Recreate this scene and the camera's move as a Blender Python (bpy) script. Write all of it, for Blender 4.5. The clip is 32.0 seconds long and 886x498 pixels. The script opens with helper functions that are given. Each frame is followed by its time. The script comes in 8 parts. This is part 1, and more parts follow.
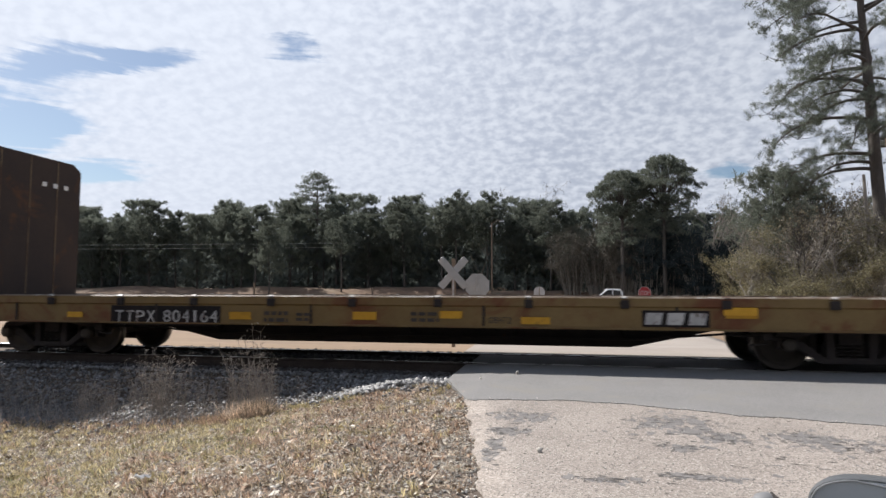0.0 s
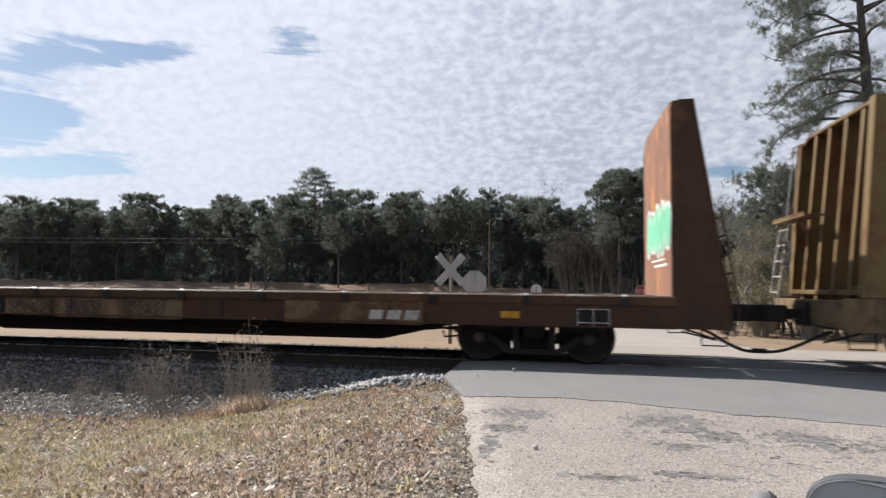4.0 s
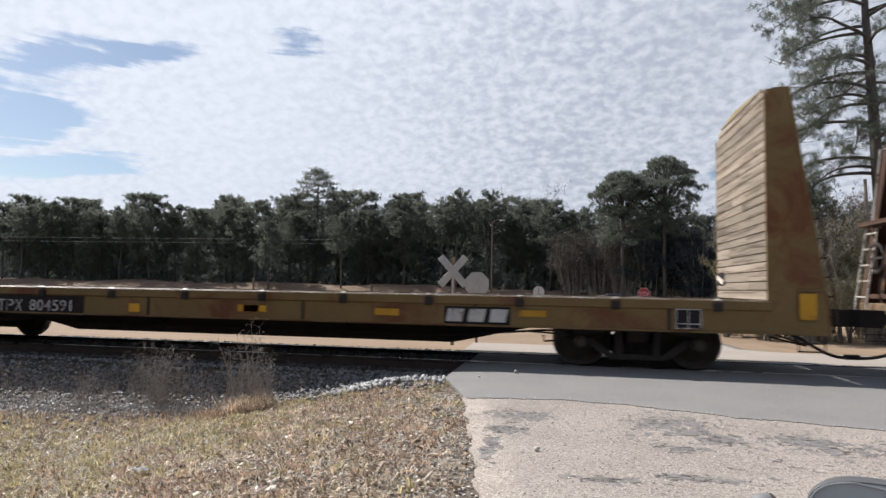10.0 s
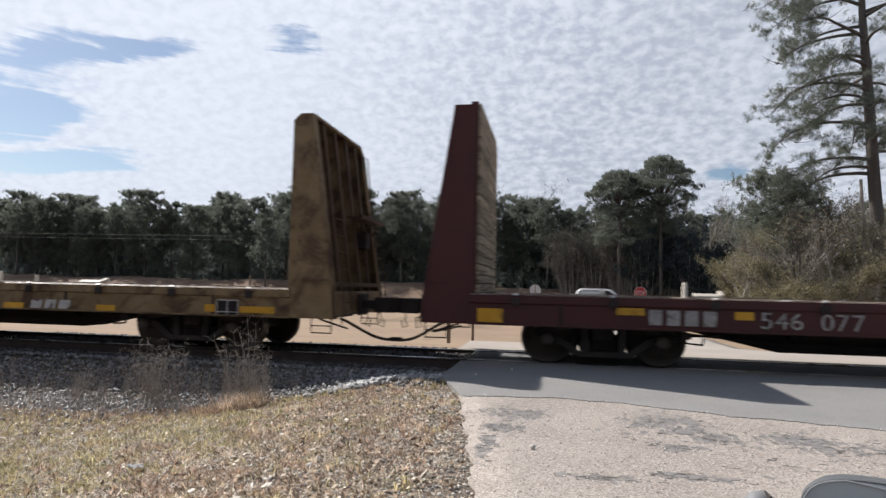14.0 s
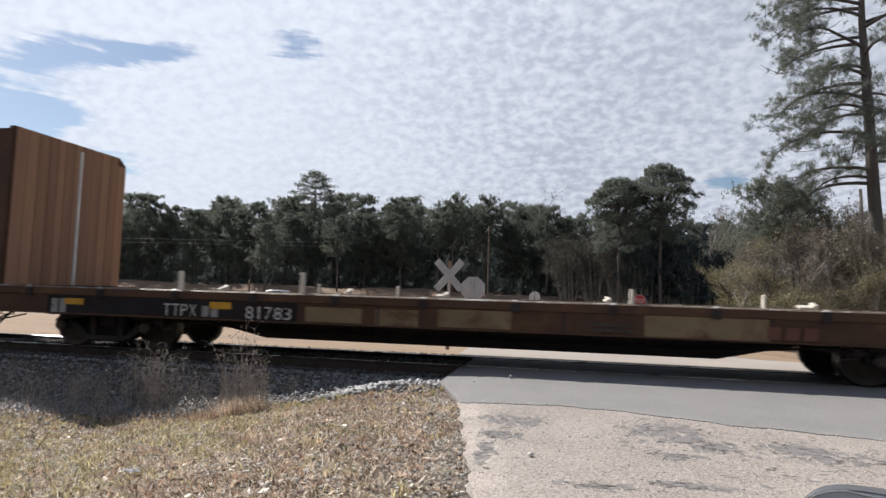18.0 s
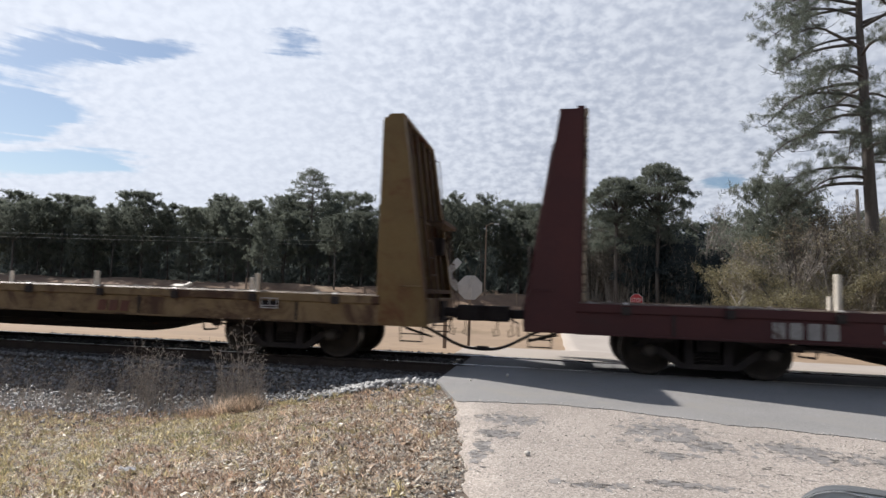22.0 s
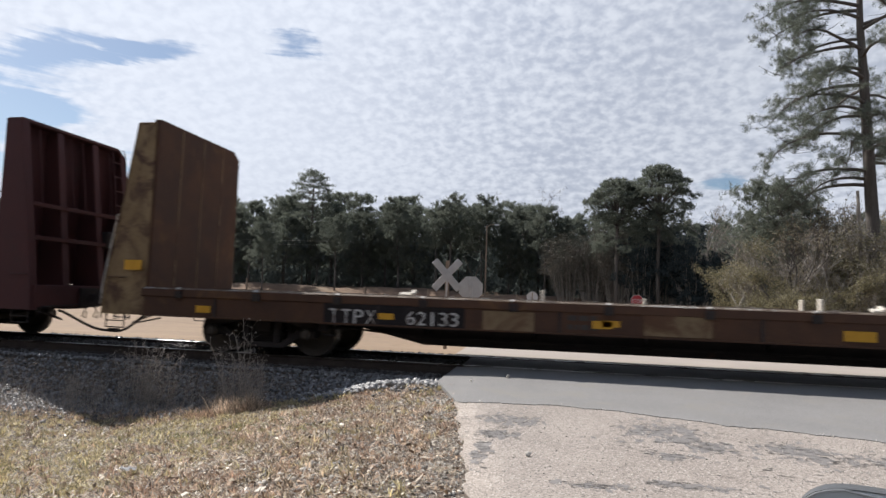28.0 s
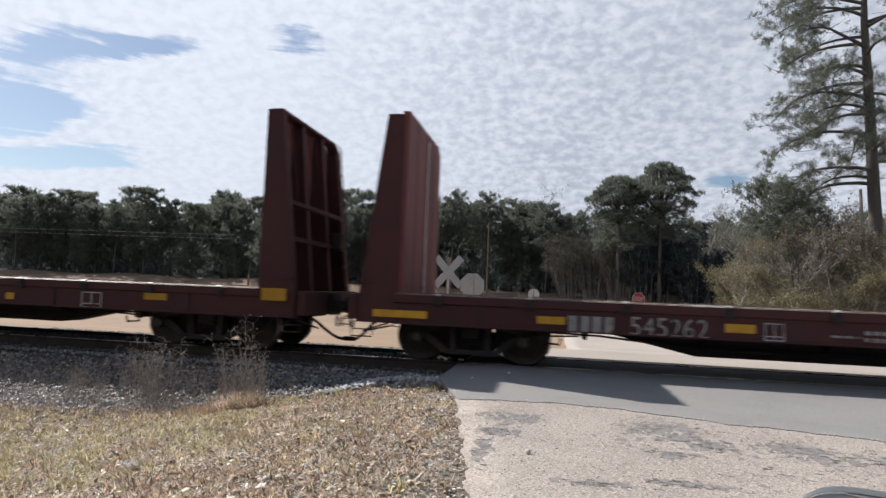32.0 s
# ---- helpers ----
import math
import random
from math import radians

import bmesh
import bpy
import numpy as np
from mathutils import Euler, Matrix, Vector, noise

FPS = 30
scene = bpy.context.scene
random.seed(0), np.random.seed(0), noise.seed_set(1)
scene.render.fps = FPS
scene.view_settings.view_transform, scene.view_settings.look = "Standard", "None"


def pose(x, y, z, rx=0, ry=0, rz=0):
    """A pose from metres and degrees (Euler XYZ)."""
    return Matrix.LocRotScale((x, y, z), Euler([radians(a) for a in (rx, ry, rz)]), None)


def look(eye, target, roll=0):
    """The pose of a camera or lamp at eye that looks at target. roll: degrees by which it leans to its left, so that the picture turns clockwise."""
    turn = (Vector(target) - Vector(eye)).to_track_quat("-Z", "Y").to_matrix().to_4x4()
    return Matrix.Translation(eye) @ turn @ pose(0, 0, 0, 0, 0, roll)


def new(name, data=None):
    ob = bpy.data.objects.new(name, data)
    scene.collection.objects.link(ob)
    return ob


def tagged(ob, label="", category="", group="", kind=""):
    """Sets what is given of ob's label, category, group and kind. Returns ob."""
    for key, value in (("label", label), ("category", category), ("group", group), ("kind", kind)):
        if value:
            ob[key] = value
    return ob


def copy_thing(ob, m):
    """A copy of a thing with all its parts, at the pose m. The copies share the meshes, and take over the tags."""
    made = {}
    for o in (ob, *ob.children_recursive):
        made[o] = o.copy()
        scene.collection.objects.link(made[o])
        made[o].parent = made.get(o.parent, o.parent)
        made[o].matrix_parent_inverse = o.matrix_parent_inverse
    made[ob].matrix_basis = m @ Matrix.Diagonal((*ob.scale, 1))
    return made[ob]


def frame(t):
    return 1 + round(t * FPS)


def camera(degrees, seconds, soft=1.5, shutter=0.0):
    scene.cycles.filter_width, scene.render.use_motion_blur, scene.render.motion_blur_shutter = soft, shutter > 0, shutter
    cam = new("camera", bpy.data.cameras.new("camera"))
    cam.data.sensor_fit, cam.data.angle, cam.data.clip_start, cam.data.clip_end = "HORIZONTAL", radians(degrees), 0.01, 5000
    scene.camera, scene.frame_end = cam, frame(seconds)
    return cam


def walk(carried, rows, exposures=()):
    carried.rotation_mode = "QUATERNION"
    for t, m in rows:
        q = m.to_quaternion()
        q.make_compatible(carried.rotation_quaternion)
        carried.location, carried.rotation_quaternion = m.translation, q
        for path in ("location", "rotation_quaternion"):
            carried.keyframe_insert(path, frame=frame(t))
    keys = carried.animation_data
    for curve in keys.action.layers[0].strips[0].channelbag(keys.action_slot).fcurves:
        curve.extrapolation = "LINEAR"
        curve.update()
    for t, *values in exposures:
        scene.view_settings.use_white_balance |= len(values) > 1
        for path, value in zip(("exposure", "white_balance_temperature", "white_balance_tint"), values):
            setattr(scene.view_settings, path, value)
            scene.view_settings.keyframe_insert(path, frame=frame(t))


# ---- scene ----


def view(yaw, pitch, roll, x, y, z):
    """Camera at (x, y, z), turned yaw degrees right of +Y, tilted up by pitch, leaning left by roll."""
    a, b = radians(yaw), radians(pitch)
    way = Vector((math.sin(a) * math.cos(b), math.cos(a) * math.cos(b), math.sin(b)))
    return look((x, y, z), Vector((x, y, z)) + way * 10, roll)


cam = camera(72.97, 32.0, soft=1.5, shutter=0.25)
walk(cam, [
    (0, view(-10.844, 3.923, 0.120, 0.0033, -0.0037, 1.2396)),
    (0.5, view(-10.865, 3.937, 0.150, 0.0030, -0.0039, 1.2392)),
    (1, view(-10.845, 3.899, 0.228, 0.0028, -0.0046, 1.2392)),
    (1.5, view(-10.801, 3.887, 0.271, 0.0028, -0.0042, 1.2388)),
    (2, view(-10.697, 3.819, 0.400, 0.0010, -0.0027, 1.2390)),
    (2.5, view(-10.637, 3.782, 0.432, 0.0003, -0.0020, 1.2383)),
    (3, view(-10.599, 3.723, 0.527, -0.0004, -0.0014, 1.2384)),
    (3.5, view(-10.589, 3.668, 0.605, -0.0012, -0.0009, 1.2384)),
    (5.5, view(-10.605, 3.516, 0.783, 0.0000, 0.0006, 1.2395)),
    (6, view(-10.605, 3.516, 0.781, 0.0003, 0.0004, 1.2396)),
    (6.5, view(-10.590, 3.500, 0.858, 0.0008, -0.0004, 1.2394)),
    (7, view(-10.579, 3.489, 0.967, 0.0000, -0.0006, 1.2391)),
    (7.5, view(-10.579, 3.516, 1.065, -0.0007, -0.0017, 1.2384)),
    (8, view(-10.593, 3.564, 1.126, -0.0008, -0.0020, 1.2378)),
    (8.5, view(-10.637, 3.596, 1.171, -0.0005, -0.0017, 1.2377)),
    (9, view(-10.696, 3.653, 1.153, -0.0007, -0.0018, 1.2377)),
    (9.5, view(-10.752, 3.706, 1.073, -0.0004, -0.0019, 1.2374)),
    (10, view(-10.843, 3.740, 1.016, -0.0001, -0.0021, 1.2364)),
    (10.5, view(-10.889, 3.723, 0.974, 0.0007, -0.0015, 1.2361)),
    (11, view(-10.886, 3.652, 1.055, 0.0001, -0.0016, 1.2363)),
    (11.5, view(-10.855, 3.600, 1.098, 0.0003, -0.0018, 1.2370)),
    (12, view(-10.776, 3.587, 1.156, 0.0003, -0.0013, 1.2372)),
    (12.5, view(-10.703, 3.577, 1.172, 0.0006, -0.0013, 1.2376)),
    (13, view(-10.636, 3.587, 1.195, 0.0004, -0.0016, 1.2370)),
    (13.5, view(-10.574, 3.591, 1.232, -0.0002, -0.0018, 1.2358)),
    (14, view(-10.542, 3.564, 1.269, 0.0002, -0.0016, 1.2351)),
    (14.5, view(-10.532, 3.541, 1.304, 0.0002, -0.0014, 1.2342)),
    (16.5, view(-10.347, 3.729, 1.634, 0.0010, -0.0004, 1.2339)),
    (17, view(-10.386, 3.919, 1.728, 0.0010, 0.0003, 1.2339)),
    (17.5, view(-10.450, 4.070, 1.719, 0.0005, -0.0003, 1.2339)),
    (18, view(-10.525, 4.154, 1.745, -0.0002, -0.0007, 1.2345)),
    (18.5, view(-10.525, 4.169, 1.775, -0.0008, -0.0009, 1.2352)),
    (19, view(-10.522, 4.162, 1.811, -0.0010, -0.0004, 1.2364)),
    (19.5, view(-10.456, 4.152, 1.787, -0.0010, -0.0001, 1.2365)),
    (20, view(-10.416, 4.131, 1.781, -0.0004, 0.0013, 1.2372)),
    (20.5, view(-10.377, 4.119, 1.784, 0.0004, 0.0026, 1.2369)),
    (21, view(-10.313, 4.086, 1.825, 0.0010, 0.0031, 1.2365)),
    (21.5, view(-10.289, 4.076, 1.839, 0.0008, 0.0041, 1.2360)),
    (22, view(-10.269, 4.034, 1.909, 0.0006, 0.0045, 1.2353)),
    (22.5, view(-10.251, 4.033, 1.929, 0.0010, 0.0047, 1.2350)),
    (23, view(-10.236, 4.011, 1.951, 0.0009, 0.0040, 1.2340)),
    (23.5, view(-10.183, 3.994, 1.950, 0.0001, 0.0036, 1.2330)),
    (24, view(-10.172, 3.997, 1.961, -0.0002, 0.0041, 1.2324)),
    (24.5, view(-10.169, 3.986, 1.993, -0.0008, 0.0037, 1.2319)),
    (25, view(-10.174, 3.989, 1.984, -0.0014, 0.0024, 1.2318)),
    (25.5, view(-10.195, 3.971, 2.024, -0.0017, 0.0017, 1.2320)),
    (27.5, view(-10.251, 4.086, 2.003, -0.0022, -0.0004, 1.2310)),
    (28, view(-10.317, 4.120, 1.999, -0.0021, 0.0002, 1.2320)),
    (28.5, view(-10.385, 4.122, 1.995, -0.0021, 0.0004, 1.2321)),
    (29, view(-10.453, 4.124, 1.990, -0.0018, 0.0007, 1.2322)),
    (29.5, view(-10.488, 4.087, 2.045, -0.0010, 0.0014, 1.2329)),
    (30, view(-10.508, 4.039, 2.049, -0.0010, 0.0013, 1.2328)),
    (30.5, view(-10.506, 3.958, 2.137, 0.0003, 0.0018, 1.2336)),
    (31, view(-10.494, 3.910, 2.188, 0.0005, 0.0015, 1.2342)),
    (31.5, view(-10.472, 3.829, 2.226, 0.0007, 0.0024, 1.2357)),
    (32, view(-10.467, 3.802, 2.254, 0.0002, 0.0028, 1.2373)),
])

# ---- light ----
SUN_WAY = Vector((-0.95, 0.54, 1.0)).normalized()
SUN_ELEV = math.asin(SUN_WAY.z)
SUN_AZ = math.atan2(SUN_WAY.x, SUN_WAY.y)

sun = new("sun", bpy.data.lights.new("sun", "SUN"))
sun.data.energy, sun.data.angle, sun.data.color = 5.0, radians(0.6), (1.0, 0.955, 0.905)
sun.matrix_world = look((-60, 40, 80), Vector((-60, 40, 80)) - SUN_WAY)
scene.view_settings.exposure = 0.42


class Nodes:
    """A short way to write node trees."""

    def __init__(self, tree):
        self.t = tree
        tree.nodes.clear()

    def add(self, kind, ins=None, **props):
        n = self.t.nodes.new(kind)
        if "operation" in props:
            n.operation = props["operation"]
        if props.get("use_clamp"):
            n.use_clamp = True
        if "data_type" in props:
            n.data_type = props["data_type"]
        if "blend_type" in props:
            n.blend_type = props["blend_type"]
        if "interpolation_type" in props:
            n.interpolation_type = props["interpolation_type"]
        for k, v in (ins or {}).items():
            if isinstance(v, bpy.types.NodeSocket):
                self.t.links.new(v, n.inputs[k])
            else:
                n.inputs[k].default_value = v
        return n

    def math(self, op, a, b=0.0, clamp=False):
        return self.add("ShaderNodeMath", {0: a, 1: b}, operation=op, use_clamp=clamp).outputs[0]

    def mix(self, f, a, b, blend="MIX"):
        n = self.add("ShaderNodeMix", {0: f, 6: a, 7: b}, data_type="RGBA", blend_type=blend)
        return n.outputs[2]

    def ramp(self, f, a, b, lo=0.0, hi=1.0):
        return self.add("ShaderNodeMapRange", {0: f, 1: a, 2: b, 3: lo, 4: hi}, interpolation_type="SMOOTHSTEP").outputs[0]

    def noise(self, vec, scale, detail=4.0, rough=0.55, dist=0.0):
        return self.add("ShaderNodeTexNoise", {"Vector": vec, "Scale": scale, "Detail": detail, "Roughness": rough, "Distortion": dist}).outputs[0]


def rgb(c):
    return (c[0], c[1], c[2], 1.0)


def build_sky():
    world = bpy.data.worlds.new("sky")
    scene.world = world
    world.use_nodes = True
    n = Nodes(world.node_tree)
    way = n.add("ShaderNodeTexCoord").outputs["Generated"]
    dome = n.add("ShaderNodeTexSky")
    dome.sky_type, dome.sun_disc = "NISHITA", False
    dome.sun_elevation, dome.sun_rotation = SUN_ELEV, SUN_AZ
    dome.air_density, dome.dust_density, dome.ozone_density = 1.0, 0.6, 2.0
    sky = dome.outputs[0]
    x, y, z = (n.add("ShaderNodeSeparateXYZ", {0: way}).outputs[i] for i in range(3))
    up = n.math("ADD", n.math("MAXIMUM", z, 0.0), 0.42)
    flat = n.add("ShaderNodeCombineXYZ", {0: n.math("DIVIDE", x, up), 1: n.math("DIVIDE", y, up), 2: 0.0}).outputs[0]
    shift = n.add("ShaderNodeVectorMath", {0: flat, 1: (3.1, 1.7, 0.0)}, operation="ADD").outputs[0]
    broad = n.noise(shift, 1.3, 2.0, 0.5, 0.3)
    cells = n.noise(shift, 38.0, 2.2, 0.5, 0.15)
    wisps = n.noise(n.add("ShaderNodeVectorMath", {0: shift, 1: (0.8, 1.5, 1.0)}, operation="MULTIPLY").outputs[0], 3.4, 6.0, 0.62, 0.7)
    cover = n.math("ADD", n.math("ADD", n.math("MULTIPLY", broad, 1.0), n.math("MULTIPLY", wisps, 0.6)), n.math("MULTIPLY", cells, 0.16))
    cover = n.math("ADD", cover, n.math("MULTIPLY", x, 0.06))
    streaks = n.noise(n.add("ShaderNodeCombineXYZ", {0: n.math("MULTIPLY", x, 3.0), 1: n.math("MULTIPLY", z, 22.0), 2: 0.3}).outputs[0], 1.0, 6.0, 0.6, 0.4)
    # gaps in the cloud: slope across, slope up, reach across, reach up, depth
    ahead = n.math("MAXIMUM", y, 0.05)
    slope = n.add("ShaderNodeCombineXYZ", {0: n.math("DIVIDE", x, ahead), 1: n.math("DIVIDE", z, ahead), 2: 0.0}).outputs[0]
    for u, v, a, b, deep in ((-0.955, 0.225, 0.22, 0.028, 0.66), (-1.05, 0.315, 0.12, 0.05, 0.6), (-1.0, 0.44, 0.22, 0.06, 0.42), (-0.77, 0.445, 0.14, 0.03, 0.42), (-0.46, 0.445, 0.08, 0.035, 0.4), (0.27, 0.19, 0.05, 0.03, 0.5)):
        d = n.add("ShaderNodeVectorMath", {0: slope, 1: (u, v, 0.0)}, operation="SUBTRACT").outputs[0]
        d = n.add("ShaderNodeVectorMath", {0: d, 1: (1 / a, 1 / b, 0.0)}, operation="MULTIPLY").outputs[0]
        d = n.add("ShaderNodeVectorMath", {0: d}, operation="LENGTH").outputs["Value"]
        d = n.math("ADD", d, n.math("MULTIPLY", n.math("SUBTRACT", streaks, 0.5), 4.2))
        cover = n.math("SUBTRACT", cover, n.ramp(d, 1.3, 0.2, 0.0, deep))
    # the cloud sheet thins to open blue overhead
    cover = n.math("SUBTRACT", cover, n.ramp(z, 0.50, 0.85, 0.0, 0.60))
    amount = n.ramp(cover, 0.40, 0.72)
    light = n.ramp(n.math("ADD", n.math("MULTIPLY", cells, 0.85), n.math("MULTIPLY", wisps, 0.45)), 0.44, 0.86)
    thin = n.ramp(x, -0.50, 0.0)
    light = n.math("ADD", n.math("MULTIPLY", light, n.math("ADD", n.math("MULTIPLY", thin, 0.65), 0.35)), n.math("MULTIPLY", n.math("SUBTRACT", 1.0, thin), 0.58))
    near_sun = n.add("ShaderNodeVectorMath", {0: way, 1: tuple(SUN_WAY)}, operation="DOT_PRODUCT").outputs["Value"]
    glow = n.ramp(near_sun, 0.35, 1.0, 0.0, 0.32)
    grey = n.mix(light, rgb((0.340, 0.374, 0.452)), rgb((0.498, 0.530, 0.596)))
    cloud = n.add("ShaderNodeVectorMath", {0: grey, 3: n.math("ADD", glow, 1.0)}, operation="SCALE").outputs[0]
    blue = n.add("ShaderNodeVectorMath", {0: sky, 3: 0.070}, operation="SCALE").outputs[0]
    col = n.mix(amount, blue, cloud)
    back = n.add("ShaderNodeBackground", {0: col, 1: 1.0})
    out = n.add("ShaderNodeOutputWorld", {0: back.outputs[0]})


build_sky()

# ---- materials ----


def material(name, a, b, scale=3.0, rough=0.7, metal=0.0, bump=0.25, fine=40.0, c=None, c_scale=1.0, c_cut=(0.55, 0.68),
             stretch=(1, 1, 1), vary=0.15, spec=0.4, island=0.0, glow=0.0, leaf=0.0, fine_mix=0.35):
    """Two colours in a broad noise, a fine grain over them, a third colour in patches (rust, stains), and relief.
    vary: lightness from object to object; island: from piece to piece within one mesh; leaf: light that passes through."""
    m = bpy.data.materials.new(name)
    m.use_nodes = True
    n = Nodes(m.node_tree)
    co = n.add("ShaderNodeTexCoord").outputs["Object"]
    info = n.add("ShaderNodeObjectInfo").outputs["Random"]
    off = n.add("ShaderNodeCombineXYZ", {0: n.math("MULTIPLY", info, 37.0), 1: n.math("MULTIPLY", info, 11.0), 2: 0.0}).outputs[0]
    vec = n.add("ShaderNodeVectorMath", {0: co, 1: off}, operation="ADD").outputs[0]
    vec = n.add("ShaderNodeVectorMath", {0: vec, 1: stretch}, operation="MULTIPLY").outputs[0]
    big = n.noise(vec, scale, 5.0, 0.6)
    small = n.noise(vec, fine, 3.0, 0.6)
    f = n.math("ADD", n.math("MULTIPLY", n.ramp(big, 0.32, 0.68), 1.0 - fine_mix), n.math("MULTIPLY", n.ramp(small, 0.3, 0.7), fine_mix))
    col = n.mix(f, rgb(a), rgb(b))
    rgh = n.math("ADD", n.math("MULTIPLY", big, 0.25), rough - 0.12, True)
    if c:
        pat = n.noise(vec, c_scale, 7.0, 0.68, 0.6)
        k = n.ramp(pat, c_cut[0], c_cut[1])
        tone = n.mix(small, rgb(c), rgb([v * 0.55 for v in c]))
        col = n.mix(k, col, tone)
    if vary or island:
        v = n.math("ADD", n.math("MULTIPLY", info, 2 * vary), 1.0 - vary)
        if island:
            isl = n.add("ShaderNodeNewGeometry").outputs["Random Per Island"]
            v = n.math("MULTIPLY", v, n.math("ADD", n.math("MULTIPLY", isl, 2 * island), 1.0 - island))
        col = n.add("ShaderNodeVectorMath", {0: col, 3: v}, operation="SCALE").outputs[0]
    ins = {"Base Color": col, "Roughness": rgh, "Metallic": metal, "Specular IOR Level": spec}
    if bump:
        h = n.math("ADD", n.math("MULTIPLY", big, 0.5), n.math("MULTIPLY", small, 0.5))
        ins["Normal"] = n.add("ShaderNodeBump", {"Strength": bump, "Distance": 0.02, "Height": h}).outputs[0]
    if glow:
        ins["Emission Color"], ins["Emission Strength"] = rgb(a), glow
    sh = n.add("ShaderNodeBsdfPrincipled", ins).outputs[0]
    if leaf:
        tr = n.add("ShaderNodeBsdfTranslucent", {0: col}).outputs[0]
        sh = n.add("ShaderNodeMixShader", {0: leaf, 1: sh, 2: tr}).outputs[0]
    n.add("ShaderNodeOutputMaterial", {0: sh})
    return m


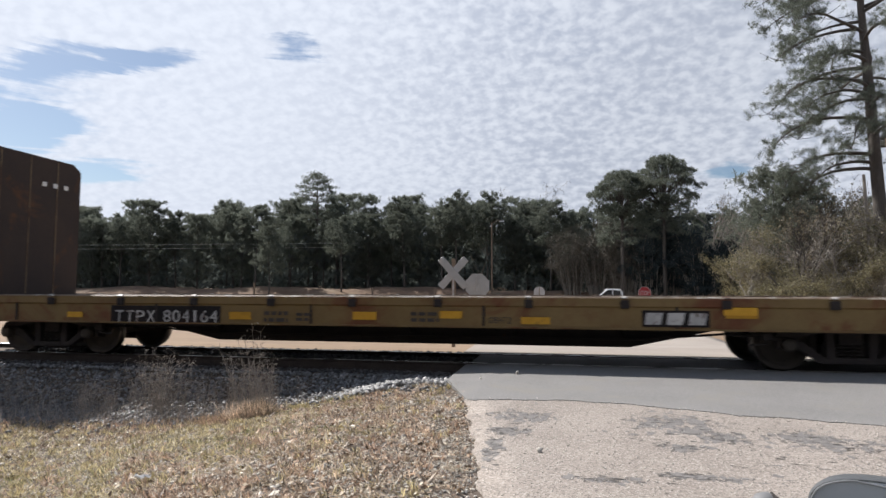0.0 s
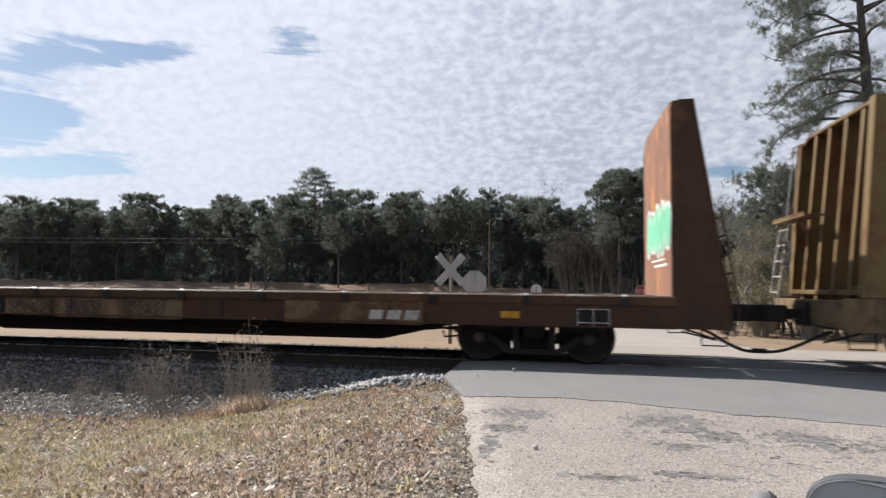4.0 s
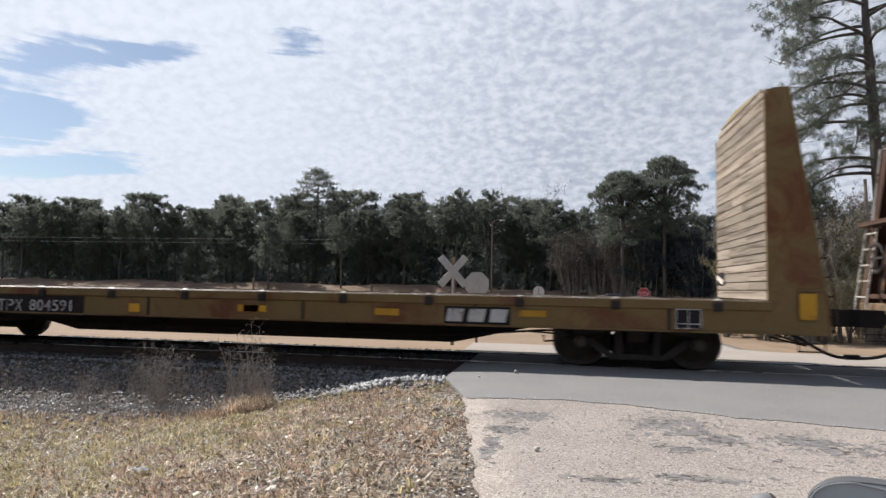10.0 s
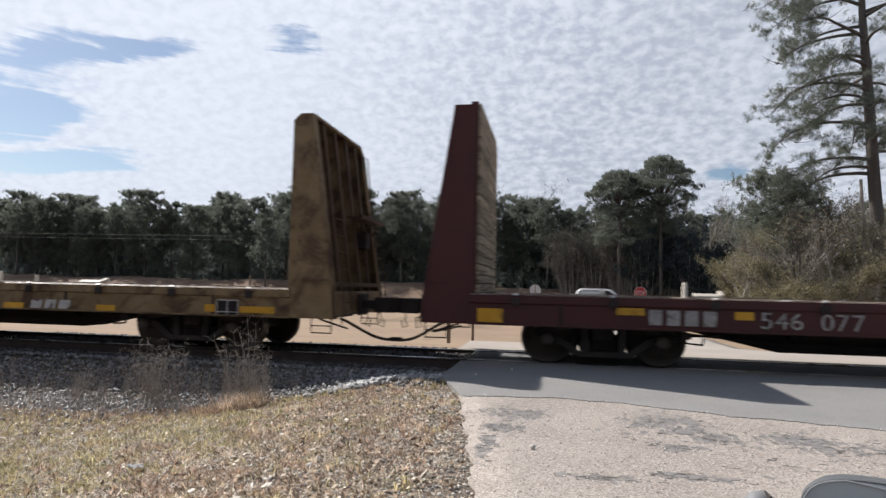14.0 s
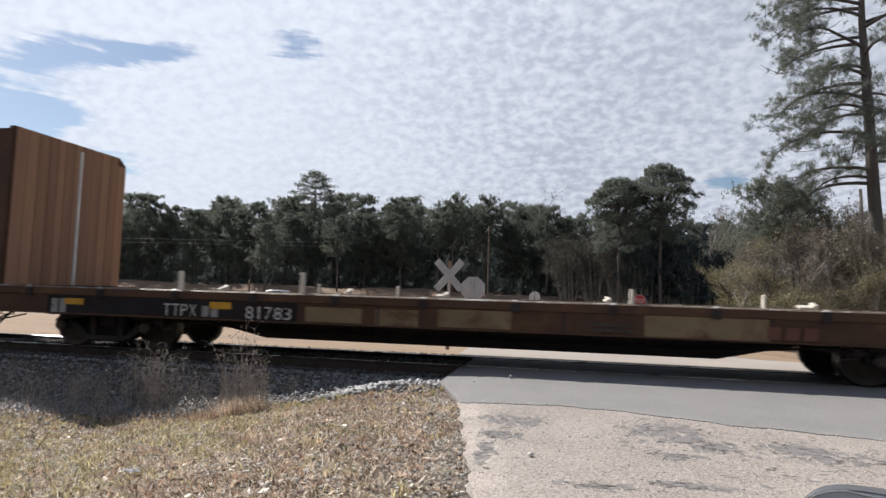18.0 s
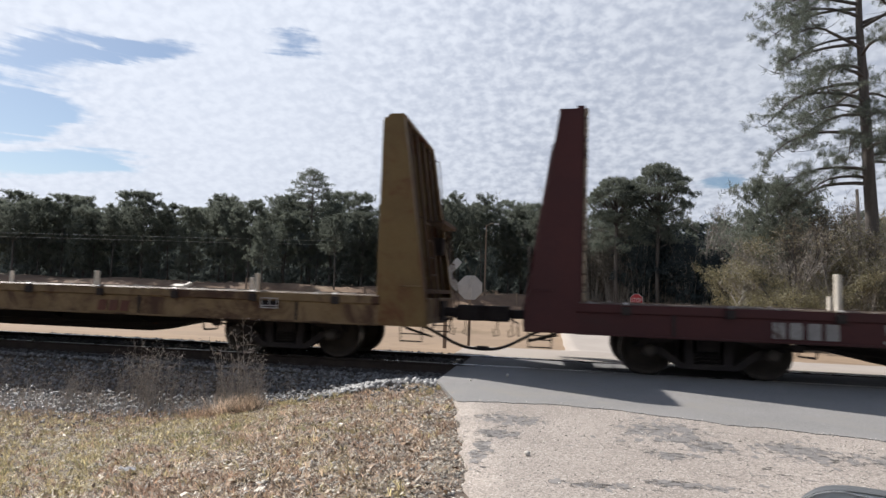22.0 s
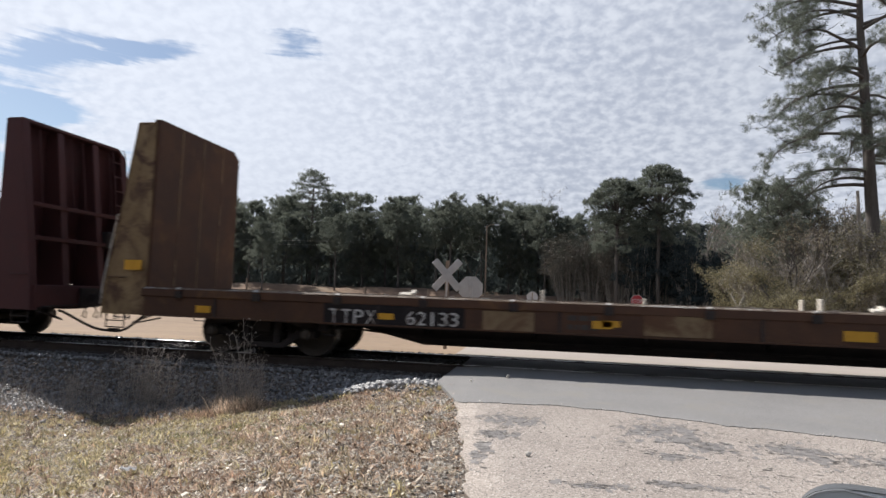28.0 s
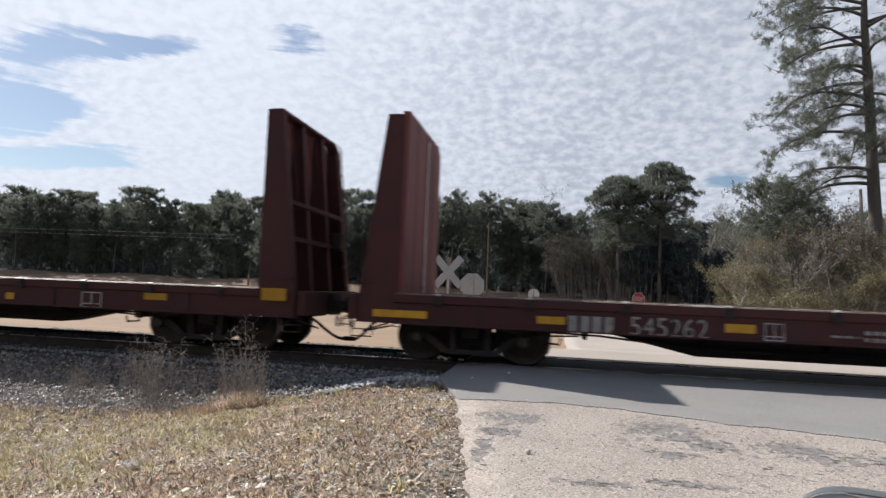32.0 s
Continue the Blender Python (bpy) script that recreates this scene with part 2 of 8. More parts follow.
RUST = (0.16, 0.055, 0.022)
M = {
    "dry_ground": material("dry_ground", (0.30, 0.22, 0.13), (0.42, 0.32, 0.19), 0.35, 0.95, bump=0.6, fine=9.0, c=(0.20, 0.17, 0.08), c_scale=0.12, vary=0),
    "field": material("field", (0.215, 0.150, 0.098), (0.30, 0.215, 0.142), 0.2, 0.95, bump=0.5, fine=5.0, c=(0.20, 0.135, 0.08), c_scale=0.08, vary=0),
    "soil": material("soil", (0.075, 0.058, 0.046), (0.17, 0.135, 0.108), 3.0, 0.95, bump=0.9, fine=30.0, c=(0.30, 0.26, 0.215), c_scale=5.0, c_cut=(0.54, 0.64), vary=0),
    "straw": material("straw", (0.30, 0.22, 0.16), (0.84, 0.68, 0.53), 2.2, 0.45, bump=0, island=0.9, c=(0.39, 0.325, 0.175), c_scale=0.33, c_cut=(0.47, 0.62), vary=0, leaf=0.42, spec=0.7),
    "straw_pale": material("straw_pale", (0.58, 0.50, 0.39), (0.82, 0.74, 0.61), 1.5, 0.45, bump=0, island=0.35, vary=0, leaf=0.35, spec=0.6),
    "green_blade": material("green_blade", (0.19, 0.205, 0.085), (0.33, 0.325, 0.14), 2.0, 0.7, bump=0, island=0.35, vary=0, leaf=0.3),
    "twig": material("twig", (0.25, 0.215, 0.19), (0.46, 0.41, 0.36), 6.0, 0.85, bump=0, island=0.4, vary=0, leaf=0.2),
    "chip": material("chip", (0.36, 0.335, 0.30), (0.60, 0.565, 0.51), 5.0, 0.85, bump=0.2, island=0.5, vary=0),
    # ballast is darkened for the train's shade; heap_stone keeps a sunlit tone
    "ballast": material("ballast", (0.07, 0.07, 0.074), (0.27, 0.266, 0.265), 11.0, 0.5, bump=0.3, island=0.6, vary=0, spec=0.7),
    "heap_stone": material("heap_stone", (0.13, 0.128, 0.13), (0.46, 0.45, 0.435), 11.0, 0.55, bump=0.3, island=0.4, vary=0.45, spec=0.6),
    "asphalt_worn": material("asphalt_worn", (0.13, 0.13, 0.135), (0.20, 0.198, 0.20), 1.5, 0.9, bump=0.5, fine=60.0, vary=0, fine_mix=0.5),
    "flake": material("flake", (0.18, 0.17, 0.165), (0.255, 0.24, 0.23), 3.0, 0.9, bump=0.4, fine=60.0, vary=0, fine_mix=0.5, spec=0.2),
    "crack": material("crack", (0.07, 0.065, 0.06), (0.13, 0.12, 0.11), 4.0, 0.95, bump=0.3, vary=0),
    "asphalt_patch": material("asphalt_patch", (0.17, 0.165, 0.162), (0.265, 0.257, 0.250), 0.9, 0.85, bump=0.6, fine=70.0, vary=0, fine_mix=0.75, c=(0.30, 0.285, 0.262), c_scale=1.3, c_cut=(0.50, 0.70)),
    "asphalt_far": material("asphalt_far", (0.30, 0.265, 0.235), (0.385, 0.34, 0.30), 0.5, 0.92, bump=0.3, fine=30.0, vary=0),
    "rail_side": material("rail_side", (0.045, 0.036, 0.034), (0.075, 0.060, 0.052), 4.0, 0.9, 0.0, 0.3, vary=0, spec=0.1),
    "rail_top": material("rail_top", (0.55, 0.55, 0.56), (0.65, 0.65, 0.66), 2.0, 0.28, 1.0, 0.05, vary=0),
    "tie": material("tie", (0.07, 0.055, 0.045), (0.13, 0.10, 0.08), 3.0, 0.9, bump=0.5, stretch=(1, 6, 1)),
    "mustard": material("mustard", (0.150, 0.096, 0.036), (0.20, 0.135, 0.055), 1.2, 0.66, 0.0, 0.25, 30.0, RUST, 0.9, (0.47, 0.66), vary=0.06),
    "mustard_rusty": material("mustard_rusty", (0.165, 0.108, 0.050), (0.25, 0.178, 0.098), 1.6, 0.72, 0.0, 0.3, 30.0, (0.085, 0.042, 0.026), 1.5, (0.44, 0.64), vary=0.06),
    "tan_paint": material("tan_paint", (0.15, 0.105, 0.058), (0.215, 0.155, 0.088), 1.0, 0.7, 0.0, 0.25, 30.0, (0.12, 0.058, 0.03), 1.0, (0.46, 0.62), vary=0.08),
    "rust_brown": material("rust_brown", (0.050, 0.026, 0.018), (0.092, 0.046, 0.027), 1.4, 0.85, 0.0, 0.4, 35.0, (0.15, 0.078, 0.036), 0.9, (0.54, 0.68), vary=0.06),
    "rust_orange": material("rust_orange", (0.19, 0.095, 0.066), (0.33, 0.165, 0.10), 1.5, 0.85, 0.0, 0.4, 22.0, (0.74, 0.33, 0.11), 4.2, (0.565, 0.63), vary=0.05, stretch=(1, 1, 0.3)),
    "oxide_red": material("oxide_red", (0.052, 0.0160, 0.0175), (0.074, 0.0235, 0.023), 1.0, 0.75, 0.0, 0.25, 30.0, (0.062, 0.028, 0.026), 0.8, (0.52, 0.72), vary=0.06),
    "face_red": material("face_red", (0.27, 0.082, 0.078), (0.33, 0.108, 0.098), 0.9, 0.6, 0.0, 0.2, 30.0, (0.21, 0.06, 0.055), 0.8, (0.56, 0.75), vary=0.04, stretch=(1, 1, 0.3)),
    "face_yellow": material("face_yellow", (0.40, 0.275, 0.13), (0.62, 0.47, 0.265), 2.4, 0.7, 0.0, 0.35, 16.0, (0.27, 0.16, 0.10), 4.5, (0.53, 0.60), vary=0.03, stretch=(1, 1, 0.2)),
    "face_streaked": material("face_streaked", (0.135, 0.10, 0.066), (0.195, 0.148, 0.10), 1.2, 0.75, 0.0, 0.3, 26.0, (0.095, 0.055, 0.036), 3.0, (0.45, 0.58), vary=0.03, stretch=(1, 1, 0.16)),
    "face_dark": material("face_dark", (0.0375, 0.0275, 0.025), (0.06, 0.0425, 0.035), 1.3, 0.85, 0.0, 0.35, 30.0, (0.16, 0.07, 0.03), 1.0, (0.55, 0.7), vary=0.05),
    "plank": material("plank", (0.19, 0.155, 0.112), (0.36, 0.295, 0.215), 1.6, 0.9, bump=0.8, fine=18.0, stretch=(1, 0.35, 7), vary=0.3, c=(0.12, 0.088, 0.058), c_scale=2.2, c_cut=(0.48, 0.62)),
    "plank_tan": material("plank_tan", (0.27, 0.20, 0.13), (0.44, 0.34, 0.23), 1.0, 0.85, bump=0.5, fine=14.0, stretch=(1, 0.25, 6), vary=0.42, c=(0.16, 0.11, 0.07), c_scale=1.6),
    "plank_brown": material("plank_brown", (0.20, 0.11, 0.07), (0.30, 0.17, 0.10), 1.0, 0.85, bump=0.5, fine=14.0, stretch=(1, 6, 0.25), vary=0.2),
    "deck_edge": material("deck_edge", (0.13, 0.095, 0.07), (0.26, 0.21, 0.165), 2.5, 0.6, bump=0.2, vary=0.2, c=(0.52, 0.49, 0.45), c_scale=1.4, c_cut=(0.54, 0.60)),
    "deck": material("deck", (0.12, 0.09, 0.066), (0.18, 0.144, 0.114), 1.5, 0.85, bump=0.5, stretch=(5, 0.5, 1), vary=0.1, c=RUST, c_scale=0.6),
    "lumber": material("lumber", (0.55, 0.50, 0.42), (0.70, 0.65, 0.57), 2.0, 0.65, bump=0.2, vary=0.2),
    "undercar": material("undercar", (0.025, 0.021, 0.022), (0.048, 0.040, 0.037), 2.5, 0.85, 0.0, 0.35, vary=0.1, c=RUST, c_scale=1.5, c_cut=(0.62, 0.78), spec=0.25),
    "wheel": material("wheel", (0.05, 0.042, 0.036), (0.08, 0.066, 0.055), 4.0, 0.7, 0.4, 0.2, vary=0.05),
    "tread": material("tread", (0.10, 0.095, 0.09), (0.16, 0.15, 0.14), 4.0, 0.3, 1.0, 0.05, vary=0),
    "rubber": material("rubber", (0.025, 0.022, 0.02), (0.05, 0.04, 0.035), 6.0, 0.75, bump=0.15, vary=0),
    "black_plate": material("black_plate", (0.016, 0.014, 0.016), (0.032, 0.027, 0.027), 1.5, 0.75, bump=0.1, vary=0, c=(0.05, 0.026, 0.018), c_scale=2.0, c_cut=(0.56, 0.72), spec=0.12),
    "letter_white": material("letter_white", (0.36, 0.35, 0.35), (0.56, 0.55, 0.54), 3.0, 0.7, bump=0, vary=0.08, c=(0.14, 0.09, 0.075), c_scale=5.0, c_cut=(0.52, 0.66)),
    "letter_grey": material("letter_grey", (0.22, 0.21, 0.205), (0.36, 0.345, 0.335), 3.0, 0.65, bump=0, vary=0.05, c=(0.11, 0.065, 0.05), c_scale=4.5, c_cut=(0.5, 0.66)),
    "letter_brown": material("letter_brown", (0.10, 0.04, 0.03), (0.15, 0.06, 0.04), 3.0, 0.65, bump=0, vary=0.05),
    "letter_dark": material("letter_dark", (0.03, 0.025, 0.025), (0.06, 0.05, 0.045), 3.0, 0.65, bump=0, vary=0.05),
    "strip": material("strip", (0.48, 0.245, 0.016), (0.60, 0.325, 0.028), 4.0, 0.45, bump=0.05, vary=0.2, c=(0.16, 0.09, 0.035), c_scale=3.0, c_cut=(0.55, 0.72)),
    "card_white": material("card_white", (0.70, 0.70, 0.68), (0.78, 0.78, 0.76), 4.0, 0.6, bump=0, vary=0.05),
    "spray_mint": material("spray_mint", (0.16, 0.55, 0.33), (0.26, 0.66, 0.44), 3.0, 0.55, bump=0, vary=0.1),
    "spray_white": material("spray_white", (0.72, 0.74, 0.72), (0.82, 0.82, 0.80), 3.0, 0.55, bump=0, vary=0.05),
    "spray_blue": material("spray_blue", (0.14, 0.38, 0.52), (0.24, 0.50, 0.60), 3.0, 0.55, bump=0, vary=0.1),
    "spray_grey": material("spray_grey", (0.20, 0.20, 0.19), (0.31, 0.305, 0.285), 2.0, 0.75, bump=0.1, vary=0.05, c=(0.11, 0.085, 0.07), c_scale=1.6, c_cut=(0.46, 0.62)),
    "bark": material("bark", (0.060, 0.054, 0.050), (0.115, 0.102, 0.092), 2.0, 0.95, bump=0.8, fine=12.0, stretch=(3, 3, 0.5), vary=0.15),
    "bark_pale": material("bark_pale", (0.19, 0.17, 0.15), (0.31, 0.285, 0.255), 2.0, 0.95, bump=0.6, fine=12.0, stretch=(3, 3, 0.5), vary=0.15),
    "needle": material("needle", (0.112, 0.128, 0.106), (0.166, 0.180, 0.148), 0.5, 0.85, bump=0, island=0.16, vary=0.2, leaf=0.6, spec=0.08),
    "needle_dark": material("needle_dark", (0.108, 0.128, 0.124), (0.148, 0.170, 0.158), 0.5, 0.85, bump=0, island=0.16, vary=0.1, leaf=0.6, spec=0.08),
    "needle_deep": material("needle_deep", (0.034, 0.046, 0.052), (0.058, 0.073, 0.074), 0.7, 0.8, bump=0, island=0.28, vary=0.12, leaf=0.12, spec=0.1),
    "leaf_olive": material("leaf_olive", (0.145, 0.132, 0.074), (0.265, 0.238, 0.142), 0.7, 0.6, bump=0, island=0.5, vary=0.2, leaf=0.35),
    "leaf_dusk": material("leaf_dusk", (0.085, 0.078, 0.066), (0.135, 0.122, 0.10), 0.7, 0.85, bump=0, island=0.4, vary=0.15, leaf=0.25, spec=0.1),
    "leaf_brown": material("leaf_brown", (0.13, 0.11, 0.075), (0.22, 0.19, 0.13), 0.7, 0.8, bump=0, island=0.5, vary=0.2, leaf=0.2),
    "worn_edge": material("worn_edge", (0.30, 0.27, 0.24), (0.62, 0.60, 0.57), 2.2, 0.55, 0.0, 0.1, vary=0.1, fine=18.0, c=(0.14, 0.07, 0.04), c_scale=1.6, c_cut=(0.52, 0.64)),
    # darker copy of face_red, shade painted in for fronts turned from the sun
    "face_maroon": material("face_maroon", (0.135, 0.036, 0.036), (0.19, 0.056, 0.05), 0.9, 0.6, 0.0, 0.2, 30.0, (0.10, 0.03, 0.03), 0.8, (0.5, 0.7), vary=0.04, stretch=(1, 1, 0.3)),
    "mirror_line": material("mirror_line", (0.30, 0.31, 0.32), (0.34, 0.35, 0.36), 2.0, 0.5, bump=0, vary=0),
    "leaf_litter": material("leaf_litter", (0.18, 0.115, 0.075), (0.42, 0.31, 0.22), 2.0, 0.85, bump=0, island=0.55, vary=0),
    "pale_yellow": material("pale_yellow", (0.23, 0.175, 0.092), (0.31, 0.245, 0.14), 1.2, 0.66, 0.0, 0.25, 30.0, (0.15, 0.075, 0.036), 1.1, (0.52, 0.70), vary=0.04),
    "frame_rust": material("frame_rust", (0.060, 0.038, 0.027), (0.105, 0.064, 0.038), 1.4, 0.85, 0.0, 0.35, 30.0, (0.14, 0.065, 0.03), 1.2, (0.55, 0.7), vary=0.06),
    "ballast_shade": material("ballast_shade", (0.042, 0.040, 0.042), (0.14, 0.135, 0.135), 9.0, 0.75, bump=0.3, island=0.5, vary=0, spec=0.25),
    "straw_brown": material("straw_brown", (0.22, 0.142, 0.10), (0.60, 0.43, 0.31), 2.2, 0.5, bump=0, island=0.85, vary=0, leaf=0.4, spec=0.6),
    "straw_green": material("straw_green", (0.27, 0.226, 0.114), (0.62, 0.525, 0.305), 2.2, 0.45, bump=0, island=0.8, vary=0, leaf=0.45, spec=0.7),
    "bank": material("bank", (0.13, 0.082, 0.056), (0.22, 0.148, 0.10), 0.5, 0.95, bump=0.6, fine=4.0, c=(0.27, 0.20, 0.135), c_scale=0.25, c_cut=(0.52, 0.66), vary=0),
    "plank_grey": material("plank_grey", (0.19, 0.155, 0.122), (0.32, 0.268, 0.212), 1.4, 0.88, bump=0.7, fine=16.0, stretch=(1, 0.3, 6), vary=0.24, c=(0.13, 0.098, 0.068), c_scale=1.8, c_cut=(0.47, 0.63)),
    "galvanised": material("galvanised", (0.40, 0.41, 0.42), (0.52, 0.53, 0.54), 6.0, 0.45, 0.7, 0.1, vary=0.05),
    "sign_back": material("sign_back", (0.34, 0.35, 0.36), (0.42, 0.43, 0.44), 4.0, 0.55, 0.3, 0.05, vary=0.05),
    "sign_white": material("sign_white", (0.38, 0.38, 0.39), (0.45, 0.45, 0.46), 4.0, 0.55, bump=0.05, vary=0.03, c=(0.28, 0.27, 0.26), c_scale=3.0),
    "sign_red": material("sign_red", (0.26, 0.02, 0.03), (0.32, 0.03, 0.04), 4.0, 0.5, bump=0.02, vary=0),
    "post_wood": material("post_wood", (0.16, 0.12, 0.09), (0.26, 0.20, 0.15), 2.0, 0.9, bump=0.5, stretch=(4, 4, 0.5), vary=0.1),
    "car_white": material("car_white", (0.74, 0.75, 0.76), (0.78, 0.79, 0.80), 1.0, 0.28, bump=0, vary=0, spec=0.6),
    "car_silver": material("car_silver", (0.46, 0.48, 0.50), (0.50, 0.52, 0.54), 1.0, 0.30, 0.5, bump=0, vary=0),
    "car_dark": material("car_dark", (0.03, 0.032, 0.038), (0.04, 0.042, 0.048), 1.0, 0.25, bump=0, vary=0, spec=0.6),
    "car_glass": material("car_glass", (0.02, 0.024, 0.028), (0.03, 0.034, 0.038), 1.0, 0.12, bump=0, vary=0, spec=0.8),
    "tail_red": material("tail_red", (0.45, 0.02, 0.02), (0.5, 0.03, 0.03), 1.0, 0.3, bump=0, vary=0),
    "bracket_grey": material("bracket_grey", (0.17, 0.172, 0.175), (0.20, 0.20, 0.205), 2.0, 0.6, bump=0, vary=0),
    "mirror_shell": material("mirror_shell", (0.085, 0.09, 0.095), (0.11, 0.115, 0.12), 2.0, 0.5, bump=0, vary=0),
    "mirror_dark": material("mirror_dark", (0.55, 0.58, 0.60), (0.62, 0.65, 0.67), 2.0, 0.45, bump=0.02, vary=0),
}


def road_surface(name, clusters):
    """Old asphalt: bare aggregate in cells, pale and dark stones, and flaked hollows in clusters (x, y, reach x, reach y)."""
    m = bpy.data.materials.new(name)
    m.use_nodes = True
    n = Nodes(m.node_tree)
    co = n.add("ShaderNodeTexCoord").outputs["Object"]
    cells = n.add("ShaderNodeTexVoronoi", {"Vector": co, "Scale": 95.0})
    pick = n.add("ShaderNodeSeparateXYZ", {0: cells.outputs["Color"]}).outputs[0]
    broad = n.noise(co, 0.8, 5.0, 0.6, 0.4)
    fine = n.noise(co, 130.0, 2.0, 0.6)
    col = n.mix(n.ramp(broad, 0.34, 0.66), rgb((0.29, 0.252, 0.222)), rgb((0.365, 0.32, 0.283)))
    col = n.mix(n.ramp(pick, 0.30, 0.12), col, rgb((0.185, 0.162, 0.145)))
    col = n.mix(n.ramp(pick, 0.80, 0.92), col, rgb((0.47, 0.425, 0.385)))
    col = n.mix(n.math("MULTIPLY", n.ramp(fine, 0.5, 0.75), 0.45), col, rgb((0.16, 0.14, 0.125)))
    grow = None
    for x, y, a, b in clusters:
        d = n.add("ShaderNodeVectorMath", {0: co, 1: (x, y, 0.0)}, operation="SUBTRACT").outputs[0]
        d = n.add("ShaderNodeVectorMath", {0: d, 1: (1 / a, 1 / b, 0.0)}, operation="MULTIPLY").outputs[0]
        d = n.add("ShaderNodeVectorMath", {0: d}, operation="LENGTH").outputs["Value"]
        f = n.ramp(d, 1.25, 0.25)
        grow = f if grow is None else n.math("MAXIMUM", grow, f)
    ragged = n.noise(n.add("ShaderNodeVectorMath", {0: co, 1: (1.0, 0.5, 1.0)}, operation="MULTIPLY").outputs[0], 9.0, 8.0, 0.66, 0.3)
    flake = n.ramp(n.math("ADD", ragged, n.math("MULTIPLY", grow, 0.20)), 0.655, 0.668)
    worn = n.mix(pick, rgb((0.165, 0.157, 0.152)), rgb((0.245, 0.23, 0.22)))
    col = n.mix(flake, col, worn)
    h = n.math("SUBTRACT", n.math("ADD", n.math("MULTIPLY", cells.outputs["Distance"], -0.5), n.math("MULTIPLY", fine, 0.3)), n.math("MULTIPLY", flake, 1.3))
    normal = n.add("ShaderNodeBump", {"Strength": 0.55, "Distance": 0.010, "Height": h}).outputs[0]
    sh = n.add("ShaderNodeBsdfPrincipled", {"Base Color": col, "Roughness": 0.88, "Specular IOR Level": 0.35, "Normal": normal})
    n.add("ShaderNodeOutputMaterial", {0: sh.outputs[0]})
    return m


FLAKED = [(-0.36, 6.05, 0.46, 0.34), (-0.45, 5.4, 0.25, 0.2), (1.08, 5.95, 0.50, 0.62), (1.35, 5.5, 0.3, 0.3), (0.95, 5.1, 0.25, 0.14), (2.05, 5.55, 0.42, 0.5), (2.7, 5.4, 0.5, 0.3), (-0.52, 4.75, 0.09, 0.6), (0.9, 4.32, 0.35, 0.10), (0.3, 4.15, 0.3, 0.08)]
M["asphalt_old"] = road_surface("asphalt_old", FLAKED)

# ---- mesh tools ----
class Shape:
    """Collects vertices and faces of one mesh."""

    def __init__(self):
        self.v, self.f, self.k = [], [], []

    def poly(self, pts, k=0):
        i = len(self.v)
        self.v += [tuple(p) for p in pts]
        self.f.append(tuple(range(i, i + len(pts))))
        self.k.append(k)
        return self

    def prism(self, pts, axis, a, b, k=0):
        """A closed outline in the plane across axis, drawn from a to b along it. Outline in the order of the other two axes."""
        def at(p, d):
            q = list(p)
            q.insert(axis, d)
            return tuple(q)
        n, i = len(pts), len(self.v)
        self.v += [at(p, a) for p in pts] + [at(p, b) for p in pts]
        self.f += [tuple(range(i, i + n))[::-1], tuple(range(i + n, i + 2 * n))]
        self.f += [(i + j, i + (j + 1) % n, i + n + (j + 1) % n, i + n + j) for j in range(n)]
        self.k += [k] * (n + 2)
        return self

    def box(self, x0, x1, y0, y1, z0, z1, k=0):
        return self.prism([(y0, z0), (y1, z0), (y1, z1), (y0, z1)], 0, x0, x1, k)

    def tube(self, pts, radii, sides=8, k=0, cap=True):
        """A tube along points, with a radius at each."""
        pts = [Vector(p) for p in pts]
        if not isinstance(radii, (list, tuple)):
            radii = [radii] * len(pts)
        start = len(self.v)
        side = None
        for j, p in enumerate(pts):
            d = (pts[min(j + 1, len(pts) - 1)] - pts[max(j - 1, 0)]).normalized()
            if side is None:
                side = d.orthogonal().normalized()
            side = (side - d * side.dot(d)).normalized()
            other = d.cross(side)
            for a in range(sides):
                w = 2 * math.pi * a / sides
                self.v.append(tuple(p + (side * math.cos(w) + other * math.sin(w)) * radii[j]))
        for j in range(len(pts) - 1):
            for a in range(sides):
                b = (a + 1) % sides
                i = start + j * sides
                self.f.append((i + a, i + b, i + sides + b, i + sides + a))
                self.k.append(k)
        if cap:
            self.f += [tuple(range(start, start + sides))[::-1], tuple(range(len(self.v) - sides, len(self.v)))]
            self.k += [k, k]
        return self

    def lathe(self, prof, centre, axis=1, sides=24, k=0):
        """A profile of (radius, along) spun about an axis through centre."""
        start, n = len(self.v), len(prof)
        u, w = [(1, 2), (0, 2), (0, 1)][axis]
        for a in range(sides):
            an = 2 * math.pi * a / sides
            for r, d in prof:
                p = [0, 0, 0]
                p[axis], p[u], p[w] = d, r * math.cos(an), r * math.sin(an)
                self.v.append(tuple(p[i] + centre[i] for i in range(3)))
        for a in range(sides):
            b = (a + 1) % sides
            for j in range(n - 1):
                self.f.append((start + a * n + j, start + b * n + j, start + b * n + j + 1, start + a * n + j + 1))
                self.k.append(k)
        return self

    def mesh(self, name, mats, bevel=0.0, smooth=False):
        me = bpy.data.meshes.new(name)
        me.from_pydata(self.v, [], self.f)
        for m in mats if isinstance(mats, (list, tuple)) else [mats]:
            me.materials.append(M[m] if isinstance(m, str) else m)
        me.polygons.foreach_set("material_index", self.k)
        bm = bmesh.new()
        bm.from_mesh(me)
        bmesh.ops.remove_doubles(bm, verts=bm.verts, dist=1e-5)
        bmesh.ops.recalc_face_normals(bm, faces=bm.faces)
        if bevel:
            edges = [e for e in bm.edges if len(e.link_faces) == 2 and e.calc_face_angle() > 0.6]
            bmesh.ops.bevel(bm, geom=edges, offset=bevel, segments=1, affect="EDGES", clamp_overlap=True)
        bm.to_mesh(me)
        bm.free()
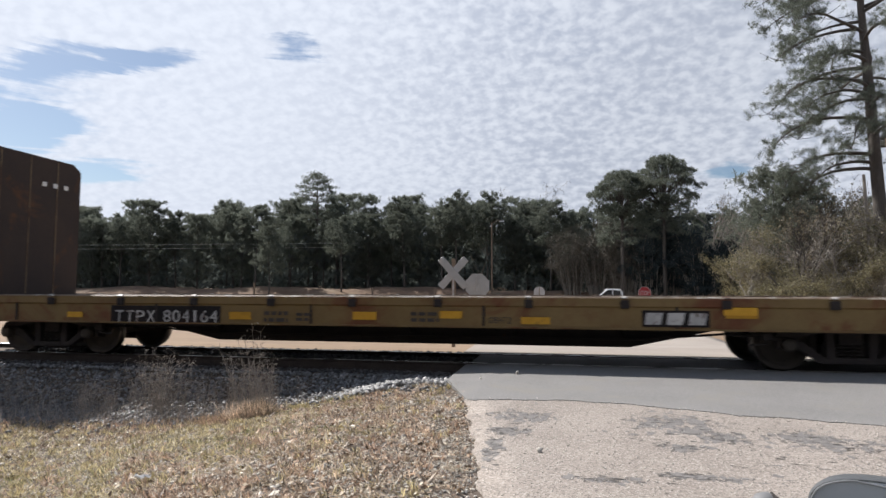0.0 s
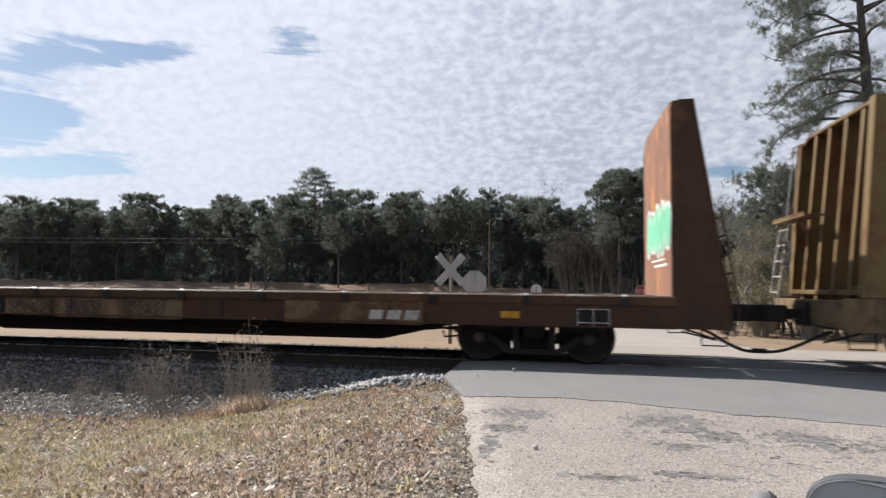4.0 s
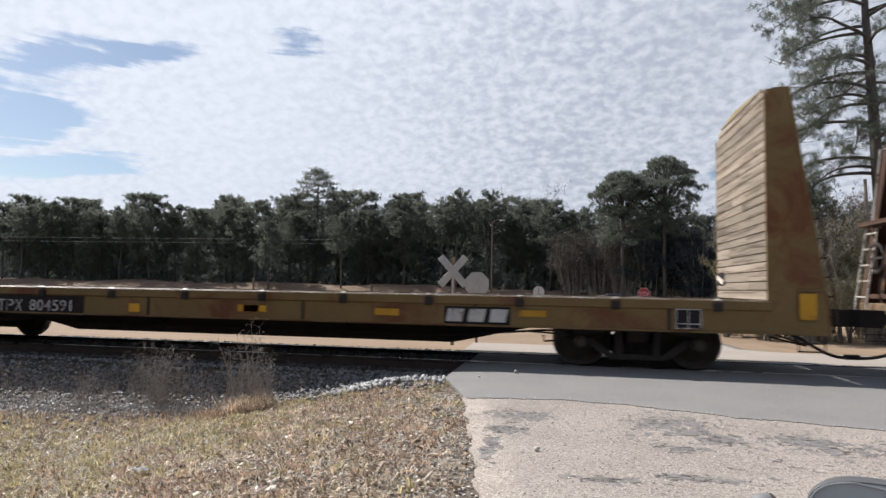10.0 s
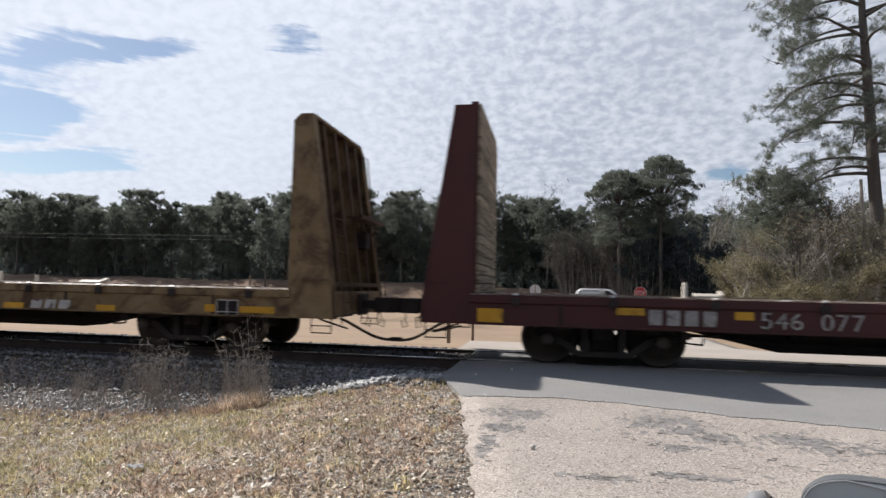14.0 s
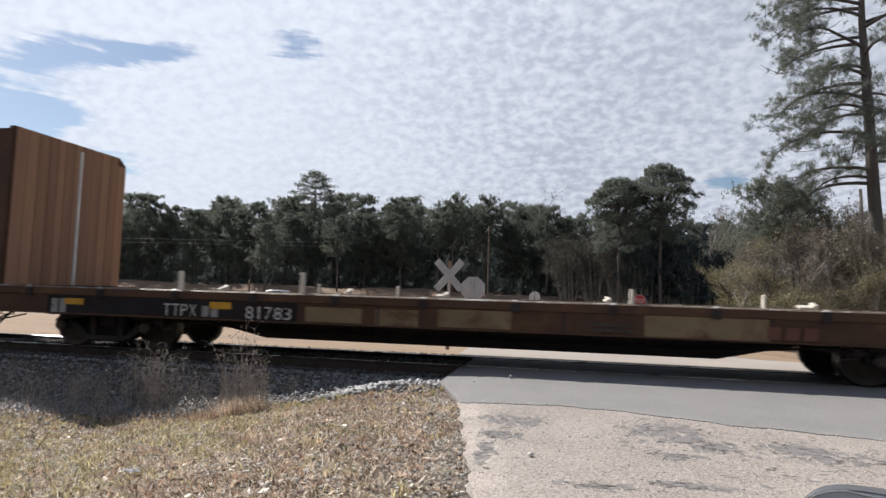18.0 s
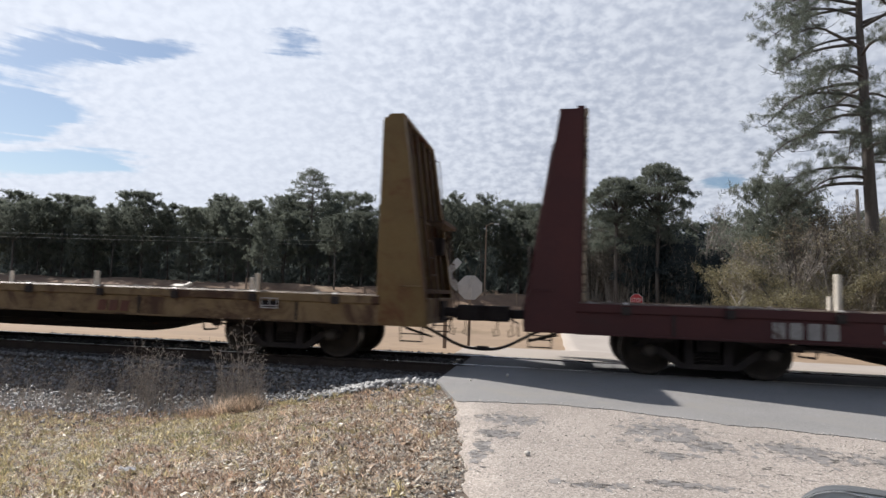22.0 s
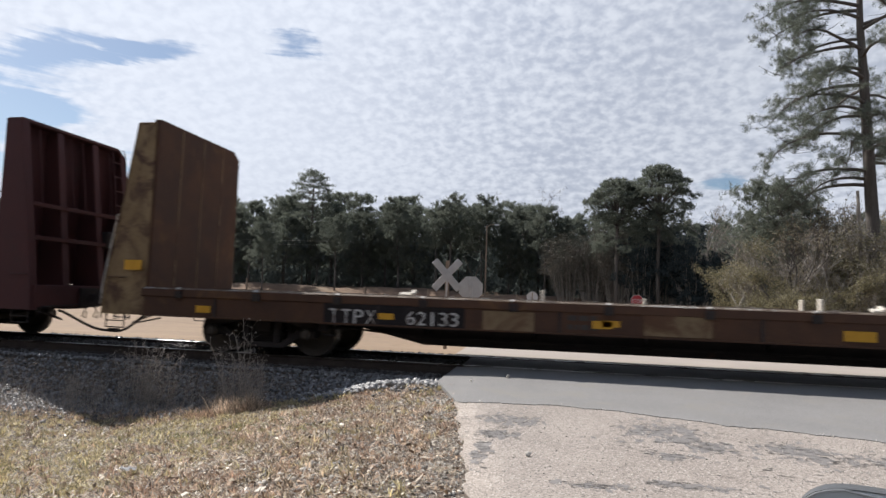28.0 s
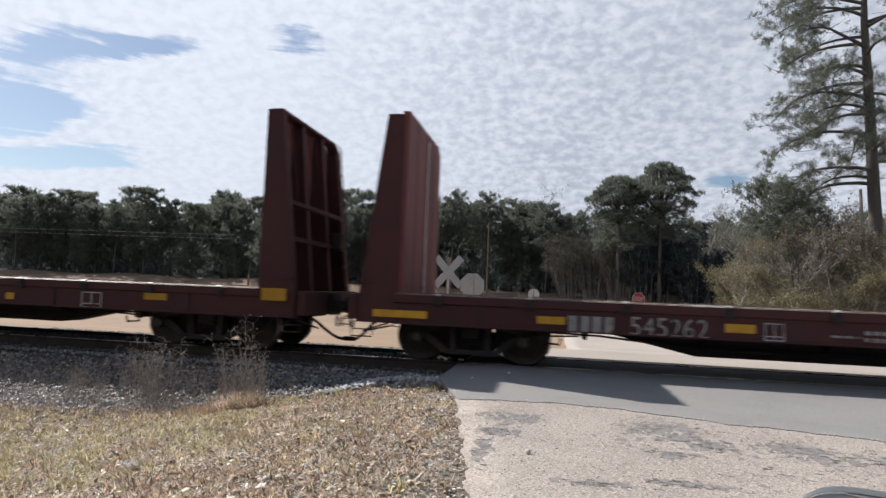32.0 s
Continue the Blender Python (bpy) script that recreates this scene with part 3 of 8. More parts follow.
        if smooth:
            me.polygons.foreach_set("use_smooth", [True] * len(me.polygons))
        me.update()
        return me


def fast_mesh(name, verts, faces, mats, index=None, smooth=False):
    """A mesh out of numpy arrays; all faces have as many corners."""
    me = bpy.data.meshes.new(name)
    verts, faces = np.asarray(verts, np.float32), np.asarray(faces, np.int32)
    nf, c = faces.shape
    me.vertices.add(len(verts))
    me.vertices.foreach_set("co", verts.ravel())
    me.loops.add(nf * c)
    me.loops.foreach_set("vertex_index", faces.ravel())
    me.polygons.add(nf)
    me.polygons.foreach_set("loop_start", np.arange(0, nf * c, c, dtype=np.int32))
    if index is not None:
        me.polygons.foreach_set("material_index", np.asarray(index, np.int32))
    if smooth:
        me.polygons.foreach_set("use_smooth", np.ones(nf, bool))
    for m in mats:
        me.materials.append(M[m])
    me.update(calc_edges=True)
    me.validate()
    return me


def part(name, shape, mat, parent, label="", bevel=0.0, smooth=False, at=None):
    """One mesh object under a thing or a part. shape: a Shape or a mesh."""
    me = shape.mesh(name, mat, bevel, smooth) if isinstance(shape, Shape) else shape
    ob = new(name, me)
    ob.parent = parent
    if at:
        ob.location = at
    if label:
        ob["label"] = label
    return ob


def lettering(text, w, h, mat, slant=0.0):
    """A mesh of flat letters in the built-in font, w wide and h high, in the xz plane, centred."""
    cu = bpy.data.curves.new("text", "FONT")
    cu.body, cu.size = text, 1.0
    cu.shear = slant
    cu.extrude = 0.002
    ob = bpy.data.objects.new("text", cu)
    scene.collection.objects.link(ob)
    dg = bpy.context.evaluated_depsgraph_get()
    me = bpy.data.meshes.new_from_object(ob.evaluated_get(dg))
    bpy.data.objects.remove(ob)
    co = np.empty(len(me.vertices) * 3, np.float32)
    me.vertices.foreach_get("co", co)
    co = co.reshape(-1, 3)
    lo, hi = co.min(0), co.max(0)
    out = np.empty_like(co)
    out[:, 0] = ((co[:, 0] - lo[0]) / (hi[0] - lo[0]) - 0.5) * w
    out[:, 2] = ((co[:, 1] - lo[1]) / (hi[1] - lo[1]) - 0.5) * h
    out[:, 1] = -co[:, 2]
    me.vertices.foreach_set("co", out.ravel())
    me.materials.clear()
    me.materials.append(M[mat])
    me.update()
    return me

# ---- ground, roads, track ----
TRACK_Y = 11.05          # middle of the track; rail tops at z = 0
RAILS = (TRACK_Y - 0.7525, TRACK_Y + 0.7525)
HIGHWAY_Y = 50.0


def ease(v, a, b):
    t = np.clip((np.asarray(v, float) - a) / (b - a), 0, 1)
    return t * t * (3 - 2 * t)


def toe(x):
    """Where the ballast shoulder meets the grass, as y, along the near side."""
    return np.interp(x, [-30, -7.4, -6.5, -5.2, -4.6, -3.0, -1.2], [7.15, 7.35, 7.4, 7.8, 8.35, 8.35, 8.0])


def waves(x, y, s):
    return np.sin(x * 1.7 / s + 1.3) * np.cos(y * 1.3 / s + 0.4) + 0.5 * np.sin(x * 3.9 / s + y * 3.1 / s)


def ground_z(x, y):
    """Height of the ground sheet."""
    x, y = np.asarray(x, float), np.asarray(y, float)
    left = ease(-x, 0.6, 6.0)
    near = -0.035 - 0.64 * left
    near = near + 0.015 * waves(x, y, 1.2) * ease(-x, 0.8, 1.6)
    shoulder = -0.20
    t = ease(y, np.maximum(toe(x), 8.3), 9.75)
    bed = near * (1 - t) + shoulder * t
    bed = np.where(x > -1.4, np.minimum(bed, -0.03), bed)
    far = -0.10 - 0.62 * ease(y, 13.6, 19.0) + 0.20 * ease(y, 34, 47)
    field = 0.06 * waves(x, y, 7.0) * ease(y, 15, 20)
    bank = 1.95 * ease(y, 55.5, 62) * (1 - 0.35 * ease(x, -14, 8)) + 0.18 * waves(x, y, 4.5) * ease(y, 57, 63)
    rise = 2.5 * ease(y, 70, 160)
    z = np.where(y < 11, bed, far + field + bank + rise)
    cross = np.where(x > -1.8, ease(x, -1.8, -1.2), 0) * ease(y, 5.0, 7.0) * (1 - ease(y, 13.0, 14.2))
    return z * (1 - cross) + np.minimum(z, -0.04) * cross


def spread(a, b, fine_a, fine_b, step, grow):
    """Grid lines: even between fine_a and fine_b, wider and wider beyond."""
    v = list(np.arange(fine_a, fine_b + 1e-6, step))
    d = step
    while v[-1] < b:
        d *= grow
        v.append(v[-1] + d)
    d = step
    while v[0] > a:
        d *= grow
        v.insert(0, v[0] - d)
    return np.array(v)


def sheet(name, xs, ys, zf, mats, index=None):
    X, Y = np.meshgrid(xs, ys)
    Z = zf(X, Y)
    v = np.stack([X.ravel(), Y.ravel(), Z.ravel()], 1)
    w, h = len(xs), len(ys)
    i = (np.arange(h - 1)[:, None] * w + np.arange(w - 1)).ravel()
    f = np.stack([i, i + 1, i + w + 1, i + w], 1)
    k = None
    if index:
        cx, cy = (X[:-1, :-1] + X[1:, 1:]).ravel() / 2, (Y[:-1, :-1] + Y[1:, 1:]).ravel() / 2
        k = index(cx, cy)
    return fast_mesh(name, v, f, mats, k, True)


ground = tagged(new("ground", sheet("ground", spread(-900, 900, -12, 10, 0.25, 1.16), np.concatenate([spread(-300, 14, 2.5, 14, 0.25, 1.2), spread(14.4, 1800, 14.4, 70, 0.7, 1.12)]),
                                    ground_z, ["soil", "field", "bank"], lambda x, y: (y > 12.6).astype(int) + (y > 54.6).astype(int))),
                "dry winter grass and bare soil beside the track", "ground", kind="structure")


def ribbon(name, mat, lefts, rights, zf, thick, label, category, ys, nx=14):
    """A road slab between two edges given along y, with thickness, draped over zf."""
    v, f = [], []
    for y in ys:
        a, b = lefts(y), rights(y)
        for i in range(nx + 1):
            x = a + (b - a) * i / nx
            v.append((x, y, zf(x, y)))
    n = nx + 1
    top = len(v)
    v += [(x, y, z - thick) for x, y, z in v]
    for j in range(len(ys) - 1):
        for i in range(nx):
            q = j * n + i
            f.append((q, q + 1, q + n + 1, q + n))
        q = j * n
        f.append((q, q + n, top + q + n, top + q))
        q = j * n + nx
        f.append((q + n, q, top + q, top + q + n))
    q = (len(ys) - 1) * n
    for i in range(nx):
        f.append((i + 1, i, top + i, top + i + 1))
        f.append((q + i, q + i + 1, top + q + i + 1, top + q + i))
    return tagged(new(name, fast_mesh(name, v, f, [mat])), label, category, kind="structure")


def jag(v, amount, seed=0.0):
    return amount * (math.sin(v * 9.1 + seed) * 0.5 + math.sin(v * 23.7 + seed * 2) * 0.3 + math.sin(v * 57.0 + seed) * 0.2)


def road_left(y):
    return float(np.interp(y, [-40, 0, 3.6, 4.3, 5.3, 6.8, 7.4], [0.4, -0.3, -0.45, -0.56, -0.75, -1.02, -1.15])) + jag(y, 0.035)


near_road = ribbon("road", "asphalt_old", road_left, lambda y: float(np.interp(y, [-40, 0, 7.4], [9, 10, 12])), lambda x, y: 0.0, 0.25,
                   "weathered pale asphalt road with exposed gravel and cracks", "road",
                   list(np.arange(-40, 2, 2.0)) + list(np.arange(2, 7.45, 0.06)), 40)


def patch_front(x):
    """Near edge of the newer asphalt, as y."""
    return float(np.interp(x, [-1.3, -1.0, -0.5, 0.1, 0.7, 1.3, 1.8, 2.3, 3.0, 6, 12], [7.0, 6.80, 6.90, 6.98, 6.89, 6.68, 6.48, 6.42, 6.22, 5.9, 5.6])) + jag(x, 0.035, 1.0)


def build_patch():
    xs = [-1.55 + 0.0] + list(np.arange(-1.5, 4, 0.022)) + list(np.arange(4, 12.1, 0.4))
    far = RAILS[0] - 0.10
    rnd = random.Random(12)
    sh = Shape()
    ring = []
    for x in xs:
        y0 = patch_front(x) if x > -1.02 else 6.8 + (-(x + 1.02)) * 3.1
        if x < 4:
            y0 += rnd.uniform(-0.008, 0.008) + (rnd.uniform(-0.03, 0.02) if rnd.random() < 0.08 else 0)
        ring.append((x, y0))
    z = lambda x, y: 0.007 - 0.05 * max(0.0, -1.0 - x)
    rows = 8
    for i in range(len(xs) - 1):
        (xa, ya), (xb, yb) = ring[i], ring[i + 1]
        for j in range(rows):
            p = [(xa, ya + (far - ya) * j / rows), (xb, yb + (far - yb) * j / rows), (xb, yb + (far - yb) * (j + 1) / rows), (xa, ya + (far - ya) * (j + 1) / rows)]
            sh.poly([(x, y, z(x, y)) for x, y in p])
        sh.poly([(xb, yb, z(xb, yb)), (xa, ya, z(xa, ya)), (xa, ya, -0.12), (xb, yb, -0.12)])
    x, y = ring[0]
    sh.poly([(x, y, z(x, y)), (x, far, z(x, far)), (x, far, -0.2), (x, y, -0.2)])
    return tagged(new("pavement", sh.mesh("pavement", "asphalt_patch")), "newer smooth grey asphalt laid up to the crossing", "road", kind="structure")


build_patch()
gauge = Shape().box(-1.5, 12.0, RAILS[0] + 0.11, RAILS[1] - 0.11, -0.2, -0.012)
tagged(new("crossing_panel", gauge.mesh("crossing_panel", "asphalt_worn", 0.01)), "worn asphalt between the rails of the crossing", "road", kind="structure")
apron = Shape().box(-1.9, 12.0, RAILS[1] + 0.10, 13.9, -0.3, -0.005)
tagged(new("apron", apron.mesh("apron", "asphalt_far", 0.02)), "pale asphalt apron beyond the rails", "road", kind="structure")
far_road = ribbon("far_road", "asphalt_far", lambda y: float(np.interp(y, [13.9, 16, 40, 47], [-0.4, 0.6, 0.5, -3.5])) + jag(y, 0.04, 2.0),
                  lambda y: float(np.interp(y, [13.9, 16, 40, 47], [7.0, 5.4, 5.2, 9.5])) + jag(y, 0.04, 3.0),
                  lambda x, y: float(max(ground_z(x, y) + 0.05, np.interp(y, [13.9, 19, 47], [-0.03, -0.40, -0.46]))), 0.5, "pale grey side road leading to the highway", "road", list(np.arange(13.9, 47.2, 0.5)))
highway = ribbon("highway", "asphalt_worn", lambda y: -900.0, lambda y: 900.0, lambda x, y: -0.44, 0.4, "grey two-lane highway in front of the woods", "road",
                 [45.6, 48, 50, 52, 54.4], 30)
line = Shape()
for y0 in (46.2, 53.7):
    line.box(-880, 880, y0, y0 + 0.12, -0.439, -0.434)
tagged(new("edge_line", line.mesh("edge_line", "sign_white")), "white painted edge lines of the highway", "road marking", kind="structure")


def worn_spots():
    """Shallow flaked hollows where the road's top coat has gone: thin darker islands with ragged outlines."""
    rnd = random.Random(4)
    sh = Shape()
    groups = [(gx, gy, a, b, 40 + int(340 * a * b)) for gx, gy, a, b in FLAKED] + [(0.3, 5.5, 0.9, 0.5, 24), (1.6, 4.6, 0.8, 0.3, 20)]
    for gx, gy, sx, sy, num in groups:
        for q in range(num):
            x, y = rnd.gauss(gx, sx * 0.5), rnd.gauss(gy, sy * 0.5)
            if x < road_left(y) + 0.06 or y > patch_front(x) - 0.05:
                continue
            a, b = (rnd.uniform(0.025, 0.055), rnd.uniform(0.03, 0.07)) if q % 12 == 0 else (rnd.uniform(0.012, 0.055), rnd.uniform(0.005, 0.014)) if q % 3 else (rnd.uniform(0.008, 0.03), rnd.uniform(0.008, 0.022))
            n = 13
            pts = []
            for i in range(n):
                w = 2 * math.pi * i / n
                r = rnd.uniform(0.35, 1.25)
                pts.append((x + a * r * math.cos(w), y + b * r * math.sin(w)))
            z = 0.0012 + rnd.random() * 0.0022
            sh.poly([(px, py, z) for px, py in pts], 0 if q % 12 == 0 else q % 2)
    tagged(new("worn_asphalt", sh.mesh("worn_asphalt", ["flake", "crack"])), "ragged dark flakes of worn asphalt on the road", "road", kind="stuff")


worn_spots()


def rail_track():
    track = tagged(new("railway_track"), "single railway track of worn steel rails on wooden ties", "railway track", kind="structure")
    prof = [(-0.07, -0.17), (0.07, -0.17), (0.07, -0.155), (0.012, -0.135), (0.010, -0.045), (0.036, -0.03), (0.036, -0.004), (0.028, 0.0), (-0.028, 0.0), (-0.036, -0.004), (-0.036, -0.03), (-0.010, -0.045), (-0.012, -0.135), (-0.07, -0.155)]
    for y in RAILS:
        sh = Shape().prism([(p[0] + y, p[1]) for p in prof], 0, -160, 160)
        me = sh.mesh("rail", ["rail_side", "rail_top"])
        for p in me.polygons:
            if p.normal.z > 0.5 and p.center.z > -0.02:
                p.material_index = 1
        part("rail", me, None, track, "rusty steel rail with a polished running surface")
    tie = Shape().box(-0.115, 0.115, TRACK_Y - 1.3, TRACK_Y + 1.3, -0.36, -0.172).mesh("tie", "tie", 0.012)
    x = -1.9
    while x > -46:
        part("tie", tie, None, track, at=(x, 0, 0))
        x -= 0.55
    x = 12.4
    while x < 40:
        part("tie", tie, None, track, at=(x, 0, 0))
        x += 0.55
    return track


rail_track()


def stones(name, pts, sizes, mat, label, category, flat=0.7, seed=1):
    """Many angular stones in one mesh: a cube with cut corners, jittered, at each point."""
    rng = np.random.default_rng(seed)
    ico = np.array([(0, 0, 1), (0.89, 0, 0.45), (0.28, 0.85, 0.45), (-0.72, 0.53, 0.45), (-0.72, -0.53, 0.45), (0.28, -0.85, 0.45),
                    (0.72, 0.53, -0.45), (-0.28, 0.85, -0.45), (-0.89, 0, -0.45), (-0.28, -0.85, -0.45), (0.72, -0.53, -0.45), (0, 0, -1)])
    tri = np.array([(0, 1, 2), (0, 2, 3), (0, 3, 4), (0, 4, 5), (0, 5, 1), (1, 6, 2), (2, 7, 3), (3, 8, 4), (4, 9, 5), (5, 10, 1),
                    (6, 7, 2), (7, 8, 3), (8, 9, 4), (9, 10, 5), (10, 6, 1), (11, 7, 6), (11, 8, 7), (11, 9, 8), (11, 10, 9), (11, 6, 10)])
    n = len(pts)
    v = ico[None] * rng.uniform(0.6, 1.25, (n, 12, 1))
    v = v * rng.uniform(0.6, 1.2, (n, 1, 3)) * np.array([1, 1, flat])
    a = rng.uniform(0, 6.283, n)
    c, s = np.cos(a)[:, None], np.sin(a)[:, None]
    v = np.stack([v[..., 0] * c - v[..., 1] * s, v[..., 0] * s + v[..., 1] * c, v[..., 2]], 2)
    v = v * np.asarray(sizes)[:, None, None] + np.asarray(pts)[:, None, :]
    f = tri[None] + (np.arange(n) * 12)[:, None, None]
    return tagged(new(name, fast_mesh(name, v.reshape(-1, 3), f.reshape(-1, 3), [mat])), label, category, kind="stuff")


def lay_ballast():
    rng = np.random.default_rng(7)
    n = 27000
    x = -1.25 - 10.5 * rng.random(n) ** 1.15
    y = rng.uniform(6.8, 12.6, n)
    edge = toe(x) + rng.normal(0, 0.22, n) + 0.02
    keep = (y > edge) & ~((x > -1.6) & (y > 8.8)) & ~((np.abs(y - RAILS[0]) < 0.09) | (np.abs(y - RAILS[1]) < 0.09))
    x, y = x[keep], y[keep]
    z = ground_z(x, y) + 0.004 + 0.03 * rng.random(len(x))
    inner = (y > 9.5) & (y < 12.6)
    z = np.where(inner, np.maximum(z, -0.19 + 0.03 * rng.random(len(z))), z)
    # stones beneath the train take a near-black colour that paints its shade
    for name, mat, pick, label in (("ballast", "ballast", y < 9.75, "grey crushed stone ballast along the track"), ("track_ballast", "ballast_shade", y >= 9.75, "dark ballast between and beside the rails, the train's shade in its colour")):
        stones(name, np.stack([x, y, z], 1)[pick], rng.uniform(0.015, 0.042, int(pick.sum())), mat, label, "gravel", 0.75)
    n = 460
    x = rng.normal(-2.35, 0.55, n)
    y = rng.normal(8.45, 0.14, n)
    keep = (x < -1.25) & (x > -3.6)
    x, y = x[keep], y[keep]
    z = ground_z(x, y) + 0.02 + 0.07 * rng.random(len(x)) * np.exp(-((x + 2.2) / 0.7) ** 2)
    near = np.argsort(y)[:290]
    heap = tagged(new("stone_heap"), "low heap of pale broken stones at the track's edge", "stones")
    heap.location = (-2.3, 8.4, float(ground_z(-2.3, 8.4)))
    kinds = [stones("stone", np.zeros((1, 3)), [1.0], "heap_stone", "", "", 0.7, 70 + k) for k in range(9)]
    meshes = [o.data for o in kinds]
    for o in kinds:
        bpy.data.objects.remove(o)
    for k, q in enumerate(near):
        ob = part("stone", meshes[k % 9], None, heap, at=(x[q] + 2.3, y[q] - 8.4, z[q] - heap.location.z))
        ob.rotation_euler = (0, 0, k * 1.7)
        size = rng.uniform(0.024, 0.052)
        ob.scale = (size, size, size)
    rest = np.argsort(y)[290:]
    stones("heap_back", np.stack([x, y, z], 1)[rest], rng.uniform(0.024, 0.052, len(rest)), "heap_stone", "smaller broken stones behind the heap", "gravel", 0.7, 3)
    n = 9000
    x = rng.uniform(-2.6, -0.2, n)
    y = rng.uniform(3.0, 7.3, n)
    lim = np.array([road_left(v) for v in y])
    keep = (x < lim + 0.06 * rng.random(n)) & (x > lim - 1.5 * rng.random(n) ** 1.4)
    x, y = x[keep], y[keep]
    stones("roadside_gravel", np.stack([x, y, ground_z(x, y) + 0.006], 1), rng.uniform(0.005, 0.018, len(x)), "chip", "loose pale gravel along the road's edge", "gravel", 0.6, 5)
    # handfuls of paler broken stone in the grass near the road
    c = np.array([(-1.62, 4.25), (-1.35, 4.0), (-1.9, 4.05), (-2.3, 4.5), (-1.5, 5.2), (-1.3, 6.2), (-1.45, 7.0)])
    k = rng.integers(0, 7, 170)
    x, y = c[k, 0] + rng.normal(0, 0.20, 170), c[k, 1] + rng.normal(0, 0.16, 170)
    stones("verge_stones", np.stack([x, y, ground_z(x, y) + 0.014], 1), rng.uniform(0.010, 0.030, 170), "chip", "pale broken stones lying in the grass", "stones", 0.65, 12)
    n = 2200
    x, y = rng.uniform(-0.9, 4.5, n), rng.uniform(2.8, 6.6, n)
    lim = np.array([road_left(v) for v in y])
    keep = x > lim + 0.02
    px = rng.uniform(-1.0, 4.5, 420)
    py = np.array([patch_front(v) for v in px]) + rng.normal(-0.02, 0.06, 420)
    stones("crumbs", np.stack([px, py, np.where(py > np.array([patch_front(v) for v in px]), 0.008, 0.001)], 1), rng.uniform(0.003, 0.010, 420) * rng.uniform(0.5, 1.2, 420), "chip", "crumbs of asphalt along the newer paving's edge", "gravel", 0.6, 16)
    stones("road_grit", np.stack([x[keep], y[keep], 0.002 + 0 * x[keep]], 1), rng.uniform(0.003, 0.009, keep.sum()), "chip", "fine loose grit scattered on the road", "gravel", 0.6, 6)
    for px, py, s in ((-0.15, 4.75, 0.028), (-0.60, 8.95, 0.03), (-1.05, 8.3, 0.022)):
        ob = stones("pebble", np.array([(px, py, s * 0.5 + (0.022 if py > 7 else 0))]), [s], "chip", "single pale pebble lying on the asphalt", "stone", 0.8, int(py * 10))
        del ob["kind"]


lay_ballast()

# ---- the train ----
# Cars of the train, front to back: place of the middle along the train, half the length between the bulkheads, bulkhead height, bogie
# distances from the front and rear bulkhead, side, front plate, rear plate, front face and rear face materials, number, label.
CARS = []
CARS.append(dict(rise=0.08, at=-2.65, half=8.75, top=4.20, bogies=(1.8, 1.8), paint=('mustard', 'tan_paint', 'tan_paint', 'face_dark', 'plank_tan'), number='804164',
         label='mustard-yellow bulkhead flat car with rust stains, empty',
         marks=[('plate', -4.25, 0.78, 2.18, 0.26),
                ('tx', -4.84, 0.76, 0.81, 0.21),
                ('num', -3.74, 0.77, 1.06, 0.21),
                ('st', -6.09, 0.78, 0.32, 0.1),
                ('st', -2.78, 0.79, 0.41, 0.13),
                ('st', -0.52, 0.81, 0.41, 0.13),
                ('st', 0.94, 0.84, 0.37, 0.12),
                ('st', 2.3, 0.76, 0.45, 0.11),
                ('st', 5.31, 0.93, 0.47, 0.12),
                ('bar', -2.11, 0.78, 0.44, 0.23),
                ('bar', -1.61, 0.78, 0.26, 0.17),
                ('bar', 0.51, 0.8, 0.47, 0.2),
                ('g8', 1.74, 0.76, 0.36, 0.1),
                ('logo', 4.4, 0.81, 0.91, 0.2),
                ('st', 5.33, 0.9, 0.44, 0.15),
                ('st', 7.99, 0.81, 0.47, 0.2),
                ('box', 7.55, 0.82, 0.33, 0.25)],
         stakes=[], boards=[]))
CARS.append(dict(far=0.12, at=18.30, half=9.00, top=4.18, bogies=(2.04, 2.1), paint=('rust_brown', 'oxide_red', 'rust_brown', 'face_dark', 'rust_orange'), number='82339',
         label='brown rusty bulkhead flat car with faded yellow panels, empty',
         marks=[('tx', -4.94, 0.72, 0.73, 0.22),
                ('num', -3.53, 0.75, 0.97, 0.18),
                ('panel', -2.43, 0.78, 0.98, 0.29),
                ('panel', -0.54, 0.78, 2.61, 0.34),
                ('panel', 3.91, 0.81, 2.42, 0.39),
                ('gr', -2.39, 0.78, 0.9, 0.28),
                ('gr', -1.26, 0.8, 0.74, 0.28),
                ('gr', -0.01, 0.81, 0.85, 0.3),
                ('logo', 4.63, 0.77, 0.87, 0.17),
                ('panel', -7.95, 0.83, 1.05, 0.26),
                ('st', -6.48, 0.82, 0.61, 0.22),
                ('st', -9.46, 0.85, 0.55, 0.32),
                ('st', 6.54, 0.81, 0.3, 0.11),
                ('box', 7.83, 0.78, 0.49, 0.29)],
         stakes=[], boards=[]))
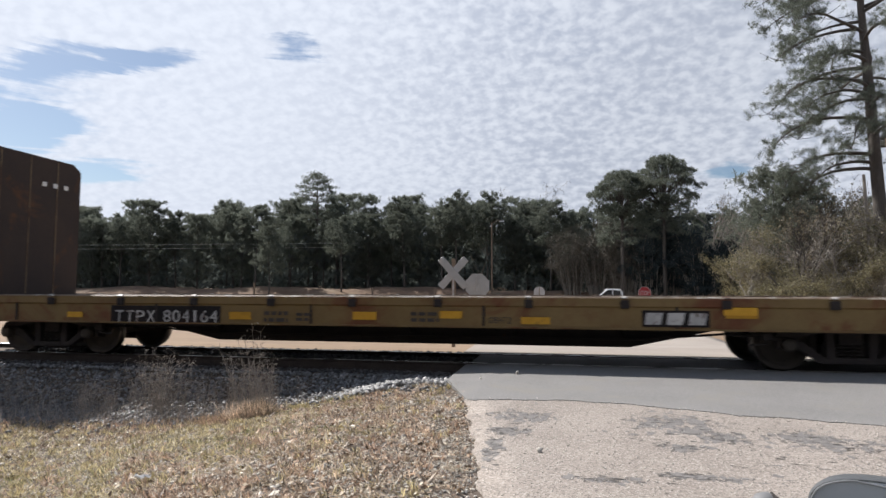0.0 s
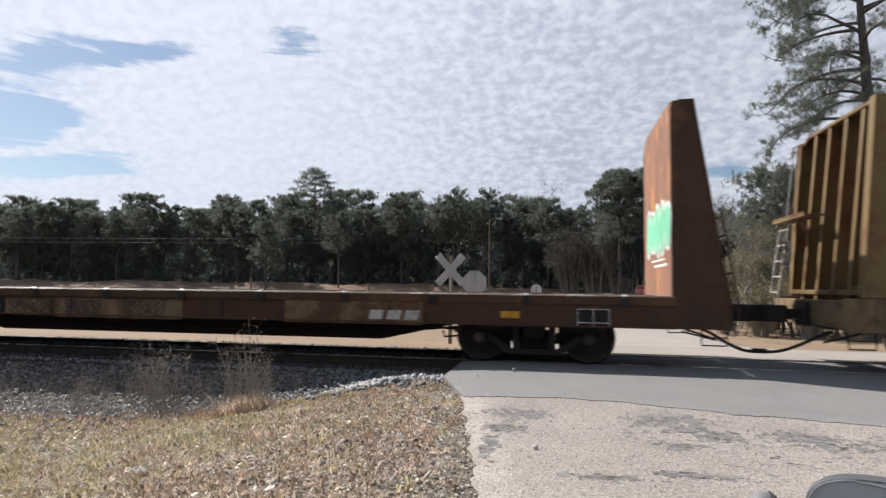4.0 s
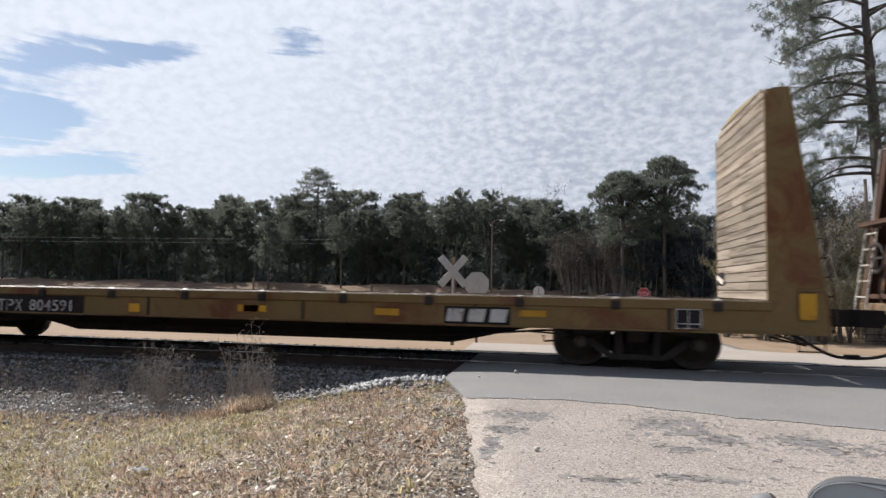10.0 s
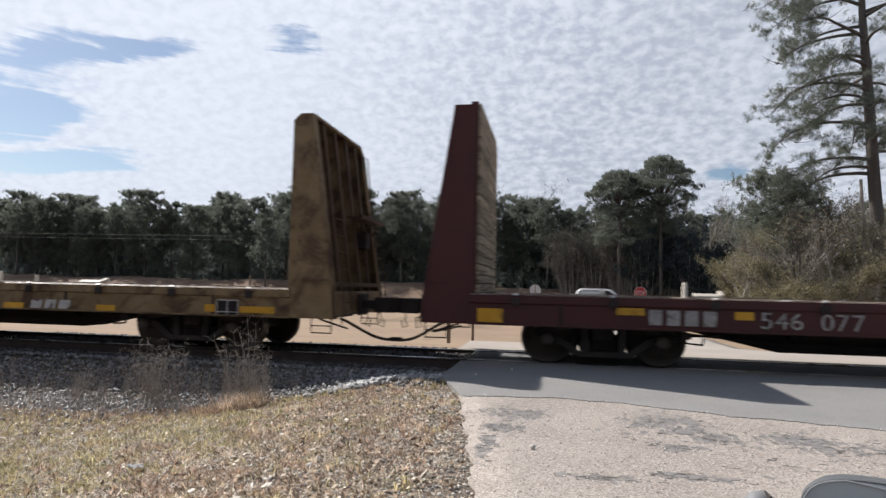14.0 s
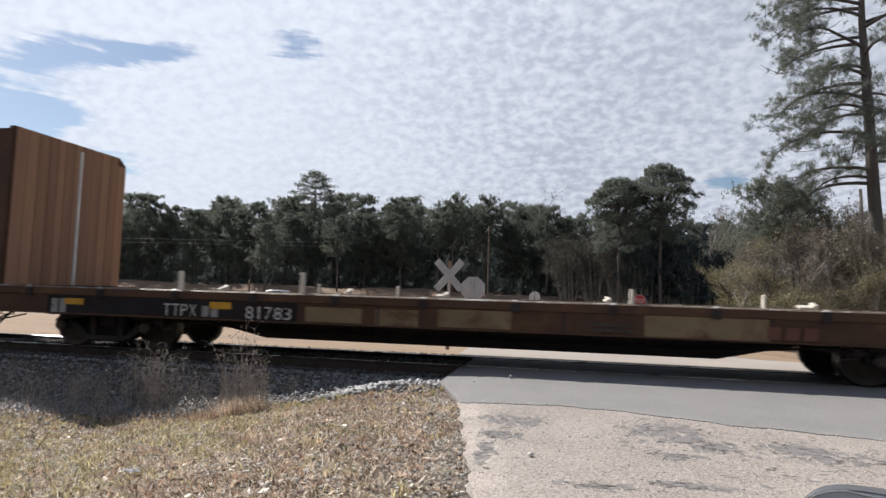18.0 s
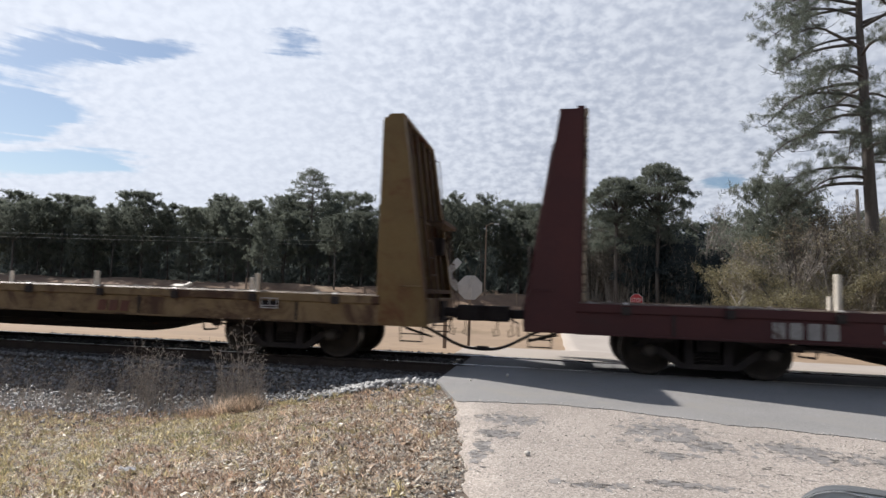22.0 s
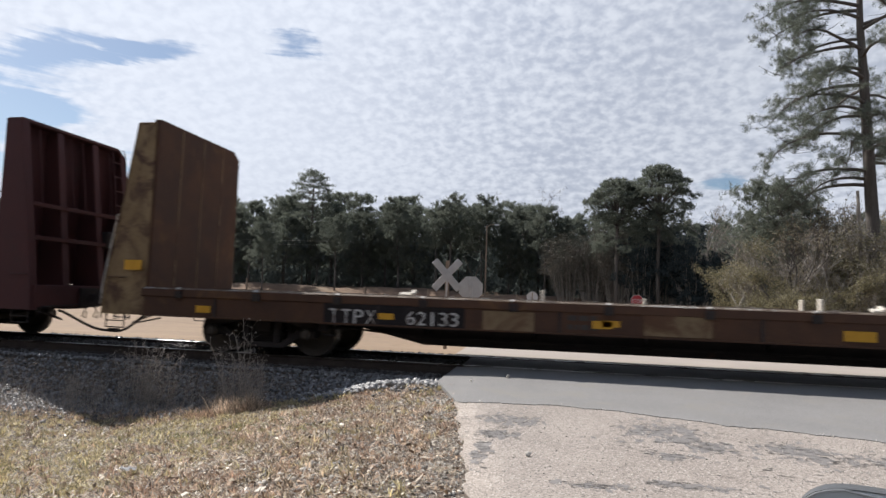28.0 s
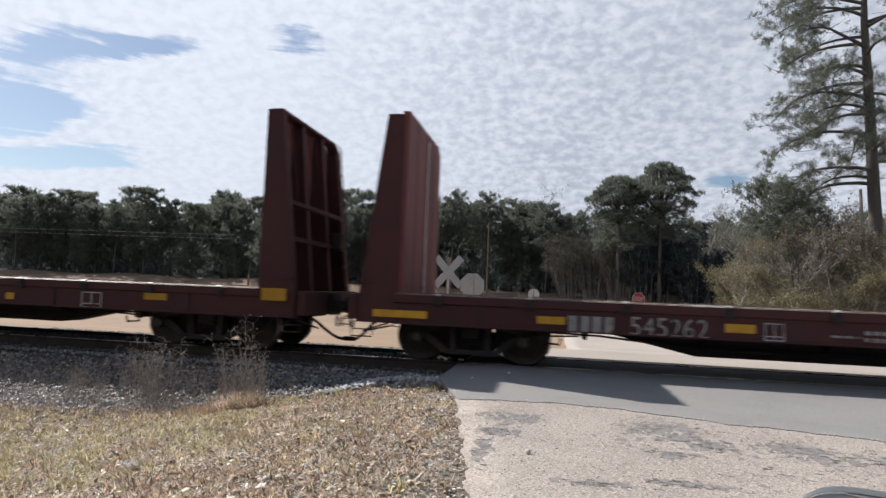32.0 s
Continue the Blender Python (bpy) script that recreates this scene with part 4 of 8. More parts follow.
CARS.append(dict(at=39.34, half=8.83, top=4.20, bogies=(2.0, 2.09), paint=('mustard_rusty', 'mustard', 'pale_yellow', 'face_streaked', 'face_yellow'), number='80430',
         label='rusty mustard bulkhead flat car, paint worn to brown, empty',
         marks=[('tx', -5.05, 0.76, 0.62, 0.18),
                ('num', -3.76, 0.75, 0.95, 0.19),
                ('st', -3.03, 0.85, 0.4, 0.16),
                ('R1', -2.21, 0.84, 0.25, 0.17),
                ('panel', -1.56, 0.76, 0.86, 0.28),
                ('panel', 0.62, 0.76, 2.38, 0.32),
                ('st', 2.12, 0.92, 0.47, 0.1),
                ('logo', 3.16, 0.77, 0.58, 0.16),
                ('box', -7.99, 0.83, 0.31, 0.19),
                ('st', -6.02, 0.8, 0.59, 0.27)],
         stakes=[], boards=[]))
CARS.append(dict(rise=0.10, far=0.10, at=60.10, half=8.80, top=4.25, bogies=(1.9, 1.8), paint=('mustard', 'mustard', 'mustard', 'face_dark', 'plank_grey'), number='804591',
         label='ochre-yellow bulkhead flat car with plank-lined end, empty',
         marks=[('plate', -3.86, 0.79, 2.1, 0.28),
                ('tx', -4.49, 0.78, 0.72, 0.22),
                ('num', -3.49, 0.79, 0.95, 0.2),
                ('st', -7.75, 0.86, 0.43, 0.18),
                ('st', -5.09, 0.79, 0.37, 0.16),
                ('st', -1.75, 0.79, 0.22, 0.15),
                ('st', 0.6, 0.83, 0.43, 0.11),
                ('st', 0.48, 0.83, 0.4, 0.12),
                ('st', 2.97, 0.83, 0.41, 0.11),
                ('st', 5.36, 0.86, 0.42, 0.1),
                ('logo', 4.47, 0.81, 1.01, 0.23),
                ('box', 7.68, 0.84, 0.37, 0.3),
                ('bst', 9.33, 1.06, 0.23, 0.38)],
         stakes=[], boards=[]))
CARS.append(dict(at=81.05, half=8.83, top=4.18, bogies=(2.0, 2.03), paint=('mustard_rusty', 'rust_brown', 'mustard_rusty', 'rust_brown', 'rust_orange'), number='12234',
         label='rust-streaked mustard bulkhead flat car with loose lumber',
         marks=[('tx', -4.93, 0.75, 0.62, 0.19),
                ('num', -3.47, 0.76, 0.85, 0.18),
                ('st', -8.17, 0.74, 0.81, 0.11),
                ('st', -5.56, 0.7, 0.41, 0.13),
                ('st', -1.93, 0.71, 0.43, 0.12),
                ('st', 1.01, 0.71, 0.44, 0.11),
                ('panel', -1.95, 0.81, 1.67, 0.31),
                ('st', 3.36, 0.71, 0.43, 0.1),
                ('st', 5.32, 0.71, 0.39, 0.11),
                ('st', 7.39, 0.77, 0.2, 0.13),
                ('st', 8.28, 0.76, 0.64, 0.11),
                ('box', 7.72, 0.78, 0.41, 0.28),
                ('logo', 4.16, 0.75, 0.86, 0.18)],
         stakes=[(-5.24, 0.2), (1.11, 0.17), (2.9, 0.22)], boards=[(-4.9, 0.7), (-2.3, 0.5), (-0.6, 0.6), (0.4, 0.5), (2.2, 1.2), (4.6, 0.8)]))
CARS.append(dict(at=101.97, half=8.90, top=4.30, bogies=(2.08, 2.0), paint=('oxide_red', 'oxide_red', 'oxide_red', 'plank', 'oxide_red'), number='546 077',
         label='dark oxide-red bulkhead flat car with timber-lined ends',
         marks=[('st', -8.61, 0.79, 0.41, 0.22),
                ('st', -6.45, 0.91, 0.42, 0.11),
                ('st', -4.82, 0.89, 0.26, 0.12),
                ('bn', -5.69, 0.83, 0.97, 0.23),
                ('num', -3.9, 0.83, 1.39, 0.24),
                ('st', 3.06, 0.88, 0.36, 0.08),
                ('st', 5.81, 0.86, 0.4, 0.13),
                ('st', 8.61, 0.82, 0.39, 0.17),
                ('gr', 7.98, 0.91, 0.85, 0.26),
                ('box', 4.68, 0.87, 0.37, 0.26)],
         stakes=[(-5.64, 0.25), (1.2, 0.2), (4.0, 0.25)], boards=[(-7.0, 0.6), (-5.2, 0.7), (-2.0, 0.8), (2, 0.9)]))
CARS.append(dict(far=0.26, at=123.08, half=8.94, top=4.20, bogies=(2.06, 1.98), paint=('rust_brown', 'rust_brown', 'rust_brown', 'plank_brown', 'rust_orange'), number='81783',
         label='brown bulkhead flat car with yellow panels and stakes',
         marks=[('st', -7.29, 0.87, 0.39, 0.11),
                ('st', -4.36, 0.89, 0.4, 0.12),
                ('bn2', -7.61, 0.79, 0.3, 0.25),
                ('tx', -5.14, 0.79, 0.64, 0.21),
                ('bn2', -4.56, 0.78, 0.3, 0.19),
                ('num', -3.46, 0.79, 0.84, 0.21),
                ('bw', -9.3, 1.58, 0.26, 0.23),
                ('bst', -9.32, 1.03, 0.39, 0.36),
                ('panel', -2.29, 0.8, 1, 0.25),
                ('panel', -1.19, 0.79, 0.72, 0.28),
                ('panel', 0.1, 0.82, 1.19, 0.29),
                ('panel', 3.6, 0.82, 1.76, 0.32),
                ('bar', 2.23, 0.77, 0.65, 0.16),
                ('logo', 4.8, 0.78, 0.72, 0.21),
                ('box', 8, 0.79, 1, 0.28),
                ('st', 6.37, 0.82, 0.55, 0.22),
                ('bst', 9.25, 1.13, 0.43, 0.24),
                ('bw', 9.27, 1.61, 0.27, 0.22)],
         stakes=[(-5.22, 0.35), (-3.67, 0.22), (-2.91, 0.38), (-1.91, 0.22), (2.54, 0.25), (5.29, 0.25)], boards=[(2.2, 0.15), (5.1, 0.4), (-0.5, 0.3), (-2.2, 0.15), (-4.6, 0.2)]))
CARS.append(dict(far=0.24, at=144.11, half=8.88, top=4.20, bogies=(2.1, 1.75), paint=('mustard_rusty', 'mustard', 'mustard', 'face_dark', 'plank'), number='',
         label='patchy ochre bulkhead flat car with plank-lined end',
         marks=[('tx', -4.77, 0.75, 0.36, 0.25),
                ('num', -4.05, 0.74, 0.83, 0.26),
                ('st', -3.01, 0.84, 0.43, 0.13),
                ('logo', 3.99, 0.79, 0.65, 0.21),
                ('box', 7, 0.94, 0.31, 0.18)],
         stakes=[(-3.36, 0.22), (-1.04, 0.26), (3.52, 0.28), (5.19, 0.28), (6.69, 0.32)], boards=[(5.1, 0.5), (-1.5, 0.7), (1, 0.5)]))
CARS.append(dict(far=0.42, at=165.22, half=8.94, top=4.28, bogies=(1.99, 2.0), paint=('oxide_red', 'oxide_red', 'oxide_red', 'plank', 'plank'), number='546 092',
         label='dark oxide-red bulkhead flat car with upright stakes',
         marks=[('bn', -5.71, 0.82, 0.9, 0.24),
                ('num', -3.98, 0.82, 1.4, 0.29),
                ('box', -2.25, 0.84, 0.24, 0.27),
                ('bar', -1.37, 0.84, 1.07, 0.28),
                ('bar', 1.22, 0.9, 0.44, 0.14),
                ('bar', 2.18, 0.87, 0.37, 0.15),
                ('box', 4.57, 0.85, 0.39, 0.26),
                ('bar', 3.62, 0.82, 0.59, 0.16)],
         stakes=[(-5.23, 0.55), (-4.24, 0.25), (-2.89, 0.6), (-1.59, 0.28), (1.17, 0.28), (3.04, 0.65), (5.6, 0.5)], boards=[(-2.1, 0.3), (0.2, 0.5), (0.9, 0.7), (3.2, 0.4), (7.4, 0.5)]))
CARS.append(dict(at=186.24, half=8.86, top=4.28, bogies=(2.05, 2.0), paint=('oxide_red', 'oxide_red', 'oxide_red', 'plank', 'oxide_red'), number='545 106',
         label='dark oxide-red bulkhead flat car with plank-lined end',
         marks=[('st', -8.55, 0.79, 0.43, 0.2),
                ('bn', -5.67, 0.83, 0.93, 0.26),
                ('num', -3.94, 0.85, 1.46, 0.27),
                ('st', -2.3, 0.99, 0.27, 0.11),
                ('box', -2.07, 0.87, 0.19, 0.25),
                ('bar', -1.13, 0.88, 0.57, 0.2),
                ('gr', -9.3, 1.01, 0.54, 0.61)],
         stakes=[(5.2, 0.25)], boards=[]))
CARS.append(dict(at=207.08, half=8.77, top=4.20, bogies=(2.1, 2.0), paint=('rust_brown', 'mustard_rusty', 'tan_paint', 'rust_brown', 'rust_orange'), number='62133',
         label='brown and ochre bulkhead flat car with rusty end',
         marks=[('bst', -9.01, 1.53, 0.34, 0.18),
                ('st', -7.6, 0.79, 0.27, 0.12),
                ('tx', -4.87, 0.78, 0.81, 0.23),
                ('st', -4.29, 0.8, 0.26, 0.1),
                ('num', -3.51, 0.79, 0.86, 0.22),
                ('panel', -2.28, 0.81, 0.81, 0.3),
                ('bar', -1.14, 0.83, 0.43, 0.28),
                ('st', -0.7, 0.83, 0.27, 0.1),
                ('panel', 0.28, 0.83, 0.98, 0.31),
                ('st', -0.83, 0.81, 0.3, 0.12),
                ('st', 2.77, 0.8, 0.43, 0.15),
                ('st', 6.46, 0.8, 0.21, 0.11),
                ('logo', 4.03, 0.77, 0.9, 0.21),
                ('box', 7.65, 0.78, 0.44, 0.3),
                ('bst', 9.14, 1.57, 0.43, 0.21)],
         stakes=[(-1.75, 0.2), (0.2, 0.12), (2.3, 0.2), (3.04, 0.2)], boards=[(3.2, 0.3), (-4, 0.4)]))
CARS.append(dict(rise=0.12, at=226.82, half=8.12, top=4.15, depth=0.8, bogies=(1.25, 1.18), paint=('oxide_red', 'oxide_red', 'oxide_red', 'face_maroon', 'face_red'), number='54511',
         label='short oxide-red bulkhead flat car with bright red end',
         marks=[('st', -8.35, 1.05, 0.45, 0.21),
                ('st', -6.05, 0.88, 0.43, 0.11),
                ('st', -3.72, 0.93, 0.46, 0.13),
                ('st', -1.3, 0.79, 0.38, 0.11),
                ('bn', -5.08, 0.79, 0.98, 0.24),
                ('num', -3.96, 0.78, 0.87, 0.28),
                ('bar', -2.55, 0.77, 0.33, 0.24),
                ('bar', -1.93, 0.77, 0.28, 0.24),
                ('st', 0.72, 0.77, 0.38, 0.11),
                ('st', 3.14, 0.79, 0.18, 0.12),
                ('st', 6.17, 0.9, 0.45, 0.12),
                ('st', 8.44, 1.03, 0.45, 0.21),
                ('box', 4.88, 0.79, 0.41, 0.28)],
         stakes=[], boards=[]))
CARS.append(dict(at=246.21, half=8.79, top=4.21, depth=0.8, bogies=(1.19, 1.2), paint=('oxide_red', 'oxide_red', 'oxide_red', 'face_maroon', 'oxide_red'), number='545262',
         label='oxide-red bulkhead flat car with plain red end',
         marks=[('st', -8.73, 0.8, 0.91, 0.12),
                ('st', -6.28, 0.81, 0.44, 0.12),
                ('st', -3.51, 0.82, 0.42, 0.13),
                ('bn', -5.67, 0.78, 0.68, 0.24),
                ('num', -4.52, 0.78, 1.12, 0.29),
                ('box', -3.04, 0.79, 0.27, 0.26),
                ('bar', -2.09, 0.77, 0.38, 0.06),
                ('bar', -1.7, 0.79, 0.28, 0.2)],
         stakes=[], boards=[]))
TRAIN = [0.00, 6.30, 12.63, 19.05, 25.54, 32.08, 38.67, 45.37, 52.11, 58.93, 65.84, 72.86, 79.92, 87.09, 94.36, 101.73, 109.20, 116.76, 124.42, 132.16, 139.96, 147.86, 155.83, 163.89, 172.06, 180.33, 188.68, 197.05, 205.46, 213.91, 222.45, 231.13, 239.94]
for a, b in zip(CARS, CARS[1:]):
    gap = (b["at"] - b["half"] - a["at"] - a["half"]) / 2
    a.setdefault("gaps", [gap, gap])[1] = gap
    b["gaps"] = [gap, gap]
HALF_W = 1.415
DECK = 1.124
SILL = 0.66
WHEEL_R = 0.42
shared = {}


def once(key, make):
    if key not in shared:
        shared[key] = make()
    return shared[key]


def wheelset_mesh():
    sh = Shape()
    for s in (-1, 1):
        sh.lathe([(0.0, s * 0.82), (0.10, s * 0.82), (0.11, s * 0.79), (0.30, s * 0.755), (0.36, s * 0.79), (0.405, s * 0.80)], (0, 0, 0), 1, 28)
        sh.lathe([(0.405, s * 0.80), (WHEEL_R, s * 0.795), (WHEEL_R, s * 0.70), (0.445, s * 0.685), (0.44, s * 0.665), (0.38, s * 0.665)], (0, 0, 0), 1, 28, 1)
        sh.lathe([(0.38, s * 0.665), (0.30, s * 0.70), (0.11, s * 0.67), (0.085, s * 0.64)], (0, 0, 0), 1, 28)
        sh.lathe([(0.0, s * 1.05), (0.08, s * 1.05), (0.085, s * 0.83)], (0, 0, 0), 1, 16)
    sh.lathe([(0.085, -0.64), (0.075, 0.0), (0.085, 0.64)], (0, 0, 0), 1, 16)
    return sh.mesh("wheelset", ["wheel", "tread"], smooth=False)


def side_frame_mesh():
    """Cast side frame of a freight bogie: arched top chord, sagging bottom chord, pedestals, with two openings."""
    outer = [(-1.13, 0.50), (-1.10, 0.36), (-0.98, 0.34), (-0.80, 0.33), (-0.42, 0.15), (0.42, 0.15), (0.80, 0.33), (0.98, 0.34), (1.10, 0.36), (1.13, 0.50),
             (1.02, 0.58), (0.80, 0.60), (0.45, 0.70), (-0.45, 0.70), (-0.80, 0.60), (-1.02, 0.58)]
    sh = Shape()
    sh.prism([(-1.13, 0.47), (-1.02, 0.60), (-0.80, 0.62), (-0.45, 0.72), (0.45, 0.72), (0.80, 0.62), (1.02, 0.60), (1.13, 0.47), (0.98, 0.48), (0.78, 0.52), (0.42, 0.60), (-0.42, 0.60), (-0.78, 0.52), (-0.98, 0.48)], 1, -0.08, 0.08)
    sh.prism([(-0.80, 0.50), (-0.78, 0.38), (-0.42, 0.15), (0.42, 0.15), (0.78, 0.38), (0.80, 0.50), (0.68, 0.48), (0.38, 0.24), (-0.38, 0.24), (-0.68, 0.48)], 1, -0.07, 0.07)
    for s in (-1, 1):
        sh.prism([(s * 0.22, 0.20), (s * 0.34, 0.20), (s * 0.36, 0.64), (s * 0.24, 0.64)], 1, -0.075, 0.075)
        sh.box(s * 0.889 - 0.13, s * 0.889 + 0.13, -0.06, 0.09, 0.34, 0.52)
    return sh.mesh("side_frame", "undercar", 0.012)


def springs_mesh():
    sh = Shape()
    for i in (-0.13, 0.0, 0.13):
        pts = [(i + 0.05 * math.cos(w * 0.8), 0.05 * math.sin(w * 0.8), 0.25 + 0.2 * w / 30) for w in range(31)]
        sh.tube(pts, 0.012, 5)
    return sh.mesh("spring", "undercar")


def make_bogie(car, x):
    bogie = part("bogie", once("bolster", lambda: Shape().box(-0.17, 0.17, -1.05, 1.05, 0.42, 0.68).box(-0.3, 0.3, -0.35, 0.35, 0.62, 0.78).mesh("bogie", "undercar", 0.02)), None, car, "black two-axle freight bogie", at=(x, 0, 0))
    for s in (-1, 1):
        ob = part("side_frame", once("side_frame", side_frame_mesh), None, bogie, at=(0, s * 1.0, 0))
        part("spring", once("springs", springs_mesh), None, bogie, at=(0, s * 1.0, 0))
        for a in (-0.889, 0.889):
            part("bearing_cap", once("cap", lambda: Shape().lathe([(0.0, -0.13), (0.06, -0.13), (0.10, -0.10), (0.10, 0.03)], (0, 0, 0), 1, 14).mesh("bearing_cap", "wheel")), None, bogie, at=(a, s * 1.10 if s < 0 else 1.2, WHEEL_R))
    for a in (-0.889, 0.889):
        w = part("wheelset", once("wheelset", wheelset_mesh), None, bogie, at=(a, 0, WHEEL_R))
        w["roll"] = 1
    part("brake_beam", once("beam", lambda: Shape().box(-0.50, -0.40, -0.86, -0.62, 0.22, 0.60).box(-0.50, -0.40, 0.62, 0.86, 0.22, 0.60).box(0.40, 0.50, -0.86, -0.62, 0.22, 0.60).box(0.40, 0.50, 0.62, 0.86, 0.22, 0.60).box(-0.35, 0.35, -0.9, 0.9, 0.20, 0.42).box(-0.42, -0.36, -0.7, 0.7, 0.33, 0.39).box(0.36, 0.42, -0.7, 0.7, 0.33, 0.39).box(-0.4, 0.4, -0.03, 0.03, 0.34, 0.38).mesh("brake_beam", "undercar", 0.008)), None, bogie)
    return bogie


def bulkhead(car, x, out, spec, plate, face, seed):
    """A bulkhead whose inner face stands at x; out: +1 or -1, the way it leans to the car's end."""
    rnd = random.Random(seed)
    top, w = spec["top"] + (spec.get("rise", 0.0) if out > 0 else 0.0), HALF_W
    wf = w + (spec.get("far", 0.0) if out < 0 else 0.0)      # half width towards the far side
    red = spec["paint"][0] == "oxide_red"
    dip = 0.07 if (out < 0 and spec["number"] != "804591") or (red and face.startswith("plank")) else 0.0    # side plates end below the face
    nick = 0.10 if out > 0 and not red else 0.0              # clipped upper corner of the near side plate
    foot = out < 0 and spec["number"] in ("80430", "")       # side plates that stand on the deck, short of the car's end
    low, b0, b1 = (DECK + 0.02, 0.60, 0.60) if foot else (SILL - 0.02, 0.86, 0.82)
    cut = 0.16
    dep = spec.get("depth", 1.0)
    # frames on the side away from the sun take a darker, shaded colour
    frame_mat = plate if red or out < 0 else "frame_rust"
    rib = 0.08 if red else 0.05
    sheet_out = [(-w + 0.02, DECK), (wf - 0.02, DECK), (wf - 0.02, top - cut), (wf - 0.02 - cut * 1.4, top), (-w + 0.02 + nick, top), (-w + 0.02, top - nick)][:5 if not nick else 6]
    wooden = face.startswith("plank")
    inner = 0.05 if wooden else 0.0
    lift = 0.09 if out < 0 else 0.0      # the front liner stands proud of the side plates
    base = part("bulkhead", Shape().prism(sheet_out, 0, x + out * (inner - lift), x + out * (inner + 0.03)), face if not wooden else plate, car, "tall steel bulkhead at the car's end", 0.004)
    if wooden and face != "plank_brown":
        z, h = DECK + 0.02, 0.0
        while z < top - 0.12:
            h = min(rnd.uniform(0.13, 0.19), top - 0.03 - z)
            yr = wf - 0.03 if z + h < top - cut else wf - 0.03 - (z + h - top + cut) * 1.4
            j = rnd.uniform(-0.008, 0.008)
            cutp = rnd.uniform(-0.6, 0.6) if rnd.random() < 0.45 else None
            for a, b in ([(-w + 0.03, yr)] if cutp is None else [(-w + 0.03, cutp - 0.004), (cutp + 0.004, yr)]):
                part("plank", Shape().box(min(x - out * (0.002 + lift) + j * 0.4, x + out * (0.048 - lift)), max(x - out * (0.002 + lift) + j * 0.4, x + out * (0.048 - lift)), a, b, z, z + h - 0.012), face, base, bevel=0.006)
            z += h
    elif wooden:
        y = -w + 0.04
        while y < wf - 0.1:
            wd = min(rnd.uniform(0.20, 0.30), wf - 0.04 - y)
            zt = top - 0.02 if y + wd < wf - 0.3 else top - cut - 0.05
            part("plank", Shape().box(min(x - out * (0.002 + lift), x + out * (0.048 - lift)), max(x - out * (0.002 + lift), x + out * (0.048 - lift)), y, y + wd - 0.01, DECK + 0.02, zt), face, base, bevel=0.006)
            y += wd
    else:
        for y in () if face in ("face_red", "rust_orange") else (-0.72, 0.0, 0.72):
            part("seam", Shape().box(min(x - out * (0.006 + lift), x - out * lift), max(x - out * (0.006 + lift), x - out * lift), y - 0.012, y + 0.012, DECK + 0.02, top - 0.05), plate, base)
    # tapered side plates, with a flange along the sloping edge
    for s in (-1, 1):
        ya = wf if s > 0 else -w
        yb = ya - s * 0.03
        prof = [(x - out * 0.004, low), (x + out * b0 * dep, low), (x + out * b1 * dep, max(low + 0.01, DECK)), (x + out * 0.35 * dep, top + 0.01 - dip)] + ([(x + out * 0.12, top + 0.01), (x - out * 0.004, top - 0.11)] if nick else [(x - out * 0.004, top + 0.01 - dip)])
        if s > 0:
            prof = prof[:3] + [(x + out * 0.37 * dep, top - cut), (x - out * 0.004, top - cut)]
        sp = part("side_plate", Shape().prism(prof, 1, min(ya, yb), max(ya, yb)), plate, base, bevel=0.004)
        part("flange", Shape().prism([(x + out * b0 * dep, low), (x + out * b1 * dep, low + 0.03 if foot else DECK), (x + out * 0.35 * dep, prof[3][1]), (x + out * (0.35 * dep - 0.035), prof[3][1]), (x + out * (b1 * dep - 0.035), low + 0.03 if foot else DECK), (x + out * (b0 * dep - 0.035), low)], 1, wf - 0.16 if s > 0 else -w - 0.012, wf + 0.012 if s > 0 else -w + 0.16), plate, base, bevel=0.004)
    if foot:
        for s in (-1, 1):
            ya, yb = s * w, s * (w - 0.035)
            part("sill_end", Shape().box(min(x, x + out * 0.86), max(x, x + out * 0.86), min(ya, yb), max(ya, yb), SILL - 0.02, DECK + 0.012), spec["paint"][0], base, "side beam running on to the car's end", 0.004)
        dep *= 0.75
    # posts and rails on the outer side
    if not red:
        # added sheet whose dark colour paints the shade between the posts
        part("back_sheet", Shape().prism(sheet_out, 0, x + out * (inner + 0.032), x + out * (inner + 0.045)), "frame_rust" if out < 0 else "face_dark", base, "rusty sheet darkened for the shade between the posts")
    for y in (-0.48, 0.48) if red else (-0.86, -0.30, 0.30, 0.86):
        part("post", Shape().prism([(x + out * 0.06, DECK - 0.1), (x + out * 0.74 * dep, DECK - 0.1), (x + out * 0.31 * dep, top - 0.06), (x + out * 0.06, top - 0.06)], 1, y - 0.035 if red else y - 0.012, y + 0.035 if red else y + 0.012), plate, base, bevel=0.004)
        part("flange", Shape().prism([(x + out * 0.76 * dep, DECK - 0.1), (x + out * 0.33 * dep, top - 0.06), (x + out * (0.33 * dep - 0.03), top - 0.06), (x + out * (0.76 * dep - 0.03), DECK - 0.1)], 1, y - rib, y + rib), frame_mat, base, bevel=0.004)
    for z in (1.97, 2.62) if red else (DECK + 0.06,):
        d = (0.82 - (z - DECK) / (top - DECK) * 0.47) * dep
        part("cross_rail", Shape().box(min(x + out * (d - 0.10), x + out * (d - 0.02)), max(x + out * (d - 0.10), x + out * (d - 0.02)), -w + 0.05, w - 0.05, z, z + 0.08), frame_mat, base, bevel=0.006)
    if red:
        for y in (-0.95, -0.16, 0.16, 0.95):
            d = 0.30 * dep
